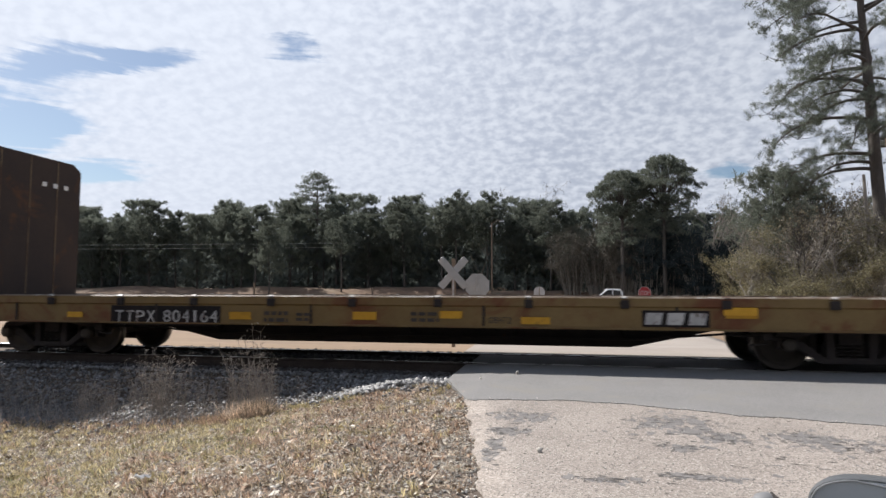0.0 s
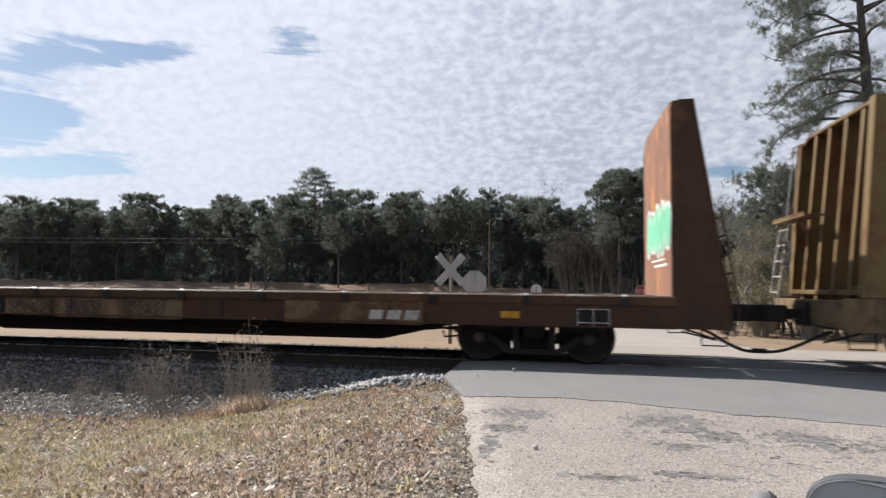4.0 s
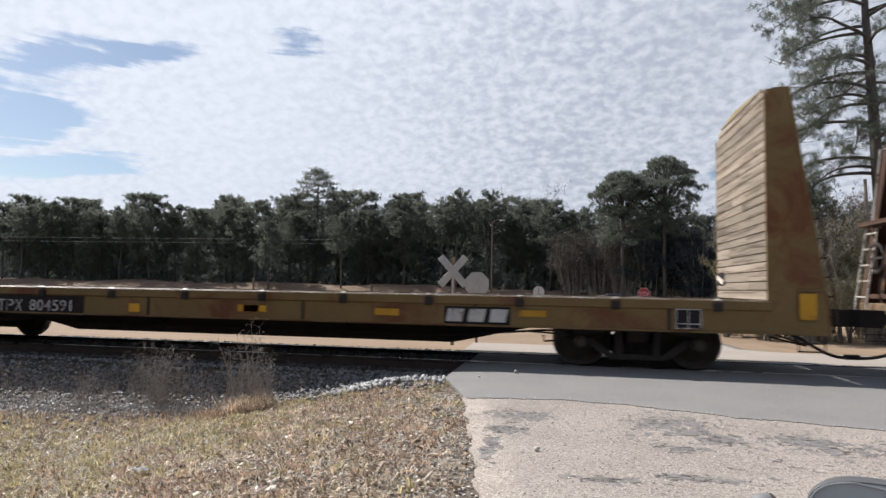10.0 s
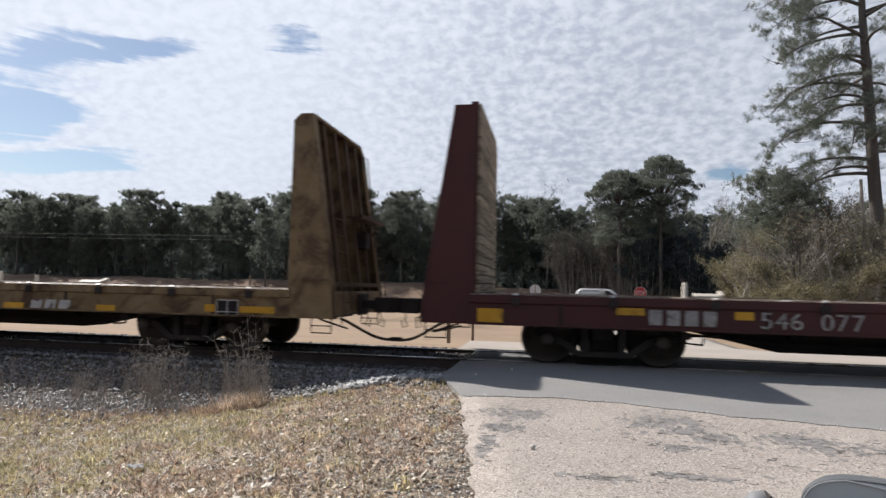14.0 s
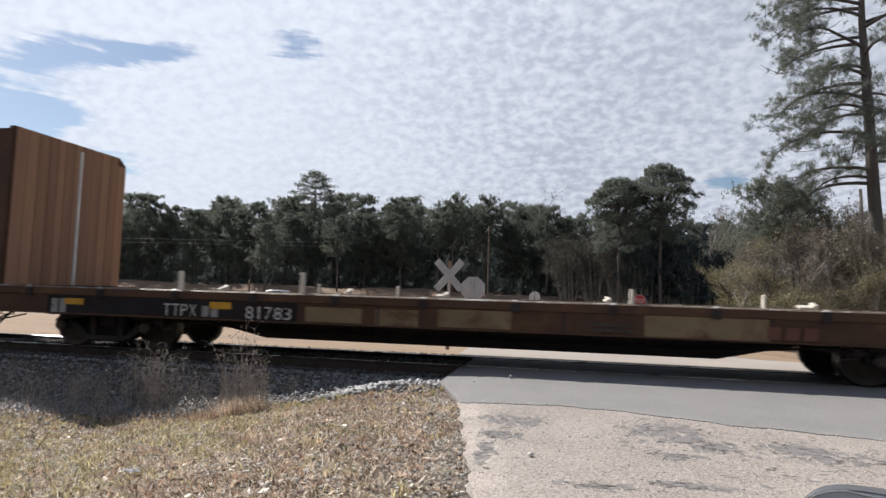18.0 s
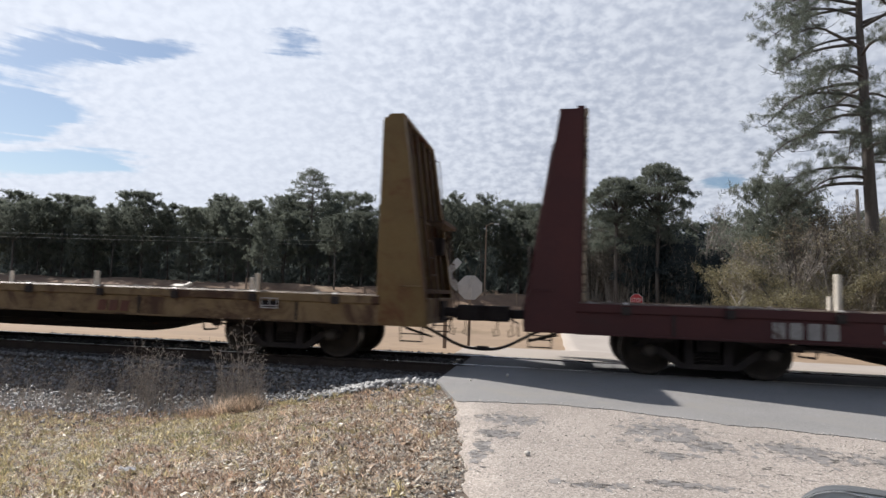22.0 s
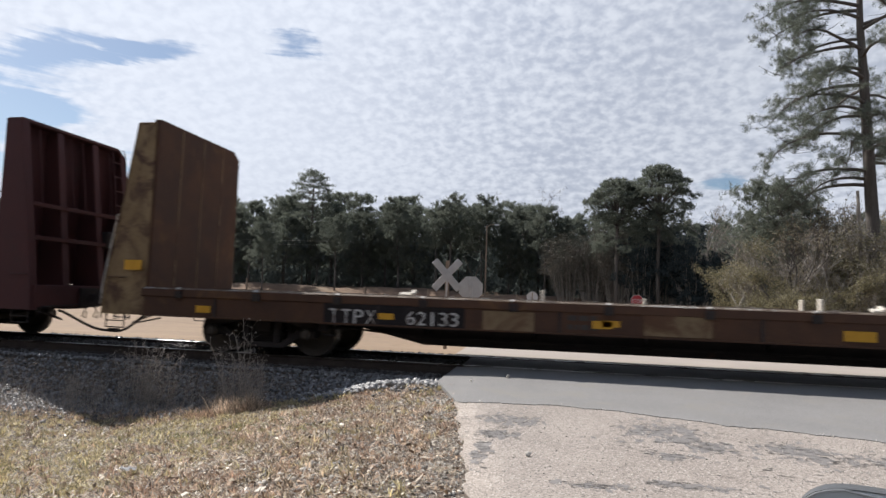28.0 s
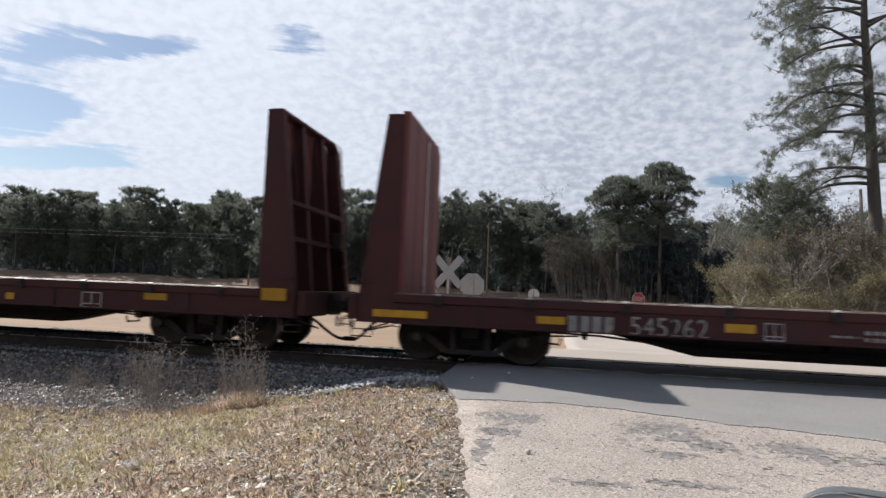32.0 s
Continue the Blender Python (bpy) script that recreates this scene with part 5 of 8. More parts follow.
            part("rod", Shape().tube([(x + out * (d + 0.20), y, 2.66), (x + out * (d - 0.02), y, top - 0.05)], 0.013, 6), plate, base)
    if not red:
        d = 0.82 - (2.55 - DECK) / (top - DECK) * 0.47
        part("brake_step", Shape().box(min(x + out * (d - 0.04), x + out * (d + 0.26)), max(x + out * (d - 0.04), x + out * (d + 0.26)), -0.12, w - 0.05, 2.50, 2.54).box(min(x + out * (d + 0.22), x + out * (d + 0.26)), max(x + out * (d + 0.22), x + out * (d + 0.26)), -0.12, w - 0.05, 2.54, 2.58), frame_mat, base, "narrow brake step across the posts", 0.004)
        for y in (0.2, 1.1):
            part("step_bracket", Shape().tube([(x + out * (d + 0.22), y, 2.50), (x + out * (d + 0.06), y, 2.22)], 0.014, 6), frame_mat, base)
    part("top_cap", Shape().prism([(-w + nick, top - 0.04 - dip), (wf - 0.26, top - 0.04 - dip), (wf - 0.05, top - cut - 0.05), (wf - 0.005, top - cut + 0.01), (wf - 0.24, top + 0.02 - dip), (-w + nick, top + 0.02 - dip)], 0, min(x + out * 0.05, x + out * 0.36 * dep), max(x + out * 0.05, x + out * 0.36 * dep)), plate, base, bevel=0.006)
    dep = spec.get("depth", 1.0)
    if not red:
        # short ladders low on both corners, a lone hand rail above
        for s in (1,) if foot else (-1, 1):
            lad = Shape()
            for q in (0, 1):
                y = s * (w - 0.10 - 0.40 * q)
                lad.tube([(x + out * 0.97, y, 0.80), (x + out * 0.95, y, DECK), (x + out * 0.74, y, 2.45), (x + out * 0.68, y, 2.46)], 0.014, 6)
            for q in range(6):
                z = 0.92 + q * 0.29
                dd = 0.955 - max(0.0, z - DECK) * 0.158
                lad.tube([(x + out * dd, s * (w - 0.10), z), (x + out * dd, s * (w - 0.50), z)], 0.012, 6)
            # sun-facing ladder and rail get a pale colour that paints their glint
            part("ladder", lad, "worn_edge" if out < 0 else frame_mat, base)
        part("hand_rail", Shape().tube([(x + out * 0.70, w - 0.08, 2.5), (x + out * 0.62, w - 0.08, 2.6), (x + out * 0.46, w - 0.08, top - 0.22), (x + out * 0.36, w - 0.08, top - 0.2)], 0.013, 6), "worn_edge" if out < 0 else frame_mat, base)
    # ladder up one corner of a red car, brake gear on the other
    if red:
        side = 1
        lad = Shape()
        for k in (0, 1):
            y = side * (w - 0.16 - 0.40 * k)
            lad.tube([(x + out * 0.95 * dep, y, 0.85), (x + out * 0.93 * dep, y, DECK), (x + out * 0.46 * dep, y, top - 0.10), (x + out * 0.40 * dep, y, top)], 0.013, 6)
        for i in range(10):
            z = 0.95 + i * 0.33
            d = (0.92 - (z - DECK) / (top - DECK) * 0.47 if z > DECK else 0.92) * dep
            lad.tube([(x + out * d, side * (w - 0.16), z), (x + out * d, side * (w - 0.56), z)], 0.012, 6)
        part("ladder", lad, plate, base)
    if out < 0:
        part("brake_wheel", Shape().lathe([(0.25, -0.015), (0.28, 0.0), (0.25, 0.015), (0.22, 0.0), (0.25, -0.015)], (x + out * 0.86, 0.75, 1.9), 0, 18).box(x + out * 0.84, x + out * 0.86, 0.73, 0.77, 1.65, 2.15).box(x + out * 0.84, x + out * 0.86, 0.5, 1.0, 1.88, 1.92), "undercar", base)
        part("brake_chain", Shape().tube([(x + out * 0.80, 0.75, 1.65), (x + out * 0.82, 0.75, 0.9)], 0.012, 5), "undercar", base)
    else:
        part("gear_box", Shape().box(x + out * 0.5, x + out * 0.72, 0.6, 0.9, 1.95, 2.3), "undercar", base, bevel=0.02)
    return base


def car_end(car, x, out, plate, reach):
    """End sill, coupler, hose and steps beyond the inner face at x."""
    e = x + out * 0.86
    end = part("end_sill", Shape().box(min(x + out * 0.70, e), max(x + out * 0.70, e), -HALF_W + 0.05, HALF_W - 0.05, SILL + 0.02, DECK - 0.02), plate, car, bevel=0.012)
    sh = Shape()
    sh.box(min(e, e + out * 0.34), max(e, e + out * 0.34), -0.075, 0.075, 0.78, 0.94)
    sh.prism([(e + out * 0.30, -0.17), (e + out * (reach - 0.12), -0.15), (e + out * (reach + 0.02), -0.03), (e + out * (reach - 0.14), 0.16), (e + out * 0.34, 0.20)], 2, 0.72, 1.0)
    part("coupler", sh, "undercar", end, "heavy dark cast coupler", 0.015)
    part("striker", Shape().box(min(e, e + out * 0.06), max(e, e + out * 0.06), -0.26, 0.26, 0.66, 1.06), "undercar", end, bevel=0.01)
    pts = []
    for i in range(17):
        t = i / 16
        pts.append((e + out * (-0.25 + (reach + 0.25) * t), -0.48 + 0.36 * t, 0.60 - 0.38 * math.sin(math.pi * 0.5 * min(1.0, t * 1.1)) ** 1.3 + (0.05 if out > 0 else 0.0) * max(0.0, t - 0.8)))
    loop = [(e - out * (0.55 - 0.5 * math.sin(math.pi * i / 14)), -0.75 + 0.02 * i, 0.60 - 0.14 * math.sin(math.pi * i / 14) - 0.004 * i) for i in range(15)]
    part("brake_line", Shape().tube(loop, 0.016, 7), "rubber", end, "looped black brake line", smooth=True)
    part("hose_joint", Shape().box(min(e + out * (reach - 0.12), e + out * (reach + 0.01)), max(e + out * (reach - 0.12), e + out * (reach + 0.01)), -0.16, -0.09, 0.19, 0.27), "undercar", end, bevel=0.012)
    part("air_hose", Shape().tube(pts, 0.026, 8), "rubber", end, "sagging black air hose", smooth=True)
    for k in (0, 1):
        hx = e + out * (0.22 + 0.26 * k)
        part("hanger", Shape().tube([(hx, -0.34 - 0.1 * k, 0.80), (hx + out * 0.03, -0.36, 0.62), (hx - out * 0.02, -0.38, 0.50), (hx + out * 0.07, -0.38, 0.47), (hx + out * 0.09, -0.38, 0.60)], 0.011, 6), "undercar", end)
    lever = [(e + out * 0.08, -1.30, 0.55), (e + out * 0.10, -1.28, 0.70), (e + out * 0.12, -0.5, 0.72), (e + out * 0.35, -0.10, 0.80)]
    part("cut_lever", Shape().tube(lever, 0.012, 6), "undercar", end)
    for s in (-1, 1):
        xa, xb = x + out * 0.42, x + out * 0.78
        y = s * (HALF_W - 0.05)
        part("step", Shape().tube([(xa, y, SILL), (xa, y, 0.40), (xb, y, 0.40), (xb, y, SILL)], 0.014, 6).tube([(xa, y, 0.52), (xb, y, 0.52)], 0.010, 6), "undercar", end)
        part("grab_iron", Shape().tube([(xa, s * HALF_W, 1.30), (xa, s * (HALF_W + 0.05), 1.30), (xb - out * 0.05, s * (HALF_W + 0.05), 1.30), (xb - out * 0.05, s * HALF_W, 1.30)], 0.010, 6), plate, end)


def flat(w, h, mat, name, thick=0.004):
    return Shape().box(-w / 2, w / 2, -thick, thick, -h / 2, h / 2).mesh(name, mat)


def bars(w, h, rows, mat, seed):
    """Unreadable small writing as plain bars."""
    rnd = random.Random(seed)
    sh = Shape()
    for r in range(rows):
        z = h / 2 - (r + 0.5) * h / rows
        x = -w / 2
        while x < w / 2 - 0.03:
            d = rnd.uniform(0.05, 0.16)
            sh.box(x, min(x + d, w / 2), -0.003, 0.003, z - h / rows * 0.28, z + h / rows * 0.28)
            x += d + 0.035
    return sh.mesh("small_lettering", mat)


def logo_shape(w, h, mat):
    """A company mark as plain slanted blocks."""
    sh = Shape()
    u = w / 3.3
    for i in range(3):
        x = -w / 2 + i * 1.15 * u
        sh.prism([(x, -h / 2), (x + u * 0.85, -h / 2), (x + u, h / 2), (x + u * 0.12, h / 2)], 1, -0.003, 0.003)
    return sh.mesh("company_mark", mat)


def block_word(w, h, num, mat):
    """A company's letters as plain upright blocks, one for each letter."""
    sh = Shape()
    u = w / (num + (num - 1) * 0.35)
    for i in range(num):
        x = -w / 2 + i * 1.35 * u
        sh.box(x, x + u, -0.003, 0.003, -h / 2, h / 2)
    return sh.mesh("company_letters", mat)


def band(pts, r):
    """The outline of a line drawn r to each side of its points."""
    near, far = [], []
    for i, p in enumerate(pts):
        a, b = pts[max(i - 1, 0)], pts[min(i + 1, len(pts) - 1)]
        d = math.hypot(b[0] - a[0], b[1] - a[1])
        q = (-(b[1] - a[1]) / d * r, (b[0] - a[0]) / d * r)
        near.append((p[0] + q[0], p[1] + q[1]))
        far.append((p[0] - q[0], p[1] - q[1]))
    return near + far[::-1]


def scribble(w, h, mat, seed, n=5, r=0.012):
    """Illegible sprayed loops as thin flat strokes."""
    rnd = random.Random(seed)
    sh, pts = Shape(), []
    for i in range(n):
        cx = -w / 2 + w * (i + 0.5) / n
        for j in range(14):
            t = j / 13 * 2 * math.pi * rnd.uniform(0.9, 1.1)
            pts.append((cx + w / n * 0.55 * math.cos(t * 1.5 + i) + rnd.uniform(-0.01, 0.01), h * 0.46 * math.sin(t + i * 1.7)))
    line = band(pts, r)
    c = len(line)
    sh.v += [(x, -0.002 - 0.00002 * min(k, c - 1 - k), z) for k, (x, z) in enumerate(line)]
    sh.v += [(x, 0.002, z) for x, z in line]
    for k in range(c // 2 - 1):
        e = c - 1 - k
        for q in ((k, k + 1, e - 1, e), (c + e, c + e - 1, c + k + 1, c + k), (k, c + k, c + k + 1, k + 1), (e - 1, c + e - 1, c + e, e)):
            sh.f.append(q)
            sh.k.append(0)
    return sh.mesh("sprayed_scribble", mat)


def outline_box(w, h, mat):
    sh = Shape()
    t = 0.015
    sh.box(-w / 2, w / 2, -0.003, 0.003, h / 2 - t, h / 2).box(-w / 2, w / 2, -0.003, 0.003, -h / 2, -h / 2 + t)
    sh.box(-w / 2, -w / 2 + t, -0.003, 0.003, -h / 2 + t, h / 2 - t).box(w / 2 - t, w / 2, -0.003, 0.003, -h / 2 + t, h / 2 - t)
    sh.box(-t / 2, t / 2, -0.003, 0.003, -h / 2 + t, h / 2 - t)
    sh.box(-w / 2 + t, -t / 2, -0.003, 0.003, -h / 4 - t / 2, -h / 4 + t / 2).box(t / 2, w / 2 - t, -0.003, 0.003, -h / 4 - t / 2, -h / 4 + t / 2)
    return sh.mesh("stencil_frame", mat)


def spell(text, w, h, mat, sill, at):
    """Stencilled characters, each a piece of its own."""
    cell = w / (len(text) - 0.2)
    for i, ch in enumerate(text):
        if ch != " ":
            wide = cell * (0.22 if ch == "1" else 0.8)
            me = once(("char", ch, round(wide, 3), h, mat), lambda: lettering(ch, wide, h, mat))
            part("digit" if ch.isdigit() else "letter", me, None, sill, at=(at[0] - w / 2 + (i + 0.4) * cell, at[1], at[2]))


def add_marks(car, sill, spec, bulk):
    red = spec["paint"][0] == "oxide_red"
    pale = "letter_grey" if red or spec["number"] in ("82339", "", "80430") else "letter_white"
    y = -HALF_W - 0.016
    black = [m for m in spec["marks"] if m[0] in ("tx", "num", "bn2")]
    if not red and not any(m[0] == "plate" for m in spec["marks"]):
        x0 = min(m[1] - m[3] / 2 for m in black) - 0.1
        x1 = max(m[1] + m[3] / 2 for m in black) + 0.1
        part("name_plate", flat(x1 - x0, 0.40, "black_plate", "name_plate"), None, sill, "black painted panel behind the number", at=((x0 + x1) / 2, y + 0.006, 0.82))
    for i, (kind, x, z, w, h) in enumerate(spec["marks"]):
        at = (x, y - (0.004 if z + h / 2 < 0.99 else 0.032), z)
        if kind == "plate":
            part("name_plate", flat(w, h + 0.08, "black_plate", "name_plate"), None, sill, "black painted panel behind the number", at=(x, y + 0.006, z))
        elif kind in ("tx", "num") and spec["number"] == "":
            part("small_lettering", bars(w, h, 1, "letter_grey", i), None, sill, at=at)
        elif kind in ("tx", "num"):
            spell("TTPX" if kind == "tx" else spec["number"], w, h, pale, sill, at)
        elif kind == "R1":
            spell("R1", w, h, "letter_white", sill, at)
        elif kind == "g8":
            spell("G8H72", w, h, "letter_dark", sill, at)
        elif kind == "bn":
            part("company_letters", block_word(w, h, 4, "letter_grey"), None, sill, at=at)
        elif kind == "bn2":
            part("company_letters", block_word(w, h, 2, "letter_grey"), None, sill, at=at)
        elif kind == "logo":
            mat = "letter_brown" if spec["number"] in ("80430", "81783", "") else "letter_white"
            if spec["number"] in ("804164", "804591"):
                part("mark_plate", flat(w + 0.06, h + 0.05, "black_plate", "mark_plate"), None, sill, at=(x, y + 0.006, z))
            part("company_mark", logo_shape(w, h * 0.9, mat), None, sill, at=at)
        elif kind == "st":
            part("reflective_strip", flat(w, h, "strip", "reflective_strip"), None, sill, "yellow reflective strip", at=at)
        elif kind == "bst":
            part("reflective_strip", flat(w, h, "strip", "reflective_strip"), None, bulk[0 if x < 0 else 1], "large yellow reflective patch", at=at)
        elif kind == "bw":
            part("placard", flat(w, h, "card_white", "placard"), None, bulk[0 if x < 0 else 1], "small white placard", at=at)
        elif kind == "bar":
            part("small_lettering", bars(w, h, 2 if h > 0.12 else 1, "letter_grey" if red else "letter_dark", i), None, sill, at=at)
        elif kind == "box":
            if not red:
                part("mark_plate", flat(w - 0.004, h - 0.004, "black_plate", "mark_plate"), None, sill, at=(x, y + 0.004, z))
            part("stencil_frame", outline_box(w, h, "letter_white"), None, sill, at=at)
        elif kind == "panel":
            part("paint_panel", flat(w, h, "tan_paint" if spec["number"] != "80430" else "mustard", "paint_panel"), None, sill, "surviving panel of faded yellow paint", at=(x, y + 0.003, z))
        elif kind == "gr":
            far = abs(x) > spec["half"] - 0.1
            part("sprayed_scribble", scribble(w, h, "letter_dark" if spec["number"] == "82339" else "spray_white", i, 5), None, bulk[0 if x < 0 else 1] if far else sill, at=at)


def flat_car(spec, k):
    half = spec["half"]
    side, fplate, rplate, fface, rface = spec["paint"]
    car = tagged(new("flat_car"), spec["label"], "railway car", "bulkhead flat cars of the train")
    # deck of cross planks over the frame
    deck = part("deck", Shape().box(-half, half, -HALF_W + 0.03, HALF_W - 0.03, DECK - 0.07, DECK - 0.015), "undercar", car)
    n = 30
    pl = once(("deck_plank", round(half, 2)), lambda: Shape().box(-half / n + 0.006, half / n - 0.006, -HALF_W + 0.02, HALF_W - 0.02, -0.05, 0.0).mesh("plank", "deck", 0.006))
    for i in range(n):
        part("plank", pl, None, deck, at=(-half + (i + 0.5) * 2 * half / n, 0, DECK - 0.004 - 0.004 * (i * 7 % 3)))
    # side sills: channels with flanges, stake pockets
    sills = []
    for s in (-1, 1):
        L = half + 0.05
        a, b = s * HALF_W, s * (HALF_W - 0.035)
        sh = Shape().box(-L, L, min(a, b), max(a, b), SILL, DECK + 0.004)
        o, i2 = s * (HALF_W + 0.03), s * (HALF_W - 0.10)
        # proud top channel; its upper edge has sun glints painted as pale patches
        c0, c1 = s * (HALF_W + 0.030), s * HALF_W
        sills.append(part("side_sill", sh, side, car))
        part("flange", Shape().box(-L, L, min(o, i2), max(o, i2), SILL - 0.025, SILL), side, sills[-1])
        part("flange", Shape().box(-L, L, min(o - s * 0.015, b), max(o - s * 0.015, b), DECK + 0.0, DECK + 0.010), side, sills[-1])
        part("top_channel", Shape().prism([(c0, 0.995), (c0, DECK - 0.002), (c1, DECK + 0.002), (c1, 0.97)], 0, -L, L), side, sills[-1])
        rim = [(s * (HALF_W + 0.034), DECK - 0.004), (s * (HALF_W - 0.02), DECK + 0.018), (s * (HALF_W - 0.06), DECK + 0.018), (s * (HALF_W - 0.06), DECK - 0.01)]
        part("deck_rim", Shape().prism(rim, 0, -L + 0.02, L - 0.02), "deck_edge", sills[-1], "upper edge with sun glints painted in pale patches")
        # pocket lips are coloured pale as painted sun glints
        pocket = once("pocket", lambda: Shape().box(-0.065, 0.065, -0.045, 0.0, -0.13, 0.0).box(-0.04, 0.04, -0.052, -0.04, -0.11, -0.02).prism([(-0.05, 0.022), (-0.05, 0.036), (0.0, 0.066), (0.0, 0.022)], 0, -0.05, 0.04, 1).mesh("stake_pocket", ["undercar", "worn_edge"], 0.004))
        m = 12
        for i in range(m):
            ob = part("stake_pocket", pocket, None, sills[-1], at=(-half + 0.7 + i * (2 * half - 1.4) / (m - 1), s * (HALF_W + 0.028), DECK - 0.034))
            if s > 0:
                ob.rotation_euler = (0, 0, math.pi)
        for i in range(18):
            x = -half + 0.4 + i * (2 * half - 0.8) / 17
            if s < 0 and i % 3 == 1:
                part("rib", once("sill_rib", lambda: Shape().box(-0.02, 0.02, -0.022, 0.0, SILL + 0.005, DECK).mesh("rib", "undercar", 0.004)), None, sills[-1], at=(x, -HALF_W, 0))
    # centre sill with tapered belly, cross bearers
    x1, x2 = half - 4.9, half - 3.3
    belly = [(-half - 0.6, 0.95), (-half - 0.6, 0.62), (-x2, 0.62), (-x1, 0.27), (x1, 0.27), (x2, 0.62), (half + 0.6, 0.62), (half + 0.6, 0.95)]
    part("centre_sill", Shape().prism(belly, 1, -0.32, 0.32), "undercar", car, "deep dark fish-bellied centre beam", 0.01)
    bearer = once("bearer", lambda: Shape().prism([(-1.36, 1.04), (-1.36, 0.84), (-0.32, 0.45), (0.32, 0.45), (1.36, 0.84), (1.36, 1.04)], 0, -0.03, 0.03).mesh("cross_bearer", "undercar", 0.004))
    for i in range(9):
        part("cross_bearer", bearer, None, car, at=(-half + 1.2 + i * (2 * half - 2.4) / 8, 0, 0))
    part("brake_cylinder", Shape().lathe([(0.0, -0.3), (0.15, -0.3), (0.16, -0.1), (0.16, 0.25), (0.0, 0.25)], (1.2, 0.72, 0.62), 0, 14).tube([(0.9, 0.72, 0.62), (-1.5, 0.6, 0.55)], 0.018, 6).box(-0.6, -0.1, 0.5, 0.9, 0.45, 0.75), "undercar", car)
    part("brake_pipe", Shape().tube([(-half - 0.5, -0.5, 0.64), (-x2, -0.6, 0.55), (-x1, -0.6, 0.42), (x1, -0.6, 0.42), (x2, -0.6, 0.55), (half + 0.5, -0.5, 0.64)], 0.02, 6), "undercar", car)
    bulk = [bulkhead(car, -half, -1, spec, fplate, fface, k * 2), bulkhead(car, half, 1, spec, rplate, rface, k * 2 + 1)]
    car_end(car, -half, -1, side, spec["gaps"][0] - 0.86)
    car_end(car, half, 1, side, spec["gaps"][1] - 0.86)
    make_bogie(car, -half + spec["bogies"][0])
    make_bogie(car, half - spec["bogies"][1])
    for xb, w in ((-half + spec["bogies"][0], 1), (half - spec["bogies"][1], -1)):
        q = xb + w * 1.22
        rig = Shape().tube([(q, -1.22, 0.70), (q, -1.22, 0.44), (q + w * 0.24, -1.22, 0.42), (q + w * 0.26, -1.22, 0.52)], 0.018, 6)
        rig.tube([(q - w * 0.35, -1.1, 0.52), (q + w * 0.55, -1.1, 0.56)], 0.016, 6).box(q - 0.07, q + 0.07, -1.26, -1.18, 0.50, 0.60)
        part("brake_rigging", rig, "undercar", car, "hanging brake links beside the bogie")
    add_marks(car, sills[0], spec, bulk)
    rnd = random.Random(k)
    for j, (x, h) in enumerate(spec["stakes"]):
        y = -HALF_W + 0.09 if j % 2 == 0 else HALF_W - 0.09
        wd = 0.032 if h > 0.33 else 0.026
        part("stake", Shape().box(x - wd, x + wd, y - 0.045, y + 0.045, DECK - 0.1, DECK + h), "lumber", car, "weathered upright wooden stake", 0.008)
    for x, w in ((a, b * 0.65) for a, b in spec["boards"]):
        y = rnd.uniform(-1.24, -0.9)
        a = rnd.uniform(-0.05, 0.05)
        ob = part("board", Shape().box(-w / 2, w / 2, -0.06, 0.06, 0.0, 0.035).box(w / 2 - 0.07, w / 2, -0.05, 0.12, 0.0, 0.06), "lumber", car, "loose pale lumber left on the deck", 0.006, at=(x, y, DECK + 0.035))
        ob.rotation_euler = (rnd.uniform(0.2, 0.4), 0, a)
    return car, bulk


def bubble_tag(parent, x, y, z, w, h, seed):
    """Big sprayed bubble shapes with pale outlines on a bulkhead face that looks along -x."""
    rnd = random.Random(seed)
    n = 5
    for i in range(n):
        cy = y - w / 2 + w * (i + 0.5) / n
        for mat, s, d, nm in (("spray_white", 1.0, 0.008, "sprayed_outline"), ("spray_mint", 0.84, 0.012, "sprayed_bubble")):
            pts = [(cy + w / n * 0.62 * s * math.cos(a) * (1 + 0.18 * math.sin(3 * a + i)), z + h / 2 * s * math.sin(a) * (1 + 0.12 * math.cos(2 * a + i * 2))) for a in [2 * math.pi * j / 18 for j in range(18)]]
            part(nm, Shape().prism(pts, 0, x - d - i * 0.0006, x), mat, parent)


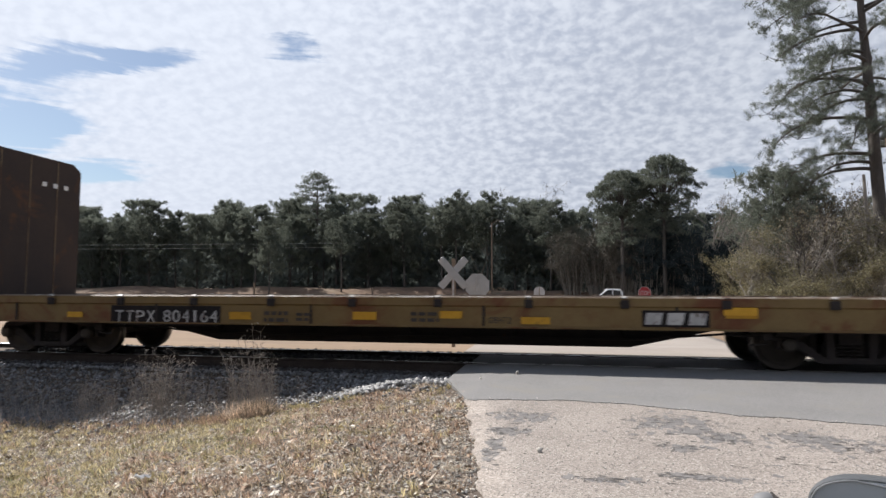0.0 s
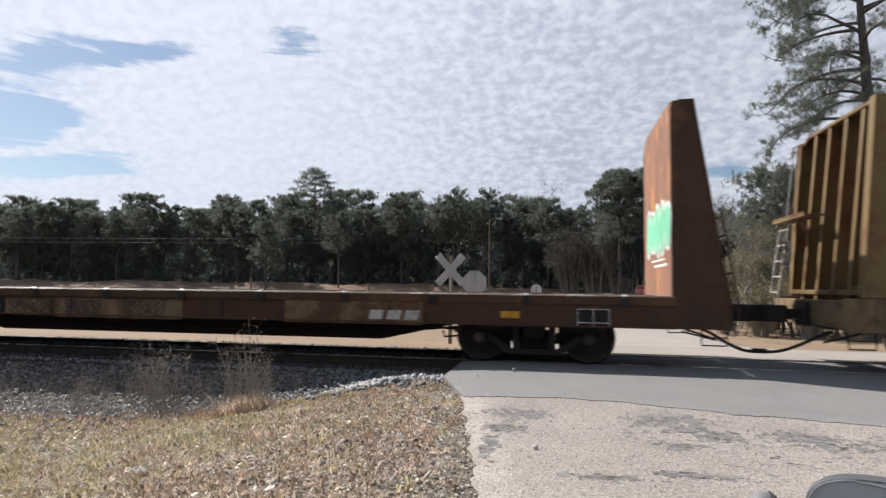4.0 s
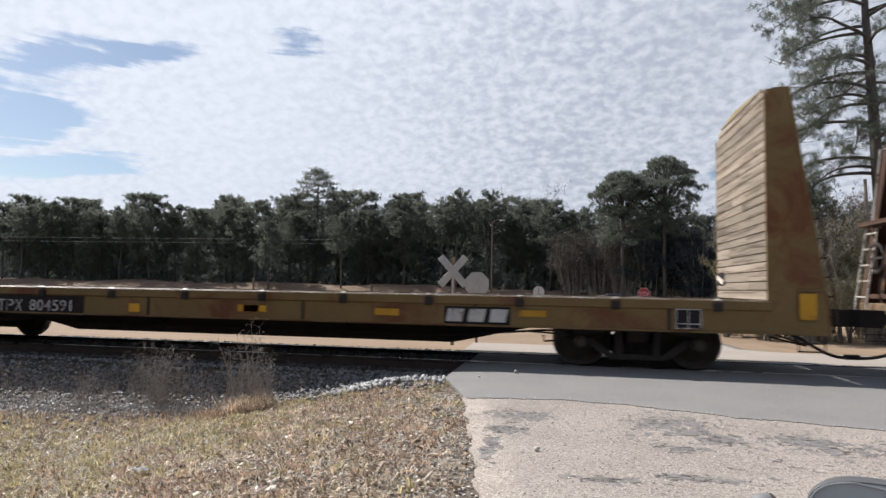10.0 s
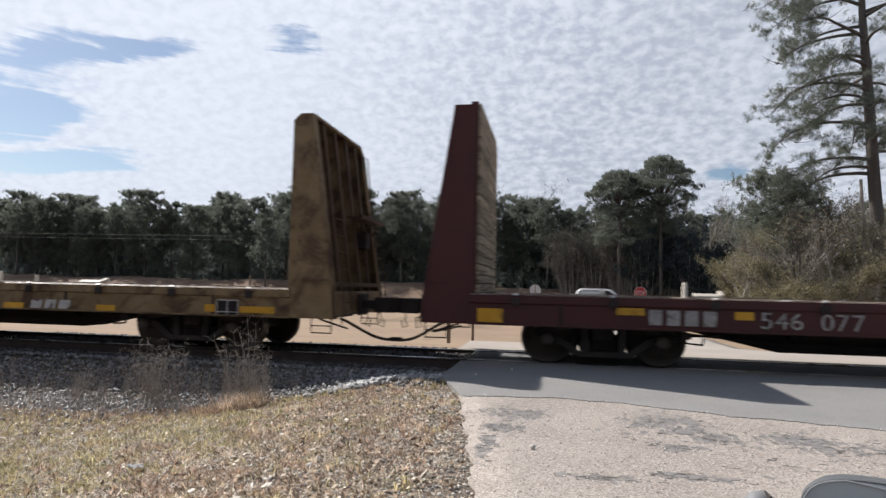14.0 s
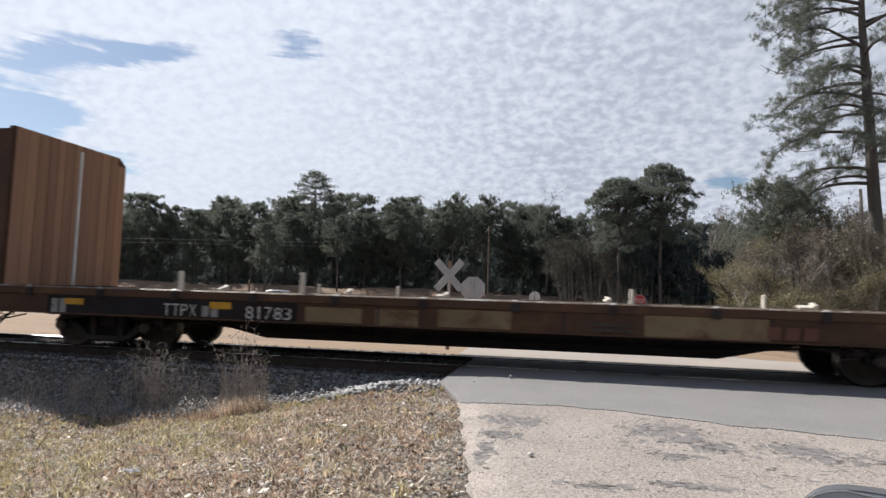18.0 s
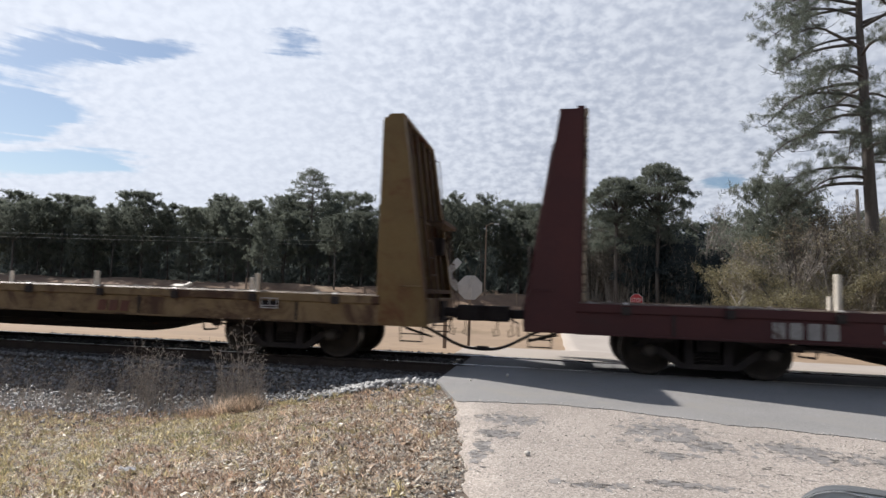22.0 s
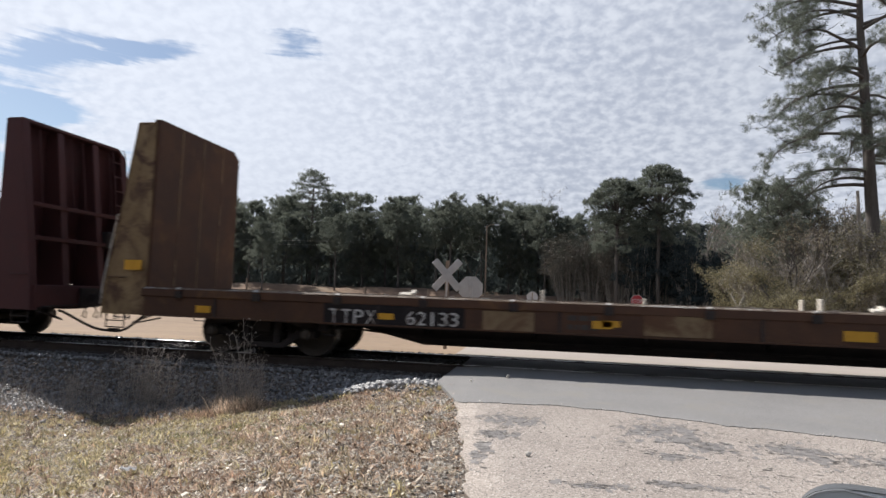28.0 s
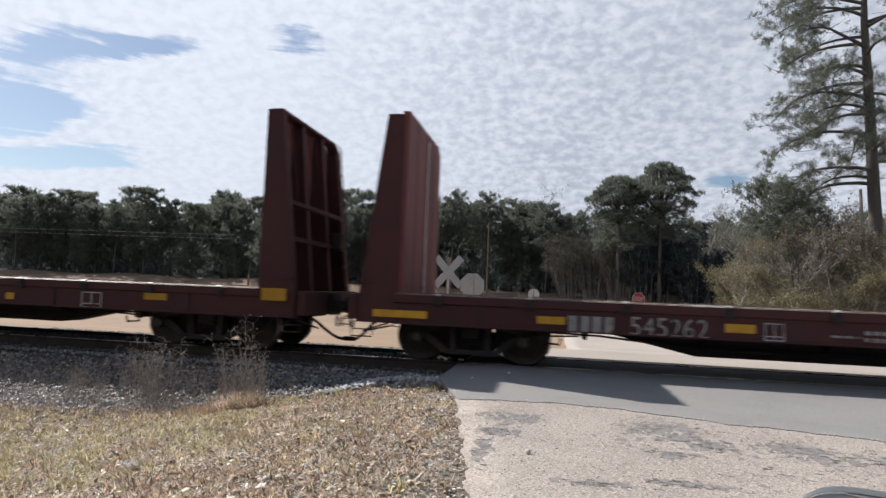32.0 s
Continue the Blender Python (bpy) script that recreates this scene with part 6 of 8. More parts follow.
train = []
for k, spec in enumerate(CARS):
    car, bulk = flat_car(spec, k)
    train.append(car)
    half = spec["half"]
    if k == 1:
        bubble_tag(bulk[1], half - 0.002, -0.2, 2.25, 2.3, 0.9, 1)
        part("sprayed_scribble", Shape().box(half - 0.006, half, -1.0, 0.2, 1.62, 1.66).box(half - 0.006, half, -0.8, 0.5, 1.72, 1.75), "spray_white", bulk[1])
        part("sprayed_patch", Shape().prism([(-1.36, 1.32), (-0.6, 1.27), (0.2, 1.24), (0.9, 1.33), (1.36, 1.30)] + [(1.36 - 0.085 * i, 2.86 + 0.07 * math.sin(i * 0.31 + 0.5) + 0.035 * math.sin(i * 1.13) + 0.03 * math.sin(i * 2.7 + 1)) for i in range(33)], 0, -half + 0.085, -half + 0.098), "spray_grey", bulk[0], "pale grey painted-over patch")
    if k == 10:
        rnd = random.Random(5)
        edge = [(-0.15 + 1.0 * math.cos(i * 0.2244) * rnd.uniform(0.72, 1.08), 1.88 + 0.52 * math.sin(i * 0.2244) * rnd.uniform(0.70, 1.15)) for i in range(28)]
        part("sprayed_patch", Shape().prism(edge, 0, half - 0.010, half), "spray_blue", bulk[1], "ragged sprayed light-blue patch")
    if k == 11:
        # two looped outlines, a denser scrawl and a thin white drip with splashes
        fx = half - 0.008

        def stroke(pts, r, mat, name, label=""):
            part(name, Shape().prism(band([(-p, q) for p, q in pts], r), 0, fx, fx + 0.006), mat, bulk[1], label)
        for cy, cz, w2, h2 in ((-1.02, 2.0, 0.26, 0.46), (-0.52, 1.98, 0.24, 0.44), (-0.98, 2.02, 0.12, 0.26)):
            ring = [(cy + w2 * math.cos(a) * (1 + 0.15 * math.sin(2 * a + cy)), cz + h2 * math.sin(a) * (1 + 0.12 * math.cos(3 * a))) for a in [i * 0.33 for i in range(18)]]
            stroke(ring, 0.015, "spray_blue", "sprayed_outline")
        stroke([(-1.28, 1.52), (-1.0, 1.48), (-0.7, 1.55), (-0.3, 1.5)], 0.018, "spray_blue", "sprayed_line")
        sc = part("sprayed_scribble", scribble(0.8, 0.55, "spray_blue", 21, 6, 0.013), None, bulk[1], at=(fx, -0.42, 2.02))
        sc.rotation_euler = (0, 0, math.pi / 2)
        stroke([(-0.14, 1.35), (-0.13, 2.2), (-0.15, 2.9), (-0.14, 3.6)], 0.008, "spray_white", "sprayed_drip", "thin white vertical drip")
        for cz in (2.05, 2.2, 2.5):
            star = [(0.14 + (0.085 if i % 2 else 0.03) * math.cos(i * math.pi / 6), cz + (0.085 if i % 2 else 0.03) * math.sin(i * math.pi / 6)) for i in range(12)]
            part("sprayed_splash", Shape().prism(star, 0, fx - 0.002, fx + 0.004), "spray_white", bulk[1])
    if spec["number"] == "804591":
        # no opening is cut: a black patch paints the gap's darkness
        part("hole", Shape().prism([(0.86, 1.40), (1.05, 1.37), (1.36, 1.39), (1.37, 1.60), (1.1, 1.63), (0.88, 1.61)], 0, half - 0.010, half), "black_plate", bulk[1], "black patch painting the dark gap where a plank has broken away")
        part("broken_board", Shape().prism([(0.92, 1.39), (1.34, 1.50), (1.32, 1.57), (0.90, 1.46)], 0, half - 0.030, half - 0.011), "lumber", bulk[1], "pale broken board end in the hole")
        # paler strip added to paint the sun on the yellow top edge
        part("cap_strip", Shape().prism([(-1.2, spec["top"] + 0.121), (1.12, spec["top"] + 0.121), (1.12, spec["top"] + 0.14), (0.2, spec["top"] + 0.22), (-1.2, spec["top"] + 0.15)], 0, half + 0.02, half + 0.05), "pale_yellow", bulk[1], "added pale yellow strip painting the sunlit edge of the bulkhead's top")
    if k == 0:
        # solid white blocks paint daylight in three slots
        for i in range(3):
            part("slot", Shape().box(-half + 0.085, -half + 0.097, 0.3 + i * 0.3, 0.42 + i * 0.3, 3.55, 3.65), "card_white", bulk[0], "small slot near the bulkhead's top, coloured white for daylight through it")
    if k == 6:
        fx = half - 0.004
        part("chalk_line", Shape().box(fx - 0.004, fx, 0.27, 0.295, DECK + 0.05, spec["top"] - 0.25), "spray_white", bulk[1], "thin white vertical chalk line")
        ring = [(-0.2 + 0.16 * math.cos(i * 0.42), 2.95 + 0.36 * math.sin(i * 0.42)) for i in range(16)]
        line = ring + [(-0.2 + 0.12 * (-1) ** i, 2.58 - 0.05 * i) for i in range(7)] + [(-0.2, 2.22), (-0.12, 1.98), (-0.28, 1.98), (-0.2, 2.22)]
        part("chalk_drawing", Shape().prism(band(ring, 0.009), 0, fx - 0.004, fx), "spray_white", bulk[1], "thin white chalk loop")
        part("chalk_drawing", Shape().prism(band(line[len(ring):], 0.009), 0, fx - 0.004, fx), "spray_white", bulk[1], "thin white chalk zigzag")
    if k in (6, 12):
        part("seam_strip", Shape().box(-half + 0.085, -half + 0.145 if k == 6 else -half + 0.1, 0.18, 0.21, DECK + 0.03, spec["top"] - 0.15), "card_white", bulk[0], "pale vertical seam")

# ---- trees ----


def tufts(centres, size, per, rng, up=0.3, width=0.22):
    """Bursts of narrow leaf blades round each centre, as triangles."""
    c = np.repeat(np.asarray(centres, float), per, axis=0)
    n = len(c)
    d = rng.normal(size=(n, 3))
    d[:, 2] += up
    d /= np.linalg.norm(d, axis=1)[:, None]
    s = size * rng.uniform(0.55, 1.2, (n, 1))
    side = np.cross(d, rng.normal(size=(n, 3)))
    side /= np.linalg.norm(side, axis=1)[:, None] + 1e-9
    j = rng.normal(size=(n, 3)) * size * 0.25
    v = np.stack([c + j - side * s * width, c + j + side * s * width, c + j + d * s], 1).reshape(-1, 3)
    return v, np.arange(n * 3).reshape(-1, 3)


def make_pine(seed, h, clear, reach, limbs, per_limb, blades, size, mat="needle", bark="bark", label="", girth=0.02, flat_top=0.4, droop=0.0, width=0.10):
    """A pine: tapered trunk, limbs that rise or droop, needles in bursts along their outer part."""
    rnd, rng = random.Random(seed), np.random.default_rng(seed)
    tree = tagged(new("pine_tree"), label, "tree", "pines of the woods")
    sh = Shape()
    lean = Vector((rnd.uniform(-0.03, 0.03), rnd.uniform(-0.03, 0.03), 0))
    spine = [Vector((0, 0, -0.4)) + (lean * z + Vector((0.06 * math.sin(z * 0.7 + seed), 0.06 * math.cos(z * 0.5 + seed), z))) for z in np.linspace(0, h, 9)]
    r0 = h * girth
    sh.tube(spine, [r0 * (1 - 0.85 * i / 8) for i in range(9)], 8)
    tips = []
    for i in range(limbs):
        f = clear + (1 - clear) * ((i + rnd.random()) / limbs) ** 0.9
        k = min(int(f * 8), 7)
        p = spine[k].lerp(spine[k + 1], f * 8 - k)
        prof = math.sin(math.pi * min(1.0, (f - clear) / (1 - clear) * (1 - flat_top) + flat_top * 0.75)) ** 0.7
        L = reach * max(0.18, prof) * rnd.uniform(0.6, 1.15)
        a = i * 2.4 + rnd.uniform(-0.5, 0.5)
        rise = rnd.uniform(0.05, 0.45) - droop * (1 - f)
        pts = []
        for j in range(5):
            t = j / 4
            pts.append(p + Vector((math.cos(a) * L * t, math.sin(a) * L * t, L * (rise * t + (0.18 if droop == 0 else -0.15) * t * t))) + Vector((rnd.uniform(-1, 1), rnd.uniform(-1, 1), rnd.uniform(-1, 1))) * 0.05 * L * t)
        sh.tube(pts, [max(0.012, r0 * 0.28 * (1 - f * 0.5)) * (1 - 0.8 * t / 4) for t in range(5)], 5, cap=False)
        for q in range(per_limb):
            t = rnd.uniform(0.35, 1.05)
            j = min(int(t * 4), 3)
            c = pts[j].lerp(pts[j + 1], t * 4 - j)
            w = 0.20 * L
            tips.append(c + Vector((rnd.gauss(0, w), rnd.gauss(0, w), rnd.gauss(0.03 * L, w * 0.5))))
    part("trunk", sh, bark, tree, smooth=True)
    v, f = tufts([tuple(t) for t in tips], size, blades, rng, 0.3, width)
    part("crown", fast_mesh("crown", v, f, [mat]), None, tree)
    return tree


def make_bare(seed, h, mat="bark_pale", leaves=0, leaf_mat="leaf_brown", leaf_size=0.22, label="leafless grey-brown broad-leaved tree at the woods' edge"):
    """A leafless broad-leaved tree: forked limbs and a haze of twigs."""
    rnd, rng = random.Random(seed), np.random.default_rng(seed)
    tree = tagged(new("bare_tree"), label, "tree", "bare trees of the woods")
    sh = Shape()
    ends = []

    def grow(p, d, L, r, level):
        pts = [p]
        for j in range(3):
            d = (d + Vector((rnd.gauss(0, 0.13), rnd.gauss(0, 0.13), rnd.gauss(0.05, 0.08)))).normalized()
            pts.append(pts[-1] + d * L / 3)
        sh.tube(pts, [r, r * 0.85, r * 0.7, r * 0.55], 6 if level < 2 else 4, cap=False)
        if level < 4:
            for _ in range(3 if level else 4):
                side = Vector((rnd.gauss(0, 1), rnd.gauss(0, 1), rnd.gauss(0.2, 0.5))).normalized()
                grow(pts[rnd.randint(1, 3)], (d + side * rnd.uniform(0.5, 0.9)).normalized(), L * rnd.uniform(0.55, 0.75), r * 0.5, level + 1)
        else:
            ends.append(pts[-1])

    grow(Vector((0, 0, -0.3)), Vector((0, 0, 1)), h * 0.42, h * 0.016, 0)
    part("trunk", sh, mat, tree)
    tw, f = tufts([tuple(e) for e in ends], h * 0.05, 5, rng, 0.5, 0.035)
    tagged(part("fine_branchwork", fast_mesh("fine_branchwork", tw, f, [mat]), None, tree), kind="stuff")
    if leaves:
        v, f = tufts([tuple(e) for e in ends], leaf_size, leaves, rng, 0.0, 0.4)
        v += np.repeat(rng.normal(size=(len(v) // 3, 3)) * h * 0.028, 3, axis=0)
        part("foliage", fast_mesh("foliage", v, f, [leaf_mat]), None, tree)
    return tree


def make_shrub(seed, h, w, mat, blades=9000, size=0.20, label="", stems=26):
    """A tall shrub: many stems and leaves in uneven clouds."""
    rnd, rng = random.Random(seed), np.random.default_rng(seed)
    tree = tagged(new("shrub"), label, "shrub", "shrubs at the woods' edge")
    sh = Shape()
    tips = []
    for i in range(stems):
        a, r = rnd.uniform(0, 6.283), w * math.sqrt(rnd.random())
        top = Vector((math.cos(a) * r, math.sin(a) * r * 0.7, h * rnd.uniform(0.45, 1.0) * (1 - 0.35 * (r / w) ** 2)))
        base = Vector((top.x * 0.35, top.y * 0.35, -0.2))
        mid = base.lerp(top, 0.5) + Vector((rnd.gauss(0, 0.2), rnd.gauss(0, 0.2), 0.15 * h))
        pts = [base, mid, top]
        sh.tube(pts, [0.035, 0.022, 0.008], 4, cap=False)
        for _ in range(9):
            t = rnd.uniform(0.2, 1.1)
            c = base.lerp(mid, t * 2) if t < 0.5 else mid.lerp(top, t * 2 - 1)
            e = c + Vector((rnd.gauss(0, 0.35), rnd.gauss(0, 0.35), rnd.gauss(0.1, 0.3)))
            sh.tube([c, e], [0.008, 0.004], 3, cap=False)
            tips.append(tuple(e))
    part("branchwork", sh, "bark_pale", tree)
    per = max(4, blades // len(tips))
    v, f = tufts(np.array(tips), size, per, rng, 0.1, 0.3)
    v += np.repeat(rng.normal(size=(len(v) // 3, 3)) * 0.16, 3, axis=0)
    part("foliage", fast_mesh("foliage", v, f, [mat]), None, tree)
    return tree


def at_ground(x, y, rz=0.0, s=1.0, sink=0.0):
    return pose(x, y, float(ground_z(x, y)) - sink, 0, 0, rz) @ Matrix.Scale(s, 4)


def umbrella_pine(seed, x, y, top, wide, deep):
    """A broad-crowned pine: a bare trunk that forks into rising limbs, each ending in domed pads of needles."""
    rnd, rng = random.Random(seed), np.random.default_rng(seed)
    gz = float(ground_z(x, y))
    h = top - gz
    tree = tagged(new("pine_tree"), "dark broad-crowned pine with a domed top at the woods' edge", "tree", "pines of the woods")
    sh = Shape()
    fork = h - deep - 1.2
    sh.tube([(0.1, 0, -0.4), (0.0, 0, fork * 0.5), (0.08, 0.05, fork), (0.0, 0, h - deep * 0.45), (0.05, 0, h - 0.6)], [0.20, 0.17, 0.14, 0.09, 0.03], 9)
    tips = []
    pads = 74
    for i in range(pads):
        # pads spread over a dome, a few lower ones hang at the rim
        f = (i + 0.5) / pads
        r = wide * math.sqrt(f) * rnd.uniform(0.86, 1.06)
        a = i * 2.39996
        z = h - 0.45 - deep * 0.55 * (r / wide) ** 2.0 - rnd.uniform(0.0, 0.75) ** 2 * deep * (1.25 if i % 2 else 0.4)
        c = Vector((r * math.cos(a), r * math.sin(a), z))
        if i % 2 == 0:
            root = Vector((0.04, 0.02, fork + (z - fork) * rnd.uniform(0.0, 0.45)))
            mid = root.lerp(c, 0.55) + Vector((0, 0, -0.25))
            sh.tube([root, mid, c + Vector((0, 0, -0.1))], [0.07, 0.045, 0.015], 5, cap=False)
        size = rnd.uniform(0.50, 0.78)
        for _ in range(34):
            d = Vector((rnd.gauss(0, 1), rnd.gauss(0, 1), rnd.gauss(0.35, 0.7))).normalized()
            tips.append(tuple(c + Vector((d.x * size * 1.15, d.y * size * 1.15, d.z * size * 0.62)) * rnd.uniform(0.55, 1.0)))
    for i in range(30):
        # thinner boughs below the dome
        z = h - deep - rnd.uniform(-0.6, 3.2)
        r, a = wide * rnd.uniform(0.15, 0.85), rnd.uniform(0, 6.283)
        c = Vector((r * math.cos(a), r * math.sin(a), z))
        sh.tube([(0, 0, z - 0.4), c], [0.035, 0.012], 4, cap=False)
        for _ in range(24):
            tips.append(tuple(c + Vector((rnd.gauss(0, 0.36), rnd.gauss(0, 0.36), rnd.gauss(0, 0.16)))))
    part("trunk", sh, "bark", tree, smooth=True)
    v, f = tufts(tips, 0.22, 16, rng, 0.4, 0.10)
    part("crown", fast_mesh("crown", v, f, ["needle"]), None, tree)
    tree.location = (x, y, gz)


def layered_pine(seed, x, y, h):
    """A pine with flat tiers of needles on level boughs, sky between the tiers."""
    rnd, rng = random.Random(seed), np.random.default_rng(seed)
    gz = float(ground_z(x, y))
    tree = tagged(new("pine_tree"), "tall pine with flat tiers rising above the woods", "tree", "pines of the woods")
    sh = Shape()
    sh.tube([(0, 0, -0.4), (0.1, 0, h * 0.5), (0.0, 0, h * 0.8), (0.05, 0, h - 0.2)], [0.20, 0.16, 0.10, 0.03], 8)
    tips = []
    for drop, reach, num in ((0.15, 0.9, 6), (0.75, 1.7, 8), (1.5, 2.3, 9), (2.3, 2.9, 10), (3.1, 2.6, 9), (4.0, 2.2, 8), (5.2, 1.8, 7)):
        turn = rnd.uniform(0, 6.283)
        for i in range(num):
            a = turn + i * 6.283 / num + rnd.uniform(-0.3, 0.3)
            r = reach * rnd.uniform(0.45, 1.0)
            c = Vector((r * math.cos(a), r * math.sin(a), h - drop + rnd.uniform(-0.16, 0.16)))
            sh.tube([(0.04, 0, h - drop - 0.35), c.lerp(Vector((0, 0, c.z)), 0.5) + Vector((0, 0, -0.08)), c], [0.05, 0.03, 0.01], 5, cap=False)
            for _ in range(30):
                tips.append(tuple(c + Vector((rnd.gauss(0, 0.34), rnd.gauss(0, 0.34), rnd.gauss(0.05, 0.12)))))
    part("trunk", sh, "bark", tree, smooth=True)
    v, f = tufts(tips, 0.20, 14, rng, 0.4, 0.09)
    part("crown", fast_mesh("crown", v, f, ["needle"]), None, tree)
    tree.location = (x, y, gz)


def plant_woods():
    rnd = random.Random(11)
    kinds = [make_pine(31 + i, 10.5, c, r, n, 26, 22, 0.30, "needle", "bark", "dark green loblolly pine in dense woods", 0.013)
             for i, (c, r, n) in enumerate(((0.30, 2.3, 34), (0.42, 2.1, 28), (0.22, 2.6, 38), (0.50, 2.4, 26), (0.12, 2.4, 42)))]
    spots = []
    for row, (y0, s0) in enumerate(((65.5, 0.93), (70.0, 1.02), (75.0, 1.06), (82.0, 1.18))):
        x = -76.0 + row * 1.1
        while x < 44:
            spots.append((x + rnd.uniform(-1.0, 1.0), y0 + rnd.uniform(-1.6, 1.6), s0 * rnd.uniform(0.84, 1.10)))
            x += 2.7 + (0.3, 0.5, 4.3, 5.8)[row]
    used = set()
    for x, y, s in spots:
        if x > 0 and y < 68:
            s *= 0.8
        i = rnd.randrange(5)
        m = at_ground(x, y, rnd.uniform(0, 360), s)
        if i in used:
            copy_thing(kinds[i], m)
        else:
            kinds[i].matrix_basis = m
            used.add(i)
    copy_thing(kinds[0], at_ground(-30.3, 59.5, 40, 0.76))
    copy_thing(kinds[3], at_ground(-22.4, 60.0, 130, 0.74))
    layered_pine(77, -28.6, 68.0, 13.7)
    # dark tall pair and the evergreen beside them
    umbrella_pine(91, 5.9, 57.5, 12.6, 2.75, 3.8)
    umbrella_pine(92, 9.5, 57.0, 13.8, 3.1, 4.6)
    for sd, x, y, h, w in ((101, 12.6, 56.8, 8.0, 2.9), (102, 8.4, 58.5, 9.3, 2.9), (103, 15.2, 58.0, 6.5, 2.4), (104, 4.0, 60, 8.0, 2.6), (105, 6.2, 58.8, 9.0, 2.7), (106, 10.6, 59.3, 9.6, 2.8), (107, 1.6, 60.5, 7.4, 2.6)):
        if sd in (104, 105, 107):
            t = make_shrub(sd, h, w, "leaf_dusk", 15000, 0.11, "grey-brown half-leafless thicket under the pines", 54)
        else:
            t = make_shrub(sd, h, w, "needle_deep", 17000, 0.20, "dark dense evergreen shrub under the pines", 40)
        t.matrix_basis = at_ground(x, y)
    # leafless trees
    bare = [make_bare(5, 9.0), make_bare(6, 8.0), make_bare(7, 9.5, leaves=3)]
    places = [(-2.9, 72.5, 1.4), (-0.9, 73.0, 1.25), (4.4, 73.0, 1.1), (-4.7, 73.5, 1.3), (14.6, 60, 1.12), (17.2, 58, 1.1), (19.5, 55, 1.0), (16.0, 52.5 + 4, 0.9), (21.5, 57, 1.1), (-9.0, 74.0, 1.1), (12.5, 36, 0.62), (15.4, 35, 0.7), (18.0, 38, 0.8), (11.4, 30.4, 0.5), (13.5, 28.6, 0.52), (10.2, 31.2, 0.56), (12.2, 29.2, 0.6), (14.2, 29.9, 0.68), (16.5, 30.2, 0.7), (9.3, 33, 0.58), (17.9, 29, 0.72), (15.3, 27.9, 0.5), (11.0, 28.7, 0.45), (19.6, 33, 0.85), (24, 48 + 9, 1.1), (27, 58, 1.2)]
    for i, (x, y, s) in enumerate(places):
        m = at_ground(x, y, i * 77, s)
        if i < 3:
            bare[i].matrix_basis = m
        else:
            copy_thing(bare[i % 3], m)
    # olive shrubs before the tall pine
    olive = [make_shrub(61, 4.6, 2.2, "leaf_olive", 17000, 0.095, "tall olive-green shrub with bare twigs", 44), make_shrub(62, 3.6, 1.9, "leaf_olive", 14000, 0.09, "low olive-yellow shrub with bare twigs", 36),
             make_shrub(63, 5.0, 2.3, "leaf_brown", 8000, 0.085, "half-leafless brown shrub with many twigs", 50)]
    places = [(10.7, 28.0, 0.66, 0), (8.9, 28.4, 0.6, 1), (12.9, 27.6, 0.62, 2), (14.9, 28.0, 0.7, 0), (17.2, 27.8, 0.7, 2), (11.5, 30.0, 0.8, 2), (13.9, 30.8, 0.85, 0), (9.6, 30.5, 0.7, 0), (16.0, 31.5, 0.9, 2), (18.6, 30.0, 0.95, 0), (8.0, 30.8, 0.5, 1), (7.5, 29.3, 0.42, 1)]
    used = set()
    for i, (x, y, s, k) in enumerate(places):
        m = at_ground(x, y, i * 51, s)
        if k in used:
            copy_thing(olive[k], m)
        else:
            olive[k].matrix_basis = m
            used.add(k)
    # thicket of thin trees among the shrubs, some with olive leaves left
    thicket = [make_bare(301, 6.6, "bark_pale", 34, "leaf_olive", 0.085, "thin tree with a few olive leaves"), make_bare(302, 6.0, "bark", 10, "leaf_brown", 0.08, "thin tree with withered brown leaves"),
               make_bare(303, 7.2, "bark_pale", 0, label="bare thin pale-barked tree in the thicket"), make_bare(304, 5.6, "bark", 46, "leaf_olive", 0.08, "small leafy olive-green tree in the thicket")]
    used = set()
    for i, (x, y, s) in enumerate(((9.0, 29.4, 0.8), (10.1, 28.3, 0.86), (11.1, 29.6, 1.0), (12.0, 28.0, 0.9), (12.9, 29.9, 1.08), (13.7, 28.4, 0.95), (14.6, 29.6, 1.1), (15.5, 28.2, 1.0), (16.4, 29.7, 1.15), (17.4, 28.6, 1.05), (18.5, 29.6, 1.2), (19.6, 28.8, 1.1), (20.8, 30.0, 1.2), (10.6, 31.0, 1.0), (12.4, 31.8, 1.12), (15.0, 32.0, 1.15), (17.6, 32.2, 1.2), (8.4, 31.2, 0.7), (11.6, 33.5, 1.15), (9.6, 33.8, 1.0), (13.2, 33.4, 1.3), (15.6, 33.8, 1.35), (17.2, 33.2, 1.35), (18.9, 34.0, 1.4), (12.2, 35.0, 1.25), (14.4, 35.5, 1.35), (20.3, 33.5, 1.4))):
        k = (0, 3, 1, 3, 0, 2)[i % 6]
        m = at_ground(x, y, i * 83, s)
        if k in used:
            copy_thing(thicket[k], m)
        else:
            thicket[k].matrix_basis = m
            used.add(k)
    small = make_pine(55, 8.2, 0.5, 2.3, 26, 50, 16, 0.2, "needle", "bark", "young pine crown behind the shrubs", 0.015)
    small.matrix_basis = at_ground(11.3, 33.5)
    small2 = make_pine(56, 7.0, 0.3, 2.0, 26, 44, 16, 0.2, "needle", "bark", "young pine beside the tall pine", 0.015)
    small2.matrix_basis = at_ground(18.3, 34.5)


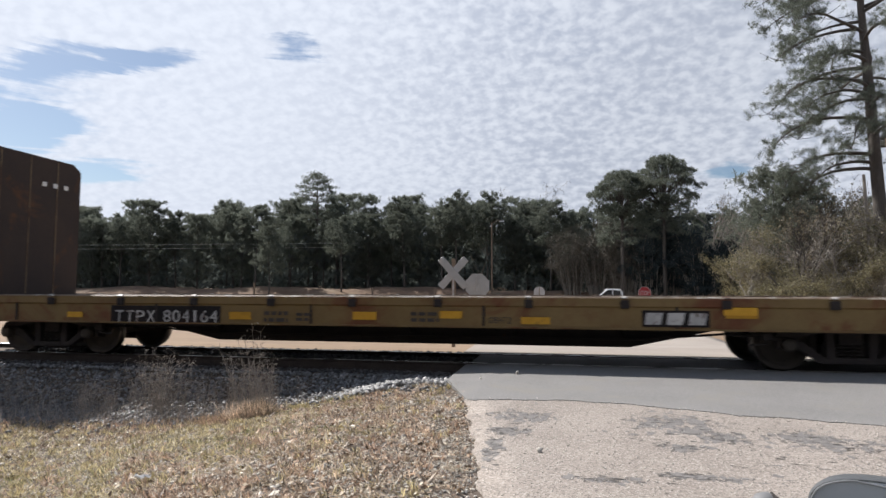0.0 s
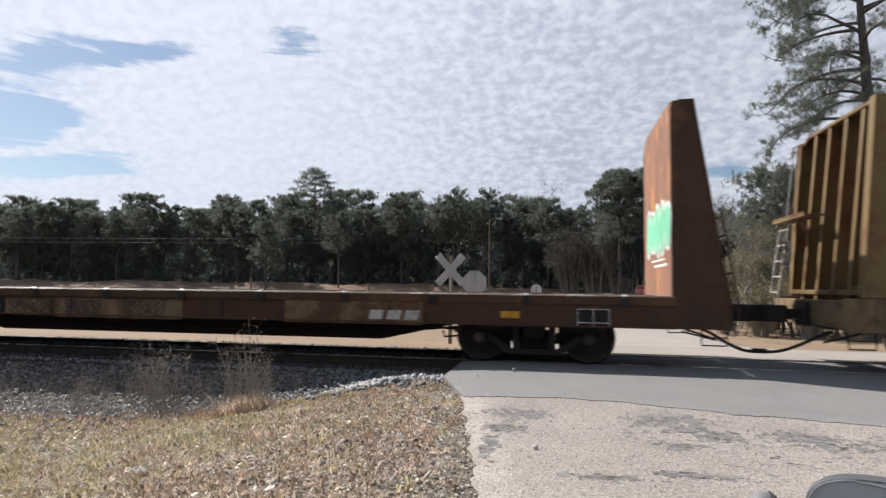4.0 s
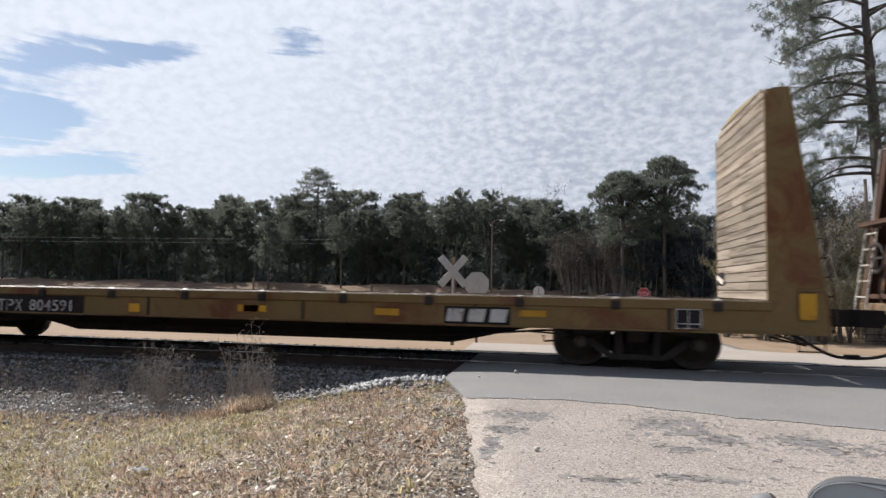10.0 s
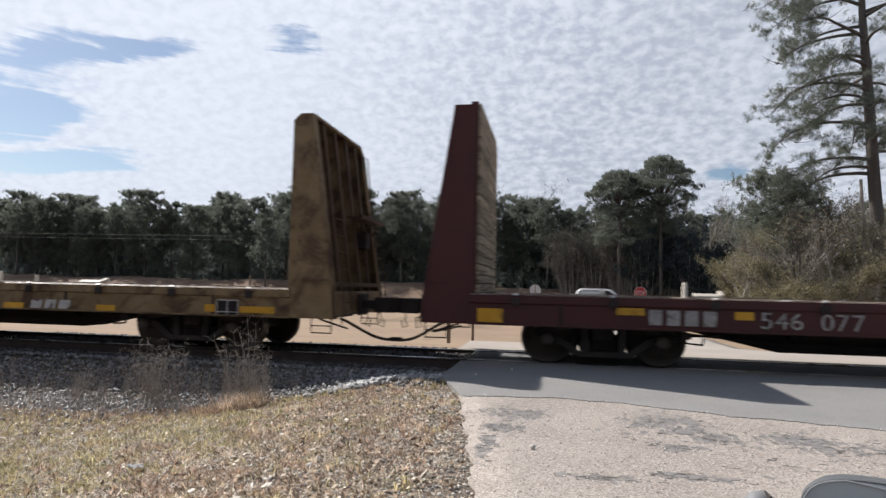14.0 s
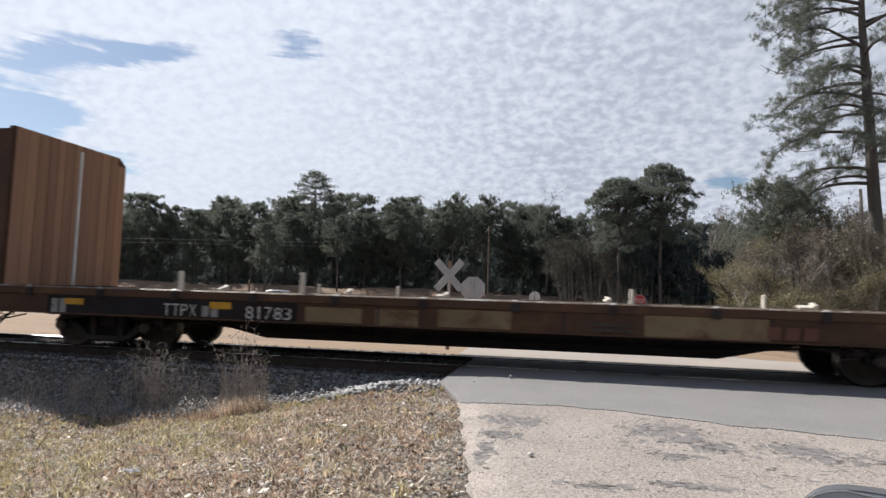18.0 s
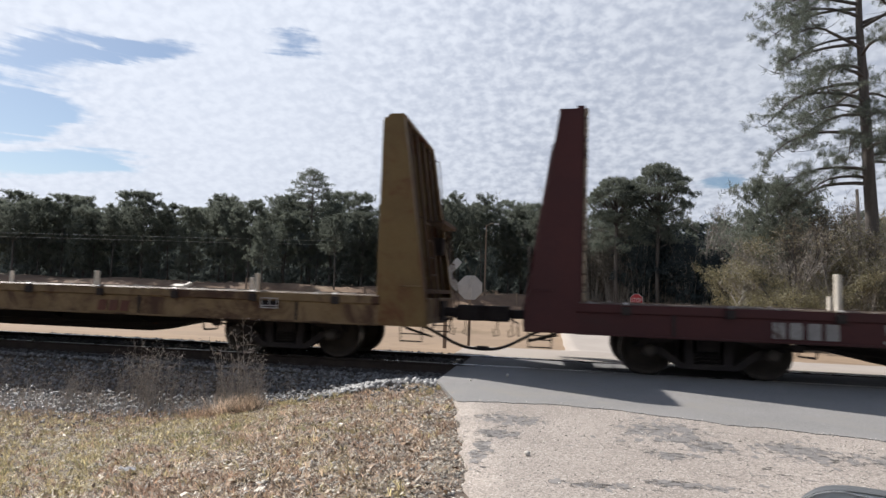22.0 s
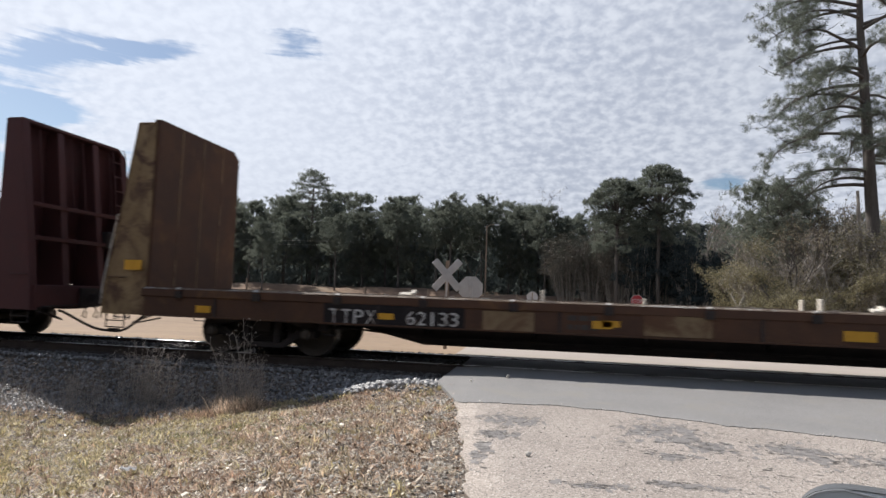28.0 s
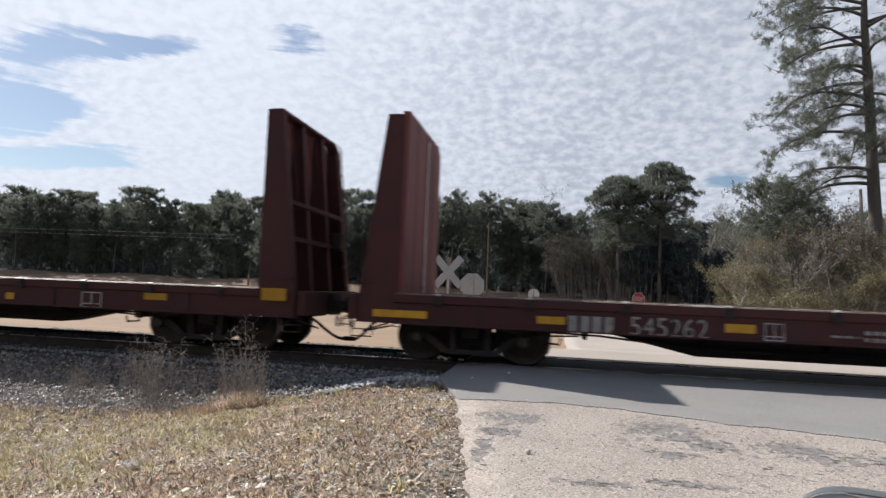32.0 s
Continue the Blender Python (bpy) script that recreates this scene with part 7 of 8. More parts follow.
def tall_pine():
    """The old pine by the road: long arching limbs, needles in separate tufts with gaps between."""
    rnd, rng = random.Random(3), np.random.default_rng(3)
    tree = tagged(new("pine_tree"), "tall old pine with long arching limbs and open crown", "tree", "pines of the woods")
    gz = float(ground_z(14.9, 31.0))
    spine = [Vector((0.0, 0, -0.4)), Vector((-0.05, 0, 2.0 - gz)), Vector((-0.08, 0, 5.0 - gz)), Vector((-0.17, 0, 7.2 - gz)), Vector((-0.25, 0.05, 9.9 - gz)), Vector((-0.34, 0.1, 12.6 - gz)), Vector((-0.45, 0.1, 14.8 - gz)), Vector((-0.50, 0, 17.5 - gz)), Vector((-0.5, 0, 20.5 - gz))]
    sh = Shape()
    sh.tube(spine, [0.33, 0.30, 0.275, 0.25, 0.225, 0.19, 0.15, 0.10, 0.04], 10)
    tips = []
    limbs = []
    for i in range(40):
        z = 6.9 + 13.0 * ((i + rnd.random() * 0.5) / 40)
        a = math.pi + rnd.gauss(0, 0.42) if i % 5 < 3 else rnd.uniform(-1.9, 1.9)
        L = (5.2 if z < 10 else 4.7 if z < 15 else 4.7 - (z - 15) * 0.65) * rnd.uniform(0.66, 1.08)
        limbs.append((z, a, L, 0.10 + 0.02 * max(0.0, z - 9) + rnd.uniform(-0.08, 0.08), -0.15 - 0.012 * max(0.0, 15 - z)))
    for z, a, L, rise, sag in limbs:
        k = next(j for j in range(8) if spine[j + 1].z >= z - gz)
        p = spine[k].lerp(spine[k + 1], (z - gz - spine[k].z) / (spine[k + 1].z - spine[k].z))
        pts, d = [p], Vector((math.cos(a), math.sin(a), rise + 0.10))
        for j in range(8):
            d = (d + Vector((rnd.gauss(0, 0.09), rnd.gauss(0, 0.09), sag * (0.4 + 0.1 * j) + rnd.gauss(0, 0.05)))).normalized()
            pts.append(pts[-1] + d * L / 8)
        sh.tube(pts, [0.085 * (1 - 0.84 * j / 8) * (0.6 + L / 9) for j in range(9)], 6, cap=False)
        for j in range(3, 9):
            for _ in range(4 if j > 4 else 2):
                e = pts[j] + Vector((rnd.gauss(0, 0.42), rnd.gauss(0, 0.42), rnd.gauss(0.20, 0.26)))
                sh.tube([pts[j], pts[j].lerp(e, 0.5) + Vector((0, 0, -0.05)), e], [0.018, 0.011, 0.006], 4, cap=False)
                if rnd.random() < (0.5 if j < 5 else 0.82):
                    # one dense burst at the twig's end, with gaps from burst to burst
                    for _ in range(8):
                        tips.append(tuple(e + Vector((rnd.gauss(0, 0.20), rnd.gauss(0, 0.20), rnd.gauss(0.05, 0.12)))))
    part("trunk", sh, "bark", tree, "grey-brown fissured trunk", smooth=True)
    v, f = tufts(tips, 0.20, 34, rng, 0.35, 0.04)
    part("crown", fast_mesh("crown", v, f, ["needle"]), None, tree)
    tree.location = (14.85, 31.0, gz)


def undergrowth():
    rng = np.random.default_rng(8)
    n = 8000
    x, y = rng.uniform(-76, 44, n), rng.uniform(65.0, 84.0, n)
    z = ground_z(x, y) + rng.random(n) ** 1.3 * 6.2
    v, f = tufts(np.stack([x, y, z], 1), 0.48, 24, rng, 0.2, 0.13)
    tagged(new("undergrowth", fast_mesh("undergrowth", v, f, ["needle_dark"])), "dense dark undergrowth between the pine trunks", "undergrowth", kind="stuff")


plant_woods()
tall_pine()
undergrowth()
snag = tagged(new("dead_tree"), "slender pale dead trunk standing before the shrubs", "tree")
part("trunk", Shape().tube([(0.06, 0, -0.3), (0.0, 0, 2.5), (-0.04, 0, 5), (-0.12, 0, 7.3)], [0.10, 0.09, 0.08, 0.065], 7), "bark_pale", snag)
snag.location = (13.9, 30.2, float(ground_z(13.9, 30.2)))


def close_behind():
    """Unseen plain dark wall added behind the road; closes the place, blocks sky light."""
    xs = np.linspace(-160, 160, 81)
    sh = Shape()
    for a, b in zip(xs, xs[1:]):
        ya, yb = -20 + 0.0006 * a * a, -20 + 0.0006 * b * b
        za, zb = 11 + 1.6 * math.sin(a * 0.7) + math.sin(a * 1.9), 11 + 1.6 * math.sin(b * 0.7) + math.sin(b * 1.9)
        sh.poly([(b, yb, -1), (a, ya, -1), (a, ya + 0.6, za * 0.5), (b, yb + 0.6, zb * 0.5)])
        sh.poly([(b, yb + 0.6, zb * 0.5), (a, ya + 0.6, za * 0.5), (a, ya - 1, za), (b, yb - 1, zb)])
        sh.poly([(b, yb - 1, zb), (a, ya - 1, za), (a, ya - 4, -1), (b, yb - 4, -1)])
    tagged(new("backdrop", sh.mesh("backdrop", "needle_deep")), "unseen dark wall added behind the road to block sky light", "woods", kind="structure")
    sh = Shape()
    xs = np.linspace(-220, 140, 121)
    for a, b in zip(xs, xs[1:]):
        za, zb = 9.3 + 0.7 * math.sin(a * 0.9) + 0.5 * math.sin(a * 2.3), 9.3 + 0.7 * math.sin(b * 0.9) + 0.5 * math.sin(b * 2.3)
        sh.poly([(a, 92, -1), (b, 92, -1), (b, 93, zb), (a, 93, za)])
        sh.poly([(a, 93, za), (b, 93, zb), (b, 97, -1), (a, 97, -1)])
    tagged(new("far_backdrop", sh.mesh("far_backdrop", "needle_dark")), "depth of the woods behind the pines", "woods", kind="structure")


close_behind()


# ---- grass, weeds ----
def blades(x, y, h, lean, width, rng, z=None):
    n = len(x)
    z = ground_z(x, y) - 0.003 if z is None else z
    a = rng.uniform(0, 6.283, n)
    b = rng.uniform(0, 6.283, n)
    base = np.stack([x, y, z], 1)
    w = np.stack([np.cos(b), np.sin(b), 0 * b], 1) * width[:, None]
    d = np.stack([np.cos(a) * lean, np.sin(a) * lean, np.ones(n)], 1)
    d /= np.linalg.norm(d, axis=1)[:, None]
    mid = base + d * h[:, None] * 0.55
    d2 = d - np.array([0, 0, 0.45])
    tip = mid + d2 * h[:, None] * 0.5
    tip[:, 2] = np.maximum(tip[:, 2], z + 0.004)
    v = np.stack([base - w, base + w, mid + w * 0.7, mid - w * 0.7, tip], 1).reshape(-1, 3)
    i = np.arange(n)[:, None] * 5
    f = np.concatenate([i + np.array([0, 1, 2]), i + np.array([0, 2, 3]), i + np.array([3, 2, 4])], 0)
    return v, f


SWARD = ["straw", "straw_brown", "straw_green"]


def sward(x, y, rng, tone=None):
    """Which straw a blade is of, in drifts: greener away from the road, browner in the middle."""
    g = 0.6 * waves(x, y, 0.75) + 0.5 * waves(y, x, 0.33) + (rng.normal(0, 0.5, len(x)) if tone is None else tone)
    k = np.where(g + 0.35 * ease(-x, 1.0, 2.2) * (1 - ease(-x, 3.0, 4.2)) > 0.62, 1, 0)
    k = np.where((g < -0.8 + 1.55 * ease(-x, 2.3, 4.0)) & ((k == 0) | (g < 0.75)), 2, k)
    return np.tile(k, 3)


def lay_grass():
    rng = np.random.default_rng(21)
    n = 76000
    y = 2.4 + 6.2 * rng.random(n) ** 1.25
    x = -0.4 - rng.random(n) * (1.4 + 1.05 * y)
    lim = np.array([road_left(v) for v in np.linspace(2, 9, 141)])
    edge = np.interp(y, np.linspace(2, 9, 141), lim)
    thin = np.clip((edge - x) / 1.3, 0.10, 1)
    t = toe(x)
    patchy = 0.52 + 0.48 * np.sin(x * 5.3 + 2 * np.sin(y * 3.1)) * np.cos(y * 6.1 + 2 * np.sin(x * 2.3))
    keep = (x < edge + 0.02) & (y < t + rng.normal(0, 0.25, n)) & (rng.random(n) < thin * patchy)
    x, y = x[keep], y[keep]
    n = len(x)
    patch = 0.5 + 0.5 * np.sin(x * 2.1 + 1.0) * np.cos(y * 2.7 + x)
    h = (0.02 + 0.065 * rng.random(n) ** 1.6) * (0.7 + 0.6 * patch)
    v, f = blades(x, y, h, rng.uniform(0.4, 3.2, n), rng.uniform(0.0022, 0.0078, n), rng)
    tagged(new("grass", fast_mesh("grass", v, f, SWARD, sward(x, y, rng))), "short dry straw-coloured winter grass with some green", "grass", kind="stuff")
    # finer, greener turf farther from the road
    m = 60000
    x, y = -2.2 - 6.5 * rng.random(m), 3.0 + 4.8 * rng.random(m)
    keep = (rng.random(m) < ease(-x, 2.2, 3.8) * (0.35 + 0.65 * ease(waves(x, y, 0.5), -0.5, 0.6))) & (y < toe(x) - 0.05)
    x, y = x[keep], y[keep]
    n = len(x)
    v, f = blades(x, y, 0.03 + 0.045 * rng.random(n), rng.uniform(1.0, 4.2, n), rng.uniform(0.0018, 0.0042, n), rng)
    tagged(new("turf", fast_mesh("turf", v, f, SWARD, np.tile(np.where(rng.random(n) < 0.6, 2, np.where(rng.random(n) < 0.6, 1, 0)), 3))), "fine olive-green winter turf", "grass", kind="stuff")
    # denser clumps that stand above the rest
    m = 3600
    cx, cy = -0.9 - rng.random(m) ** 0.9 * 8.0, 2.5 + 6.0 * rng.random(m) ** 1.15
    keep = (cx < np.interp(cy, np.linspace(2, 9, 141), lim) - 0.12 * rng.random(m)) & (cy < toe(cx) + 0.15)
    cx, cy = np.repeat(cx[keep], 24), np.repeat(cy[keep], 24)
    n = len(cx)
    r = np.repeat(rng.uniform(0.012, 0.045, n // 24), 24)
    tall = np.repeat(rng.uniform(0.04, 0.12, n // 24), 24)
    tone = np.repeat(rng.normal(0, 0.85, n // 24), 24)
    v, f = blades(cx + rng.normal(0, 1, n) * r, cy + rng.normal(0, 1, n) * r, tall * rng.uniform(0.5, 1.1, n), rng.uniform(0.2, 1.9, n), rng.uniform(0.0025, 0.0070, n), rng)
    tagged(new("grass_clumps", fast_mesh("grass_clumps", v, f, SWARD, sward(cx, cy, rng, tone))), "raised clumps of dry grass", "grass", kind="stuff")
    # rougher, thinner cover beside and behind the road
    m = 24000
    x, y = -0.4 - 11.5 * rng.random(m), -9.0 + 11.6 * rng.random(m)
    keep = x < np.interp(y, [-9, 0, 2.6], [-0.05, -0.35, -0.45]) - 0.25 * rng.random(m) ** 2
    x, y = x[keep], y[keep]
    v, f = blades(x, y, rng.uniform(0.03, 0.09, len(x)), rng.uniform(0.5, 3.2, len(x)), rng.uniform(0.004, 0.014, len(x)), rng)
    tagged(new("verge_grass", fast_mesh("verge_grass", v, f, ["straw"])), "dry straw-coloured grass on the verge", "grass", kind="stuff")
    m = 10000
    x = -0.6 - rng.random(m) * 7.5
    y = rng.uniform(2.6, 7.4, m)
    keep = (x < np.interp(y, np.linspace(2, 9, 141), lim)) & (y < toe(x))
    x, y = x[keep], y[keep]
    v, f = blades(x, y, 0.08 + 0.12 * rng.random(len(x)), rng.uniform(1.2, 4.0, len(x)), np.full(len(x), 0.0025), rng)
    tagged(new("dead_stalks", fast_mesh("dead_stalks", v, f, ["straw_pale"])), "pale dead stalks lying over the grass", "grass", kind="stuff")
    # green tufts
    c = rng.normal(size=(1700, 2)) * rng.uniform(0.5, 4.0, (1700, 1))
    k = rng.integers(0, 7, 1700)
    px = np.array([-3.35, -3.7, -4.3, -5.2, -3.0, -4.8, -2.4])[k] + c[:, 0] * 0.14
    py = np.array([5.75, 6.1, 5.2, 5.0, 6.5, 6.2, 5.9])[k] + c[:, 1] * 0.10
    v, f = blades(px, py, 0.04 + 0.06 * rng.random(1700), rng.uniform(0.3, 1.8, 1700), np.full(1700, 0.0028), rng)
    tagged(new("green_grass", fast_mesh("green_grass", v, f, ["green_blade"])), "fresh green tufts among the dry grass", "grass", kind="stuff")
    # low brown patches of dead leaf and root between the clumps
    m = 2600
    cx, cy = -1.0 - rng.random(m) * 7.5, 2.6 + 5.2 * rng.random(m)
    keep = (cx < np.interp(cy, np.linspace(2, 9, 141), lim) - 0.2) & (cy < toe(cx) - 0.1) & (waves(cx, cy, 0.42) > 0.15)
    cx, cy = np.repeat(cx[keep], 16), np.repeat(cy[keep], 16)
    n = len(cx)
    v, f = blades(cx + rng.normal(0, 0.045, n), cy + rng.normal(0, 0.05, n), rng.uniform(0.03, 0.085, n), rng.uniform(0.6, 2.8, n), rng.uniform(0.002, 0.005, n), rng)
    tagged(new("brown_grass", fast_mesh("brown_grass", v, f, ["leaf_litter"])), "brown dead grass in patches", "grass", kind="stuff")
    # rusty fringe where the grass meets the stones
    m = 3600
    x = -4.3 - 7.0 * rng.random(m)
    y = toe(x) - 0.12 + rng.normal(0, 0.20, m)
    v, f = blades(x, y, 0.05 + 0.16 * rng.random(m) ** 1.6, rng.uniform(0.2, 1.6, m), rng.uniform(0.0018, 0.004, m), rng)
    tagged(new("rusty_fringe", fast_mesh("rusty_fringe", v, f, ["straw_brown"])), "rusty brown grass fringe below the stones", "grass", kind="stuff")
    # wood chips and dead leaves
    m = 3600
    x = -0.9 - rng.random(m) ** 0.8 * 5.5
    y = 2.6 + rng.random(m) * 4.6
    keep = (x < np.interp(y, np.linspace(2, 9, 141), lim)) & (y < toe(x))
    x, y = x[keep], y[keep]
    stones("debris", np.stack([x, y, ground_z(x, y) + 0.014], 1), rng.uniform(0.005, 0.016, len(x)) * (1 + 1.2 * (rng.random(len(x)) > 0.95)), "chip", "pale chips and gravel scattered in the grass", "debris", 0.4, 9)
    for name, mat, m, lo, hi, label in (("dead_leaves", "leaf_litter", 9000, 0.012, 0.034, "small brown dead leaves on the grass"), ("bark_flakes", "straw_pale", 8000, 0.006, 0.020, "pale flakes of wood and leaf among the grass"), ("pale_leaves", "straw_pale", 800, 0.020, 0.045, "broad pale dead leaves lying on the grass")):
        x, y = -0.6 - rng.random(m) * 8.5, 2.6 + rng.random(m) ** 1.2 * 5.0
        keep = (x < np.interp(y, np.linspace(2, 9, 141), lim) + 0.05) & (y < toe(x)) & (rng.random(m) > 0.8 * ease(-x, 2.4, 4.0) * ease(y, 3.6, 4.6))
        x, y = x[keep], y[keep]
        n = len(x)
        a, s = rng.uniform(0, 6.283, n), rng.uniform(lo, hi, n)
        z = ground_z(x, y) + rng.uniform(0.012, 0.035, n)
        u = np.stack([np.cos(a), np.sin(a), rng.normal(0, 0.35, n)], 1) * s[:, None]
        w = np.stack([-np.sin(a), np.cos(a), rng.normal(0, 0.5, n)], 1) * s[:, None] * rng.uniform(0.25, 0.6, (n, 1))
        p = np.stack([x, y, z], 1)
        v = np.stack([p - u, p + w, p + u, p - w], 1).reshape(-1, 3)
        tagged(new(name, fast_mesh(name, v, np.arange(4 * n).reshape(-1, 4), [mat])), label, "leaves", kind="stuff")
    # rank brown weeds at the foot of the ballast
    m = 6000
    x = -4.2 - 8.5 * rng.random(m) ** 0.9
    y = toe(x) + rng.normal(0.35, 0.42, m)
    v, f = blades(x, y, 0.05 + 0.30 * rng.random(m) ** 2.5, rng.uniform(0.1, 1.2, m), rng.uniform(0.002, 0.004, m), rng)
    tagged(new("rank_weeds", fast_mesh("rank_weeds", v, f, ["twig"])), "brown withered weeds at the foot of the ballast", "weeds", kind="stuff")


def dry_weed(seed, h):
    """A withered weed: thin upright stem with curled side twigs and seed heads."""
    rnd = random.Random(seed)
    ob = tagged(new("dry_weed"), "withered brown weed with thin branching stalks", "weed", "withered weeds along the ballast")
    stem, heads = Shape(), Shape()
    for s in range(rnd.randint(5, 9)):
        p = Vector((rnd.gauss(0, 0.06), rnd.gauss(0, 0.06), -0.03))
        d = Vector((rnd.gauss(0, 0.16), rnd.gauss(0, 0.16), 1)).normalized()
        L = h * rnd.uniform(0.6, 1.05)
        pts = [p]
        for j in range(6):
            d = (d + Vector((rnd.gauss(0, 0.09), rnd.gauss(0, 0.09), 0.02))).normalized()
            pts.append(pts[-1] + d * L / 6)
        stem.tube(pts, [0.0040 * (1 - 0.6 * j / 6) for j in range(7)], 4, cap=False)
        for j in range(2, 7):
            for _ in range(3):
                e = pts[j] + Vector((rnd.gauss(0, 0.07), rnd.gauss(0, 0.07), rnd.uniform(0.0, 0.12)))
                mid = pts[j].lerp(e, 0.6) + Vector((0, 0, 0.02))
                stem.tube([pts[j], mid, e], [0.0024, 0.0019, 0.0014], 3, cap=False)
                if rnd.random() < 0.6:
                    q = e + Vector((rnd.gauss(0, 0.01), rnd.gauss(0, 0.01), -0.02))
                    heads.tube([e, e.lerp(q, 0.5) + Vector((0.006, 0, 0)), q], [0.003, 0.005, 0.002], 4, cap=False)
    part("stem", stem, "twig", ob)
    tagged(part("seed_head", heads, "twig", ob), kind="stuff")
    return ob


lay_grass()
weeds = [dry_weed(200 + i, h) for i, h in enumerate((0.95, 0.8, 1.05, 0.7))]
rnd = random.Random(17)
clumps = [(-4.3, 8.15, 1.0), (-4.45, 8.3, 0.85), (-5.75, 8.0, 1.05), (-5.5, 8.15, 0.9), (-4.95, 8.2, 0.8), (-6.4, 7.8, 1.0), (-6.2, 8.1, 0.9), (-7.0, 7.9, 0.9), (-7.6, 7.7, 1.0), (-6.0, 8.3, 0.85)]
clumps += [(-4.45, 8.25, 1.35), (-4.25, 8.3, 1.25), (-5.55, 8.2, 1.3), (-6.1, 8.25, 1.25), (-4.7, 8.3, 1.1)]
clumps += [(rnd.uniform(-9.5, -3.9), rnd.uniform(7.7, 8.6), rnd.uniform(0.5, 0.95)) for _ in range(14)]
clumps += [(rnd.gauss(-5.75, 0.55), rnd.gauss(8.35, 0.22), rnd.uniform(0.75, 1.2)) for _ in range(11)]
clumps += [(rnd.gauss(-4.4, 0.3), rnd.gauss(8.5, 0.2), rnd.uniform(0.6, 1.05)) for _ in range(4)]
clumps += [(rnd.uniform(-10.5, -6.5), rnd.uniform(7.6, 8.5), rnd.uniform(0.6, 1.1)) for _ in range(7)]
for i, (x, y, s) in enumerate(clumps):
    m = at_ground(x, y, i * 70, s * 0.9)
    if i < 4:
        weeds[i].matrix_basis = m
    else:
        copy_thing(weeds[i % 4], m)


def tuft(x, y, n, r, h, mat, label, seed):
    rng = np.random.default_rng(seed)
    px, py = rng.normal(0, r, n), rng.normal(0, r * 0.6, n)
    gz = float(ground_z(x, y))
    v, f = blades(px, py, h * (0.5 + 0.6 * rng.random(n)), rng.uniform(0.1, 1.3, n), np.full(n, 0.0028), rng, np.full(n, -0.02))
    ob = tagged(new("grass_tuft", fast_mesh("grass_tuft", v, f, [mat])), label, "grass", "tufts of dry grass", kind="stuff")
    ob.location = (x, y, gz)


tuft(-4.2, 7.8, 1100, 0.15, 0.36, "straw", "rusty tan dry grass tuft at the ballast's foot", 1)
tuft(-4.55, 7.6, 500, 0.16, 0.20, "straw_brown", "flattened brown grass beside the tan tuft", 8)
tuft(-3.95, 7.7, 260, 0.07, 0.42, "straw", "upright tan stalks beside the ballast", 9)
for i, (gx, gy, gh) in enumerate(((-0.62, 3.5, 0.10), (-0.66, 3.9, 0.08), (-0.72, 4.3, 0.09), (-0.80, 4.7, 0.07), (-0.9, 5.2, 0.07), (-0.66, 3.2, 0.11), (-1.0, 5.7, 0.06), (-0.85, 4.1, 0.08))):
    tuft(gx, gy, 170, 0.055, gh, "straw" if i % 2 else "straw_pale", "yellow dry grass fringe along the road's edge", 30 + i)
tuft(-1.75, 8.1, 260, 0.08, 0.14, "straw", "small dry tuft beside the crossing", 2)
tuft(-3.37, 6.35, 90, 0.07, 0.13, "green_blade", "yellow-green sprig in the dry grass", 6)
tuft(-3.95, 6.1, 60, 0.06, 0.10, "green_blade", "small yellow-green sprig in the dry grass", 7)
tuft(-3.1, 8.2, 200, 0.10, 0.10, "green_blade", "low green tuft among the stones", 3)
tuft(-2.9, 6.9, 260, 0.2, 0.10, "straw_pale", "flattened tuft of straw", 4)

def paper_scrap(x, y, w, rz, seed):
    """A crumpled strip of pale paper, folded up along its middle."""
    rnd = random.Random(seed)
    sh = Shape()
    n = 9
    top = [[(-w / 2 + w * i / (n - 1), (j - 1) * 0.016 + rnd.uniform(-0.006, 0.006), 0.060 + 0.010 * math.sin(i * 1.3 + j) + 0.006 * j + rnd.uniform(-0.006, 0.006)) for j in range(3)] for i in range(n)]
    for i in range(n - 1):
        for j in range(2):
            q = [top[i][j], top[i + 1][j], top[i + 1][j + 1], top[i][j + 1]]
            sh.poly(q)
            sh.poly([(p[0], p[1], p[2] - 0.003) for p in q[::-1]])
    ob = tagged(new("paper_scrap", sh.mesh("paper_scrap", "sign_white")), "crumpled scrap of white paper lying on the grass", "litter")
    ob.matrix_basis = pose(x, y, float(ground_z(x, y)), 0, 0, rz)


paper_scrap(-3.38, 4.50, 0.13, 12, 1)

# ---- signs ----


def crossbuck():
    ob = tagged(new("crossbuck_sign"), "railway crossbuck seen from behind on a post", "traffic sign")
    part("post", Shape().box(-0.055, 0.055, -0.05, 0.05, 0.0, 2.95), "post_wood", ob, "dark wooden post", 0.008)
    part("reflector_strip", Shape().box(-0.03, 0.03, -0.056, -0.05, 1.45, 2.50), "sign_white", ob, "white strip on the post")
    for s in (-1, 1):
        b = part("blade", Shape().box(-0.61, 0.61, -0.012, 0.012, -0.114, 0.114), "sign_back", ob, "pale unpainted back of the blade", 0.004, at=(0, -0.075 - 0.013 * s, 2.50))
        b.rotation_euler = (0, s * math.radians(48), 0)
    ob.location = (-3.24, 18.72, -0.72)


def octagon(r):
    return [(r * math.cos(math.pi / 8 + i * math.pi / 4), r * math.sin(math.pi / 8 + i * math.pi / 4)) for i in range(8)]


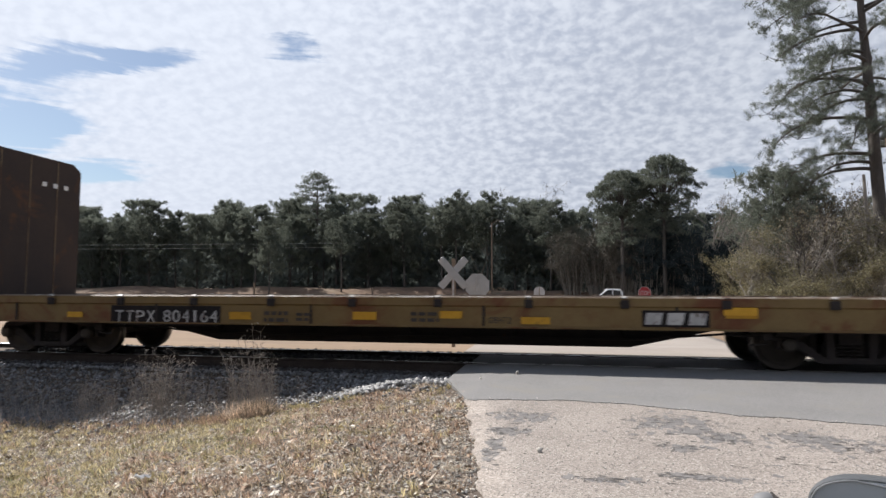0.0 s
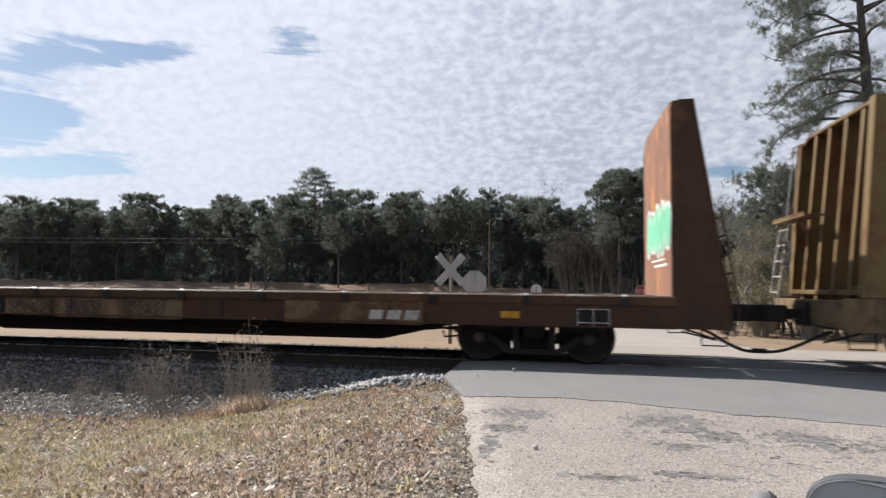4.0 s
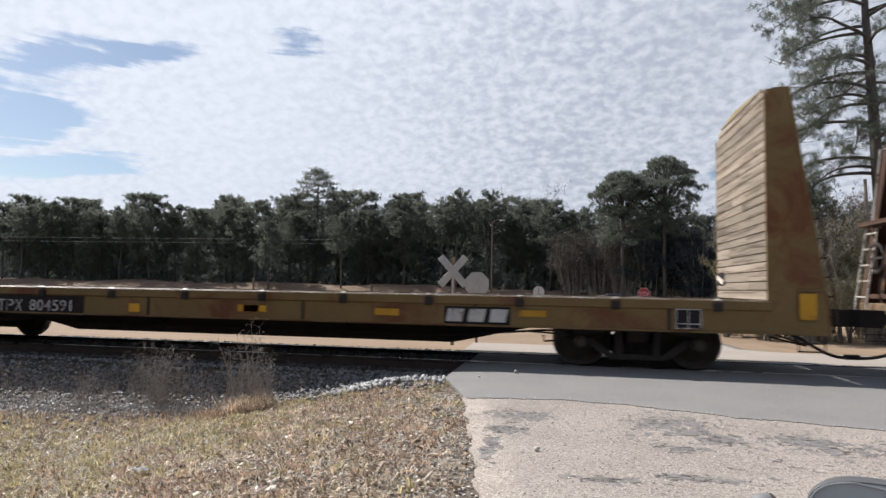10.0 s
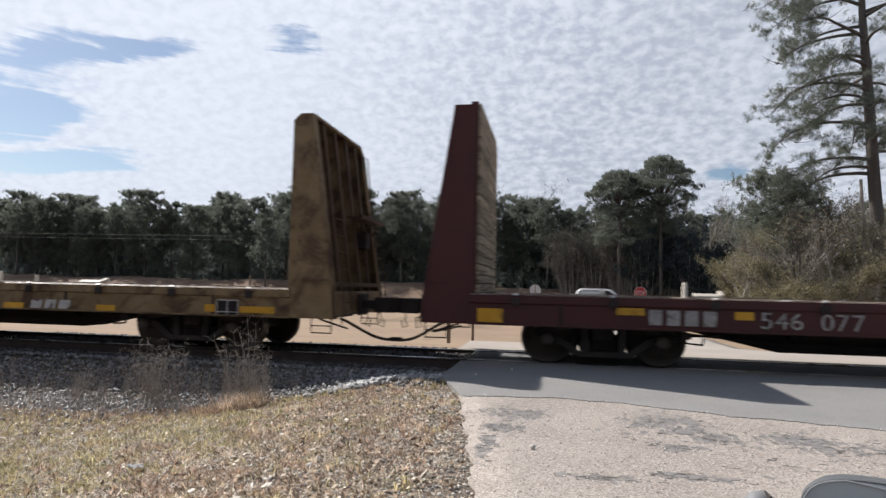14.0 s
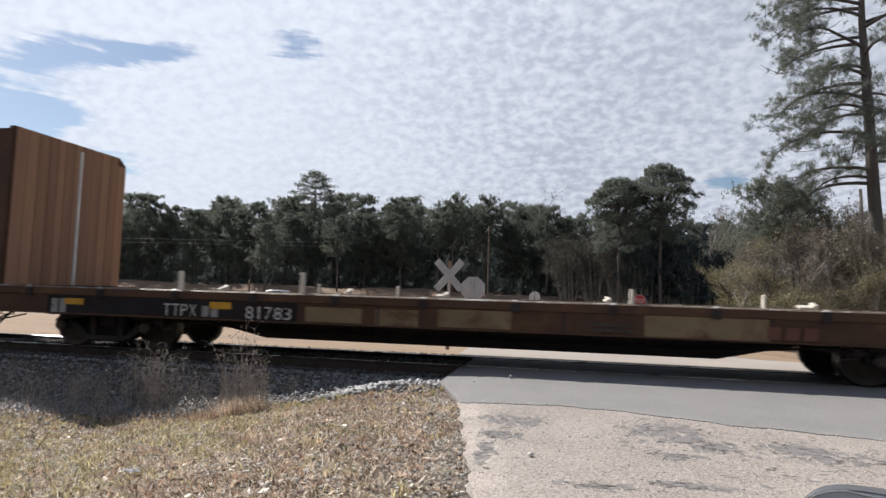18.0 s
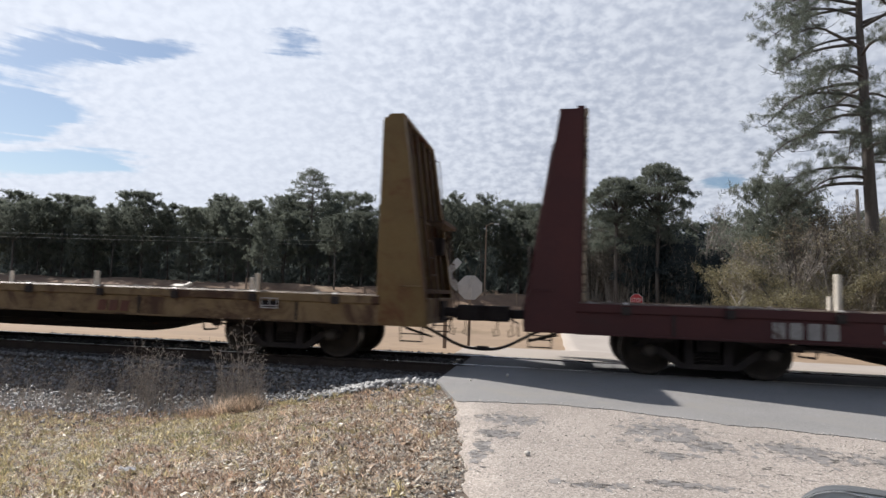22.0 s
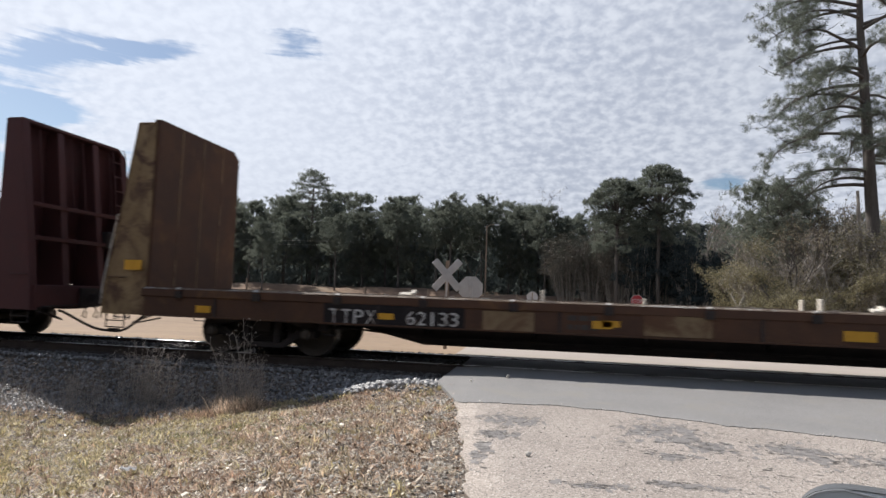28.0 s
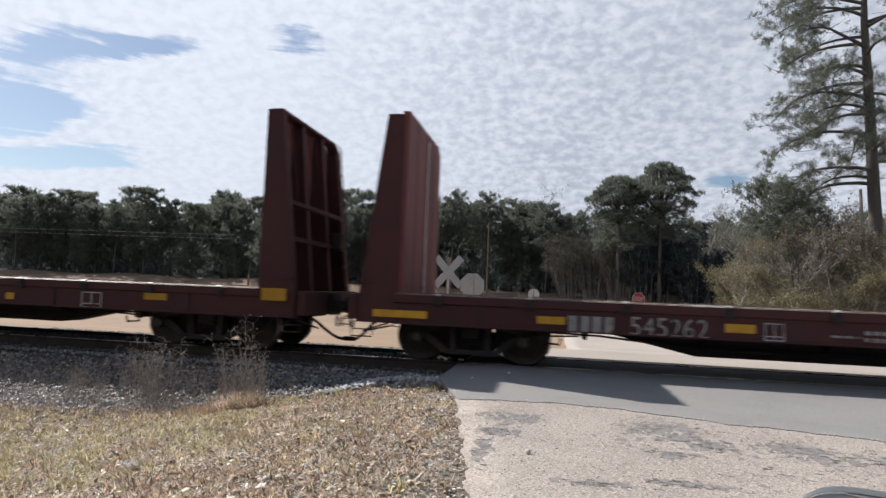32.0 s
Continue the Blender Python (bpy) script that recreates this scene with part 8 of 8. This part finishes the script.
def stop_sign(x, y, z, top, r, face):
    """face: -1 shows its red side to the road before it, +1 its back."""
    ob = tagged(new("stop_sign"), "red octagonal stop sign on a steel post" if face < 0 else "octagonal stop sign seen from behind, bare metal", "traffic sign", "stop signs at the side road")
    part("post", Shape().box(-0.04, 0.04, -0.025, 0.025, 0, top - z + r * 0.9), "galvanised" if face < 0 else "post_wood", ob, bevel=0.005)
    c = top - z
    plate = part("plate", Shape().prism([(a, b + c) for a, b in octagon(r)], 1, -0.045 if face < 0 else -0.031, -0.04 if face < 0 else -0.026), "sign_white" if face < 0 else "sign_back", ob)
    if face < 0:
        part("red_field", Shape().prism([(a, b + c) for a, b in octagon(r * 0.93)], 1, -0.05, -0.045), "sign_red", ob)
        part("lettering", lettering("STOP", r * 1.45, r * 0.62, "sign_white"), None, ob, "white word on the red field", at=(0, -0.055, c))
    else:
        part("bracket", Shape().box(-0.06, 0.06, -0.05, -0.031, c - r * 0.9, c + r * 0.9), "galvanised", ob, "dark vertical post band across the back", 0.004)
    ob.location = (x, y, z)


def round_sign():
    ob = tagged(new("warning_sign"), "round railway warning sign seen from behind", "traffic sign")
    part("post", Shape().box(-0.035, 0.035, -0.025, 0.025, 0, 1.9), "post_wood", ob, bevel=0.005)
    pts = [(0.42 * math.cos(i * math.pi / 14), 0.42 * math.sin(i * math.pi / 14) + 1.55) for i in range(28)]
    part("plate", Shape().prism(pts, 1, -0.036, -0.03), "sign_white", ob)
    part("bracket", Shape().box(-0.03, 0.03, -0.045, -0.036, 1.2, 1.9), "post_wood", ob)
    ob.location = (-1.36, 45.3, -0.46)


crossbuck()
stop_sign(-2.5, 18.89, -0.74, 1.38, 0.41, 1)
stop_sign(5.96, 43.97, -0.50, 1.08, 0.46, -1)
round_sign()
lamp = tagged(new("street_lamp"), "thin grey lamp pole at the woods' edge", "street lamp")
part("pole", Shape().tube([(0, 0, 0), (0, 0, 7.2)], [0.09, 0.06], 8), "post_wood", lamp)
part("arm", Shape().tube([(0, 0, 7.1), (0.5, -0.3, 7.35), (1.0, -0.6, 7.3)], 0.03, 6), "post_wood", lamp)
part("lamp_head", Shape().box(0.85, 1.35, -0.75, -0.5, 7.2, 7.32), "galvanised", lamp, bevel=0.03)
lamp.location = (-6.6, 61.0, float(ground_z(-6.6, 61.0)))
for i, x in enumerate((-31.5, -12.0, -8.0, -18.5, -3.2)):
    p = tagged(new("fence_post"), "short wooden post on the grassy bank", "post", "posts along the bank")
    part("post", Shape().box(-0.08, 0.08, -0.08, 0.08, -0.2, 1.1 if i else 1.6), "post_wood", p, bevel=0.01)
    p.location = (x, 58.5, float(ground_z(x, 58.5)))


# two wires along the woods' edge, carried into the pines; white paints their glint
for i, (z0, y0) in enumerate(((6.45, 58.0), (6.0, 58.3))):
    wire = Shape().tube([(x, y0 + 7.0 * ((x + 130) / 108) ** 2, z0 + 0.00008 * (x + 60) ** 2) for x in range(-130, -21, 6)], 0.008, 4)
    tagged(new("overhead_wire", wire.mesh("overhead_wire", "card_white")), "thin overhead wire along the woods, white for its sun glint", "wire", "overhead wires")

# ---- traffic on the highway ----
def vehicle(kind, paint, label):
    car = tagged(new(kind), label, "car" if kind != "pickup_truck" else "truck", "vehicles on the highway")
    if kind == "pickup_truck":
        L, H, low = 2.75, 1.82, 0.42
        body = [(-L, 0.55), (-L, 1.10), (-0.55, 1.12), (-0.50, 1.15), (1.45, 1.15), (2.55, 1.02), (L, 0.85), (L, 0.45), (-L + 0.1, 0.42)]
        cabin = [(-0.62, 1.10), (-0.50, 1.70), (-0.25, H), (0.70, H), (1.50, 1.14)]
        windows = [[(-0.42, 1.18), (-0.36, 1.66), (0.22, 1.70), (0.22, 1.18)], [(0.30, 1.18), (0.30, 1.70), (0.66, 1.70), (1.28, 1.18)]]
        axle = (-1.75, 1.75)
    elif kind == "suv":
        L, H, low = 2.4, 1.75, 0.4
        body = [(-L, 0.5), (-L, 1.0), (-2.25, 1.08), (1.1, 1.08), (2.2, 0.95), (L, 0.75), (L, 0.42), (-L + 0.1, 0.38)]
        cabin = [(-2.28, 1.05), (-2.0, 1.62), (-1.75, H), (0.1, H), (0.45, 1.68), (1.2, 1.06)]
        windows = [[(-2.0, 1.14), (-1.82, 1.60), (-1.15, 1.62), (-1.15, 1.14)], [(-1.08, 1.14), (-1.08, 1.62), (-0.25, 1.62), (-0.25, 1.14)], [(-0.18, 1.14), (-0.18, 1.62), (0.30, 1.60), (0.92, 1.14)]]
        axle = (-1.45, 1.5)
    else:
        L, H, low = 2.35, 1.47, 0.35
        body = [(-L, 0.5), (-L, 0.92), (-1.6, 0.98), (1.0, 0.95), (2.05, 0.82), (L, 0.65), (L, 0.38), (-L + 0.1, 0.34)]
        cabin = [(-1.75, 0.94), (-1.05, 1.36), (-0.6, H), (0.25, H), (1.15, 0.93)]
        windows = [[(-1.35, 1.02), (-0.92, 1.34), (-0.35, 1.37), (-0.35, 1.02)], [(-0.28, 1.02), (-0.28, 1.37), (0.22, 1.37), (0.80, 1.02)]]
        axle = (-1.38, 1.45)
    W = 0.92
    part("body", Shape().prism(body, 1, -W, W), paint, car, bevel=0.05)
    part("cabin", Shape().prism([(a, b) for a, b in cabin], 1, -W + 0.12, W - 0.12), paint, car, bevel=0.06)
    for w in windows:
        for s in (-1, 1):
            y = s * (W - 0.115)
            part("window", Shape().prism(w, 1, y - 0.012, y + 0.012), "car_glass", car, bevel=0.003)
    front = [p for p in cabin if p[1] > 1.3][-1]
    foot = cabin[-1]
    part("windscreen", Shape().poly([(front[0] + 0.05, -W + 0.2, front[1] - 0.05), (front[0] + 0.05, W - 0.2, front[1] - 0.05), (foot[0] - 0.02, W - 0.15, foot[1] + 0.06), (foot[0] - 0.02, -W + 0.15, foot[1] + 0.06)]).poly([(front[0] + 0.03, -W + 0.2, front[1] - 0.09), (front[0] + 0.03, W - 0.2, front[1] - 0.09), (foot[0] - 0.06, W - 0.15, foot[1] + 0.02), (foot[0] - 0.06, -W + 0.15, foot[1] + 0.02)]), "car_glass", car)
    for s in (-1, 1):
        part("headlight", Shape().box(L - 0.10, L + 0.015, s * 0.68 - 0.16, s * 0.68 + 0.16, 0.62, 0.76), "sign_white", car, bevel=0.02)
        part("taillight", Shape().box(-L - 0.015, -L + 0.06, s * 0.74 - 0.12, s * 0.74 + 0.12, 0.72, 0.90), "tail_red", car, bevel=0.02)
        part("side_mirror", Shape().box(foot[0] - 0.35, foot[0] - 0.15, s * (W + 0.02) - 0.08, s * (W + 0.02) + 0.08, foot[1] + 0.02, foot[1] + 0.15), paint, car, bevel=0.03)
        for a in axle:
            tyre = part("wheel", Shape().lathe([(0.20, -0.10), (0.33, -0.11), (0.35, -0.07), (0.35, 0.07), (0.33, 0.11), (0.20, 0.10)], (0, 0, 0), 1, 20), "rubber", car, at=(a, s * (W - 0.10), 0.35))
            part("rim", Shape().lathe([(0.0, -0.09), (0.06, -0.10), (0.20, -0.07), (0.22, -0.10), (0.22, 0.10), (0.20, 0.07), (0.0, 0.09)], (0, 0, 0), 1, 14), "galvanised", tyre)
    part("bumper", Shape().box(L - 0.05, L + 0.06, -W + 0.06, W - 0.06, 0.40, 0.56).box(-L - 0.06, -L + 0.05, -W + 0.06, W - 0.06, 0.42, 0.58), "car_dark", car, bevel=0.03)
    return car


traffic = []
NEAR, FAR = 48.1, 51.9
for kind, paint, label, x0, v, lane in (
        ("pickup_truck", "car_white", "white pickup truck driving on the highway", 4.51, -15.07, FAR),
        ("sedan", "car_silver", "silver sedan driving along the highway", 78.0, -15.48, FAR),
        ("suv", "car_silver", "silver estate car driving on the highway", -195.6, 24.16, NEAR),
        ("sedan", "car_silver", "silver-grey sedan driving on the highway", -220.8, 26.69, NEAR),
        ("sedan", "car_dark", "dark sedan driving on the highway", 178.2, -17.40, FAR),
        ("suv", "car_white", "white sport utility vehicle driving on the highway", -378.6, 27.33, NEAR),
        ("sedan", "car_silver", "grey sedan driving along the highway", -470.9, 24.84, NEAR)):
    k = lane / 50.0
    ob = vehicle(kind, paint, label)
    ob.location = (x0 * k, lane, -0.44)
    traffic.append((ob, x0 * k, v * k, -0.44, 0 if v > 0 else 180))


# ---- the car that the view is taken from ----
def own_car():
    """The parked car's side with its wing mirror; the eye is at the open side window."""
    car = tagged(new("parked_car"), "parked grey car with a dark wing mirror, seen from its window", "car")
    part("door_panel", Shape().prism([(0.42, 0.30), (0.50, 0.45), (0.50, 0.80), (0.44, 0.90), (0.38, 0.90), (0.38, 0.30)], 0, -0.75, 0.62), "mirror_shell", car, bevel=0.01)
    part("wing", Shape().prism([(0.42, 0.30), (0.48, 0.45), (0.48, 0.78), (0.36, 0.86), (0.30, 0.30)], 0, 0.63, 2.2), "mirror_shell", car, bevel=0.02)
    part("floor_pan", Shape().box(-1.9, 2.1, -1.25, 0.38, 0.22, 0.30), "rubber", car)
    part("bonnet", Shape().prism([(0.66, 0.60), (0.66, 0.86), (0.85, 0.93), (1.5, 0.89), (1.95, 0.80), (2.15, 0.68), (2.15, 0.60)], 1, -1.21, 0.30), "car_silver", car, bevel=0.02)
    part("front_bumper", Shape().prism([(2.11, 0.24), (2.26, 0.30), (2.30, 0.45), (2.24, 0.60), (2.11, 0.64)], 1, -1.28, 0.42), "car_silver", car, bevel=0.03)
    part("tail", Shape().prism([(-2.25, 0.28), (-2.28, 0.62), (-2.2, 0.84), (-2.0, 0.93), (-1.5, 0.95), (-1.5, 0.28)], 1, -1.21, 0.36), "car_silver", car, bevel=0.03)
    part("roof", Shape().prism([(-1.08, 1.36), (-1.02, 1.41), (-0.85, 1.445), (0.0, 1.445), (0.14, 1.41), (0.20, 1.36)], 0, -1.15, 0.30), "car_silver", car, bevel=0.015)
    for y0, y1 in ((0.37, 0.17), (-1.22, -1.05)):
        for x0, x1 in ((0.80, 0.28), (-0.62, -0.55), (-1.55, -1.12)):
            part("pillar", Shape().tube([(x0, y0, 0.88), (x0 * 0.45 + x1 * 0.55, y0 * 0.4 + y1 * 0.6, 1.16), (x1, y1, 1.38)], [0.045, 0.04, 0.035], 8), "mirror_shell", car)
    part("windscreen", Shape().prism([(0.78, 0.92), (0.30, 1.38), (0.308, 1.385), (0.79, 0.925)], 1, -1.10, 0.22), "car_glass", car)
    for y in (-0.42, -1.02):
        seat = part("seat", Shape().prism([(-0.62, 0.42), (-0.10, 0.44), (-0.06, 0.54), (-0.55, 0.52)], 1, y, y + 0.46), "rubber", car, bevel=0.03)
        part("seat_back", Shape().prism([(-0.66, 0.46), (-0.54, 0.50), (-0.70, 1.06), (-0.82, 1.04)], 1, y + 0.02, y + 0.44), "rubber", seat, bevel=0.03)
    part("dashboard", Shape().prism([(0.42, 0.62), (0.46, 0.86), (0.68, 0.90), (0.68, 0.62)], 1, -1.20, 0.34), "rubber", car, bevel=0.02)
    part("far_side", Shape().box(-1.9, 2.1, -1.32, -1.22, 0.25, 0.86), "mirror_shell", car, bevel=0.02)
    part("rear_side", Shape().box(-2.2, -0.76, 0.38, 0.48, 0.28, 0.86), "mirror_shell", car, bevel=0.02)
    for x in (-1.35, 1.4):
        for y in (-1.15, 0.36):
            t = part("wheel", Shape().lathe([(0.20, -0.10), (0.31, -0.11), (0.33, -0.07), (0.33, 0.07), (0.31, 0.11), (0.20, 0.10)], (0, 0, 0), 1, 24), "rubber", car, at=(x, y, 0.33))
            part("rim", Shape().lathe([(0.0, -0.09), (0.20, -0.07), (0.22, -0.10), (0.22, 0.10), (0.20, 0.07), (0.0, 0.09)], (0, 0, 0), 1, 16), "galvanised", t)
    # mirror: arm, shell, dark glass with a pale divider
    arm = part("mirror_arm", Shape().prism([(0.44, 0.80), (0.56, 0.84), (0.56, 0.89), (0.44, 0.88)], 0, 0.36, 0.46), "mirror_dark", car, bevel=0.015)
    c, hw, hh = Vector((0.422, 0.86, 0.942)), 0.100, 0.056
    side, back = Vector((0.94, -0.34, 0.0)), Vector((0.34, 0.94, 0.0))
    outline = []
    for i in range(40):
        a = 2 * math.pi * i / 40
        ca, sa = math.cos(a), math.sin(a)
        outline.append((hw * math.copysign(abs(ca) ** 0.62, ca), hh * math.copysign(abs(sa) ** 0.66, sa)))

    def ring(s, d):
        return [tuple(c + side * (p * s) + Vector((0, 0, q * s)) + back * d) for p, q in outline]
    sh = Shape()
    loops = [ring(1.0, 0.0), ring(1.015, 0.003), ring(1.01, 0.012), ring(0.93, 0.045), ring(0.70, 0.085), ring(0.35, 0.10)]
    for a, b in zip(loops, loops[1:]):
        for i in range(40):
            j = (i + 1) % 40
            sh.poly([a[i], a[j], b[j], b[i]])
    sh.poly(loops[-1])
    mirror = part("wing_mirror", sh, "mirror_shell", car, "pale rounded mirror shell", smooth=True)
    part("mirror_glass", Shape().poly(ring(0.97, -0.001)).poly(ring(0.97, 0.006)), "mirror_dark", mirror, "dark grey mirror face")
    rim = [c + side * (0.985 * p) + Vector((0, 0, 0.985 * q)) - back * 0.003 for p, q in outline[23:11:-1]]
    rim += [c + side * 0.03 + Vector((0, 0, 0.046)) - back * 0.003, c + side * 0.096 + Vector((0, 0, 0.012)) - back * 0.003]
    part("mirror_divider", Shape().tube(rim, 0.0013, 5), "mirror_line", mirror, "thin pale line round and across the mirror")
    knob = part("mirror_bracket", Shape().lathe([(0.019, -0.09), (0.019, -0.012), (0.014, -0.004), (0.006, 0.0), (0.0, 0.0)], (0.264, 0.85, 0.980), 2, 16).tube([(0.264, 0.85, 0.905), (0.33, 0.80, 0.895), (0.40, 0.72, 0.90)], [0.014, 0.014, 0.014], 8), "bracket_grey", mirror, "pale grey rounded shape beside the mirror", smooth=True)
    part("slot", Shape().box(0.2690, 0.2715, 0.829, 0.852, 0.93, 0.9815), "rubber", knob)
    part("mirror_foot", Shape().tube([(0.40, 0.52, 0.86), (0.40, 0.72, 0.90), tuple(c + Vector((0, 0, -0.03)) + back * 0.03)], [0.03, 0.028, 0.03], 10), "mirror_shell", mirror)


own_car()

# ---- things that move ----


def train_s(t):
    """How far the train has run, by a smooth curve through its places at whole seconds."""
    i = min(int(t), len(TRAIN) - 2)
    p1, p2 = TRAIN[i], TRAIN[i + 1]
    p0 = TRAIN[i - 1] if i else 2 * p1 - p2
    p3 = TRAIN[i + 2] if i + 2 < len(TRAIN) else 2 * p2 - p1
    f = t - i
    return 0.5 * (2 * p1 + (p2 - p0) * f + (2 * p0 - 5 * p1 + 4 * p2 - p3) * f * f + (3 * p1 - p0 - 3 * p2 + p3) * f ** 3)


def motions():
    for spec, car in zip(CARS, train):
        walk(car, [(t * 0.5, pose(spec["at"] - train_s(t * 0.5), TRACK_Y, 0)) for t in range(65)])
        near = [t for t in np.arange(0, 32.01, 1 / 15) if -32 < spec["at"] - train_s(t) < 26]
        for bogie in [o for o in car.children if o.name.split(".")[0] == "bogie"]:
            for w in [o for o in bogie.children if o.get("roll")]:
                rows = []
                for t in sorted({0.0, 32.0, *[float(v) for v in near]}):
                    c = min(max(t, near[0]), near[-1])
                    rows.append((t, pose(w.location.x, w.location.y, w.location.z, 0, -math.degrees((train_s(c) - train_s(near[0])) / WHEEL_R) % 360, 0)))
                walk(w, rows)
    for ob, x0, v, z, turn in traffic:
        walk(ob, [(0.0, pose(x0, ob.location.y, z, 0, 0, turn)), (32.0, pose(x0 + 32.0 * v, ob.location.y, z, 0, 0, turn))])


motions()
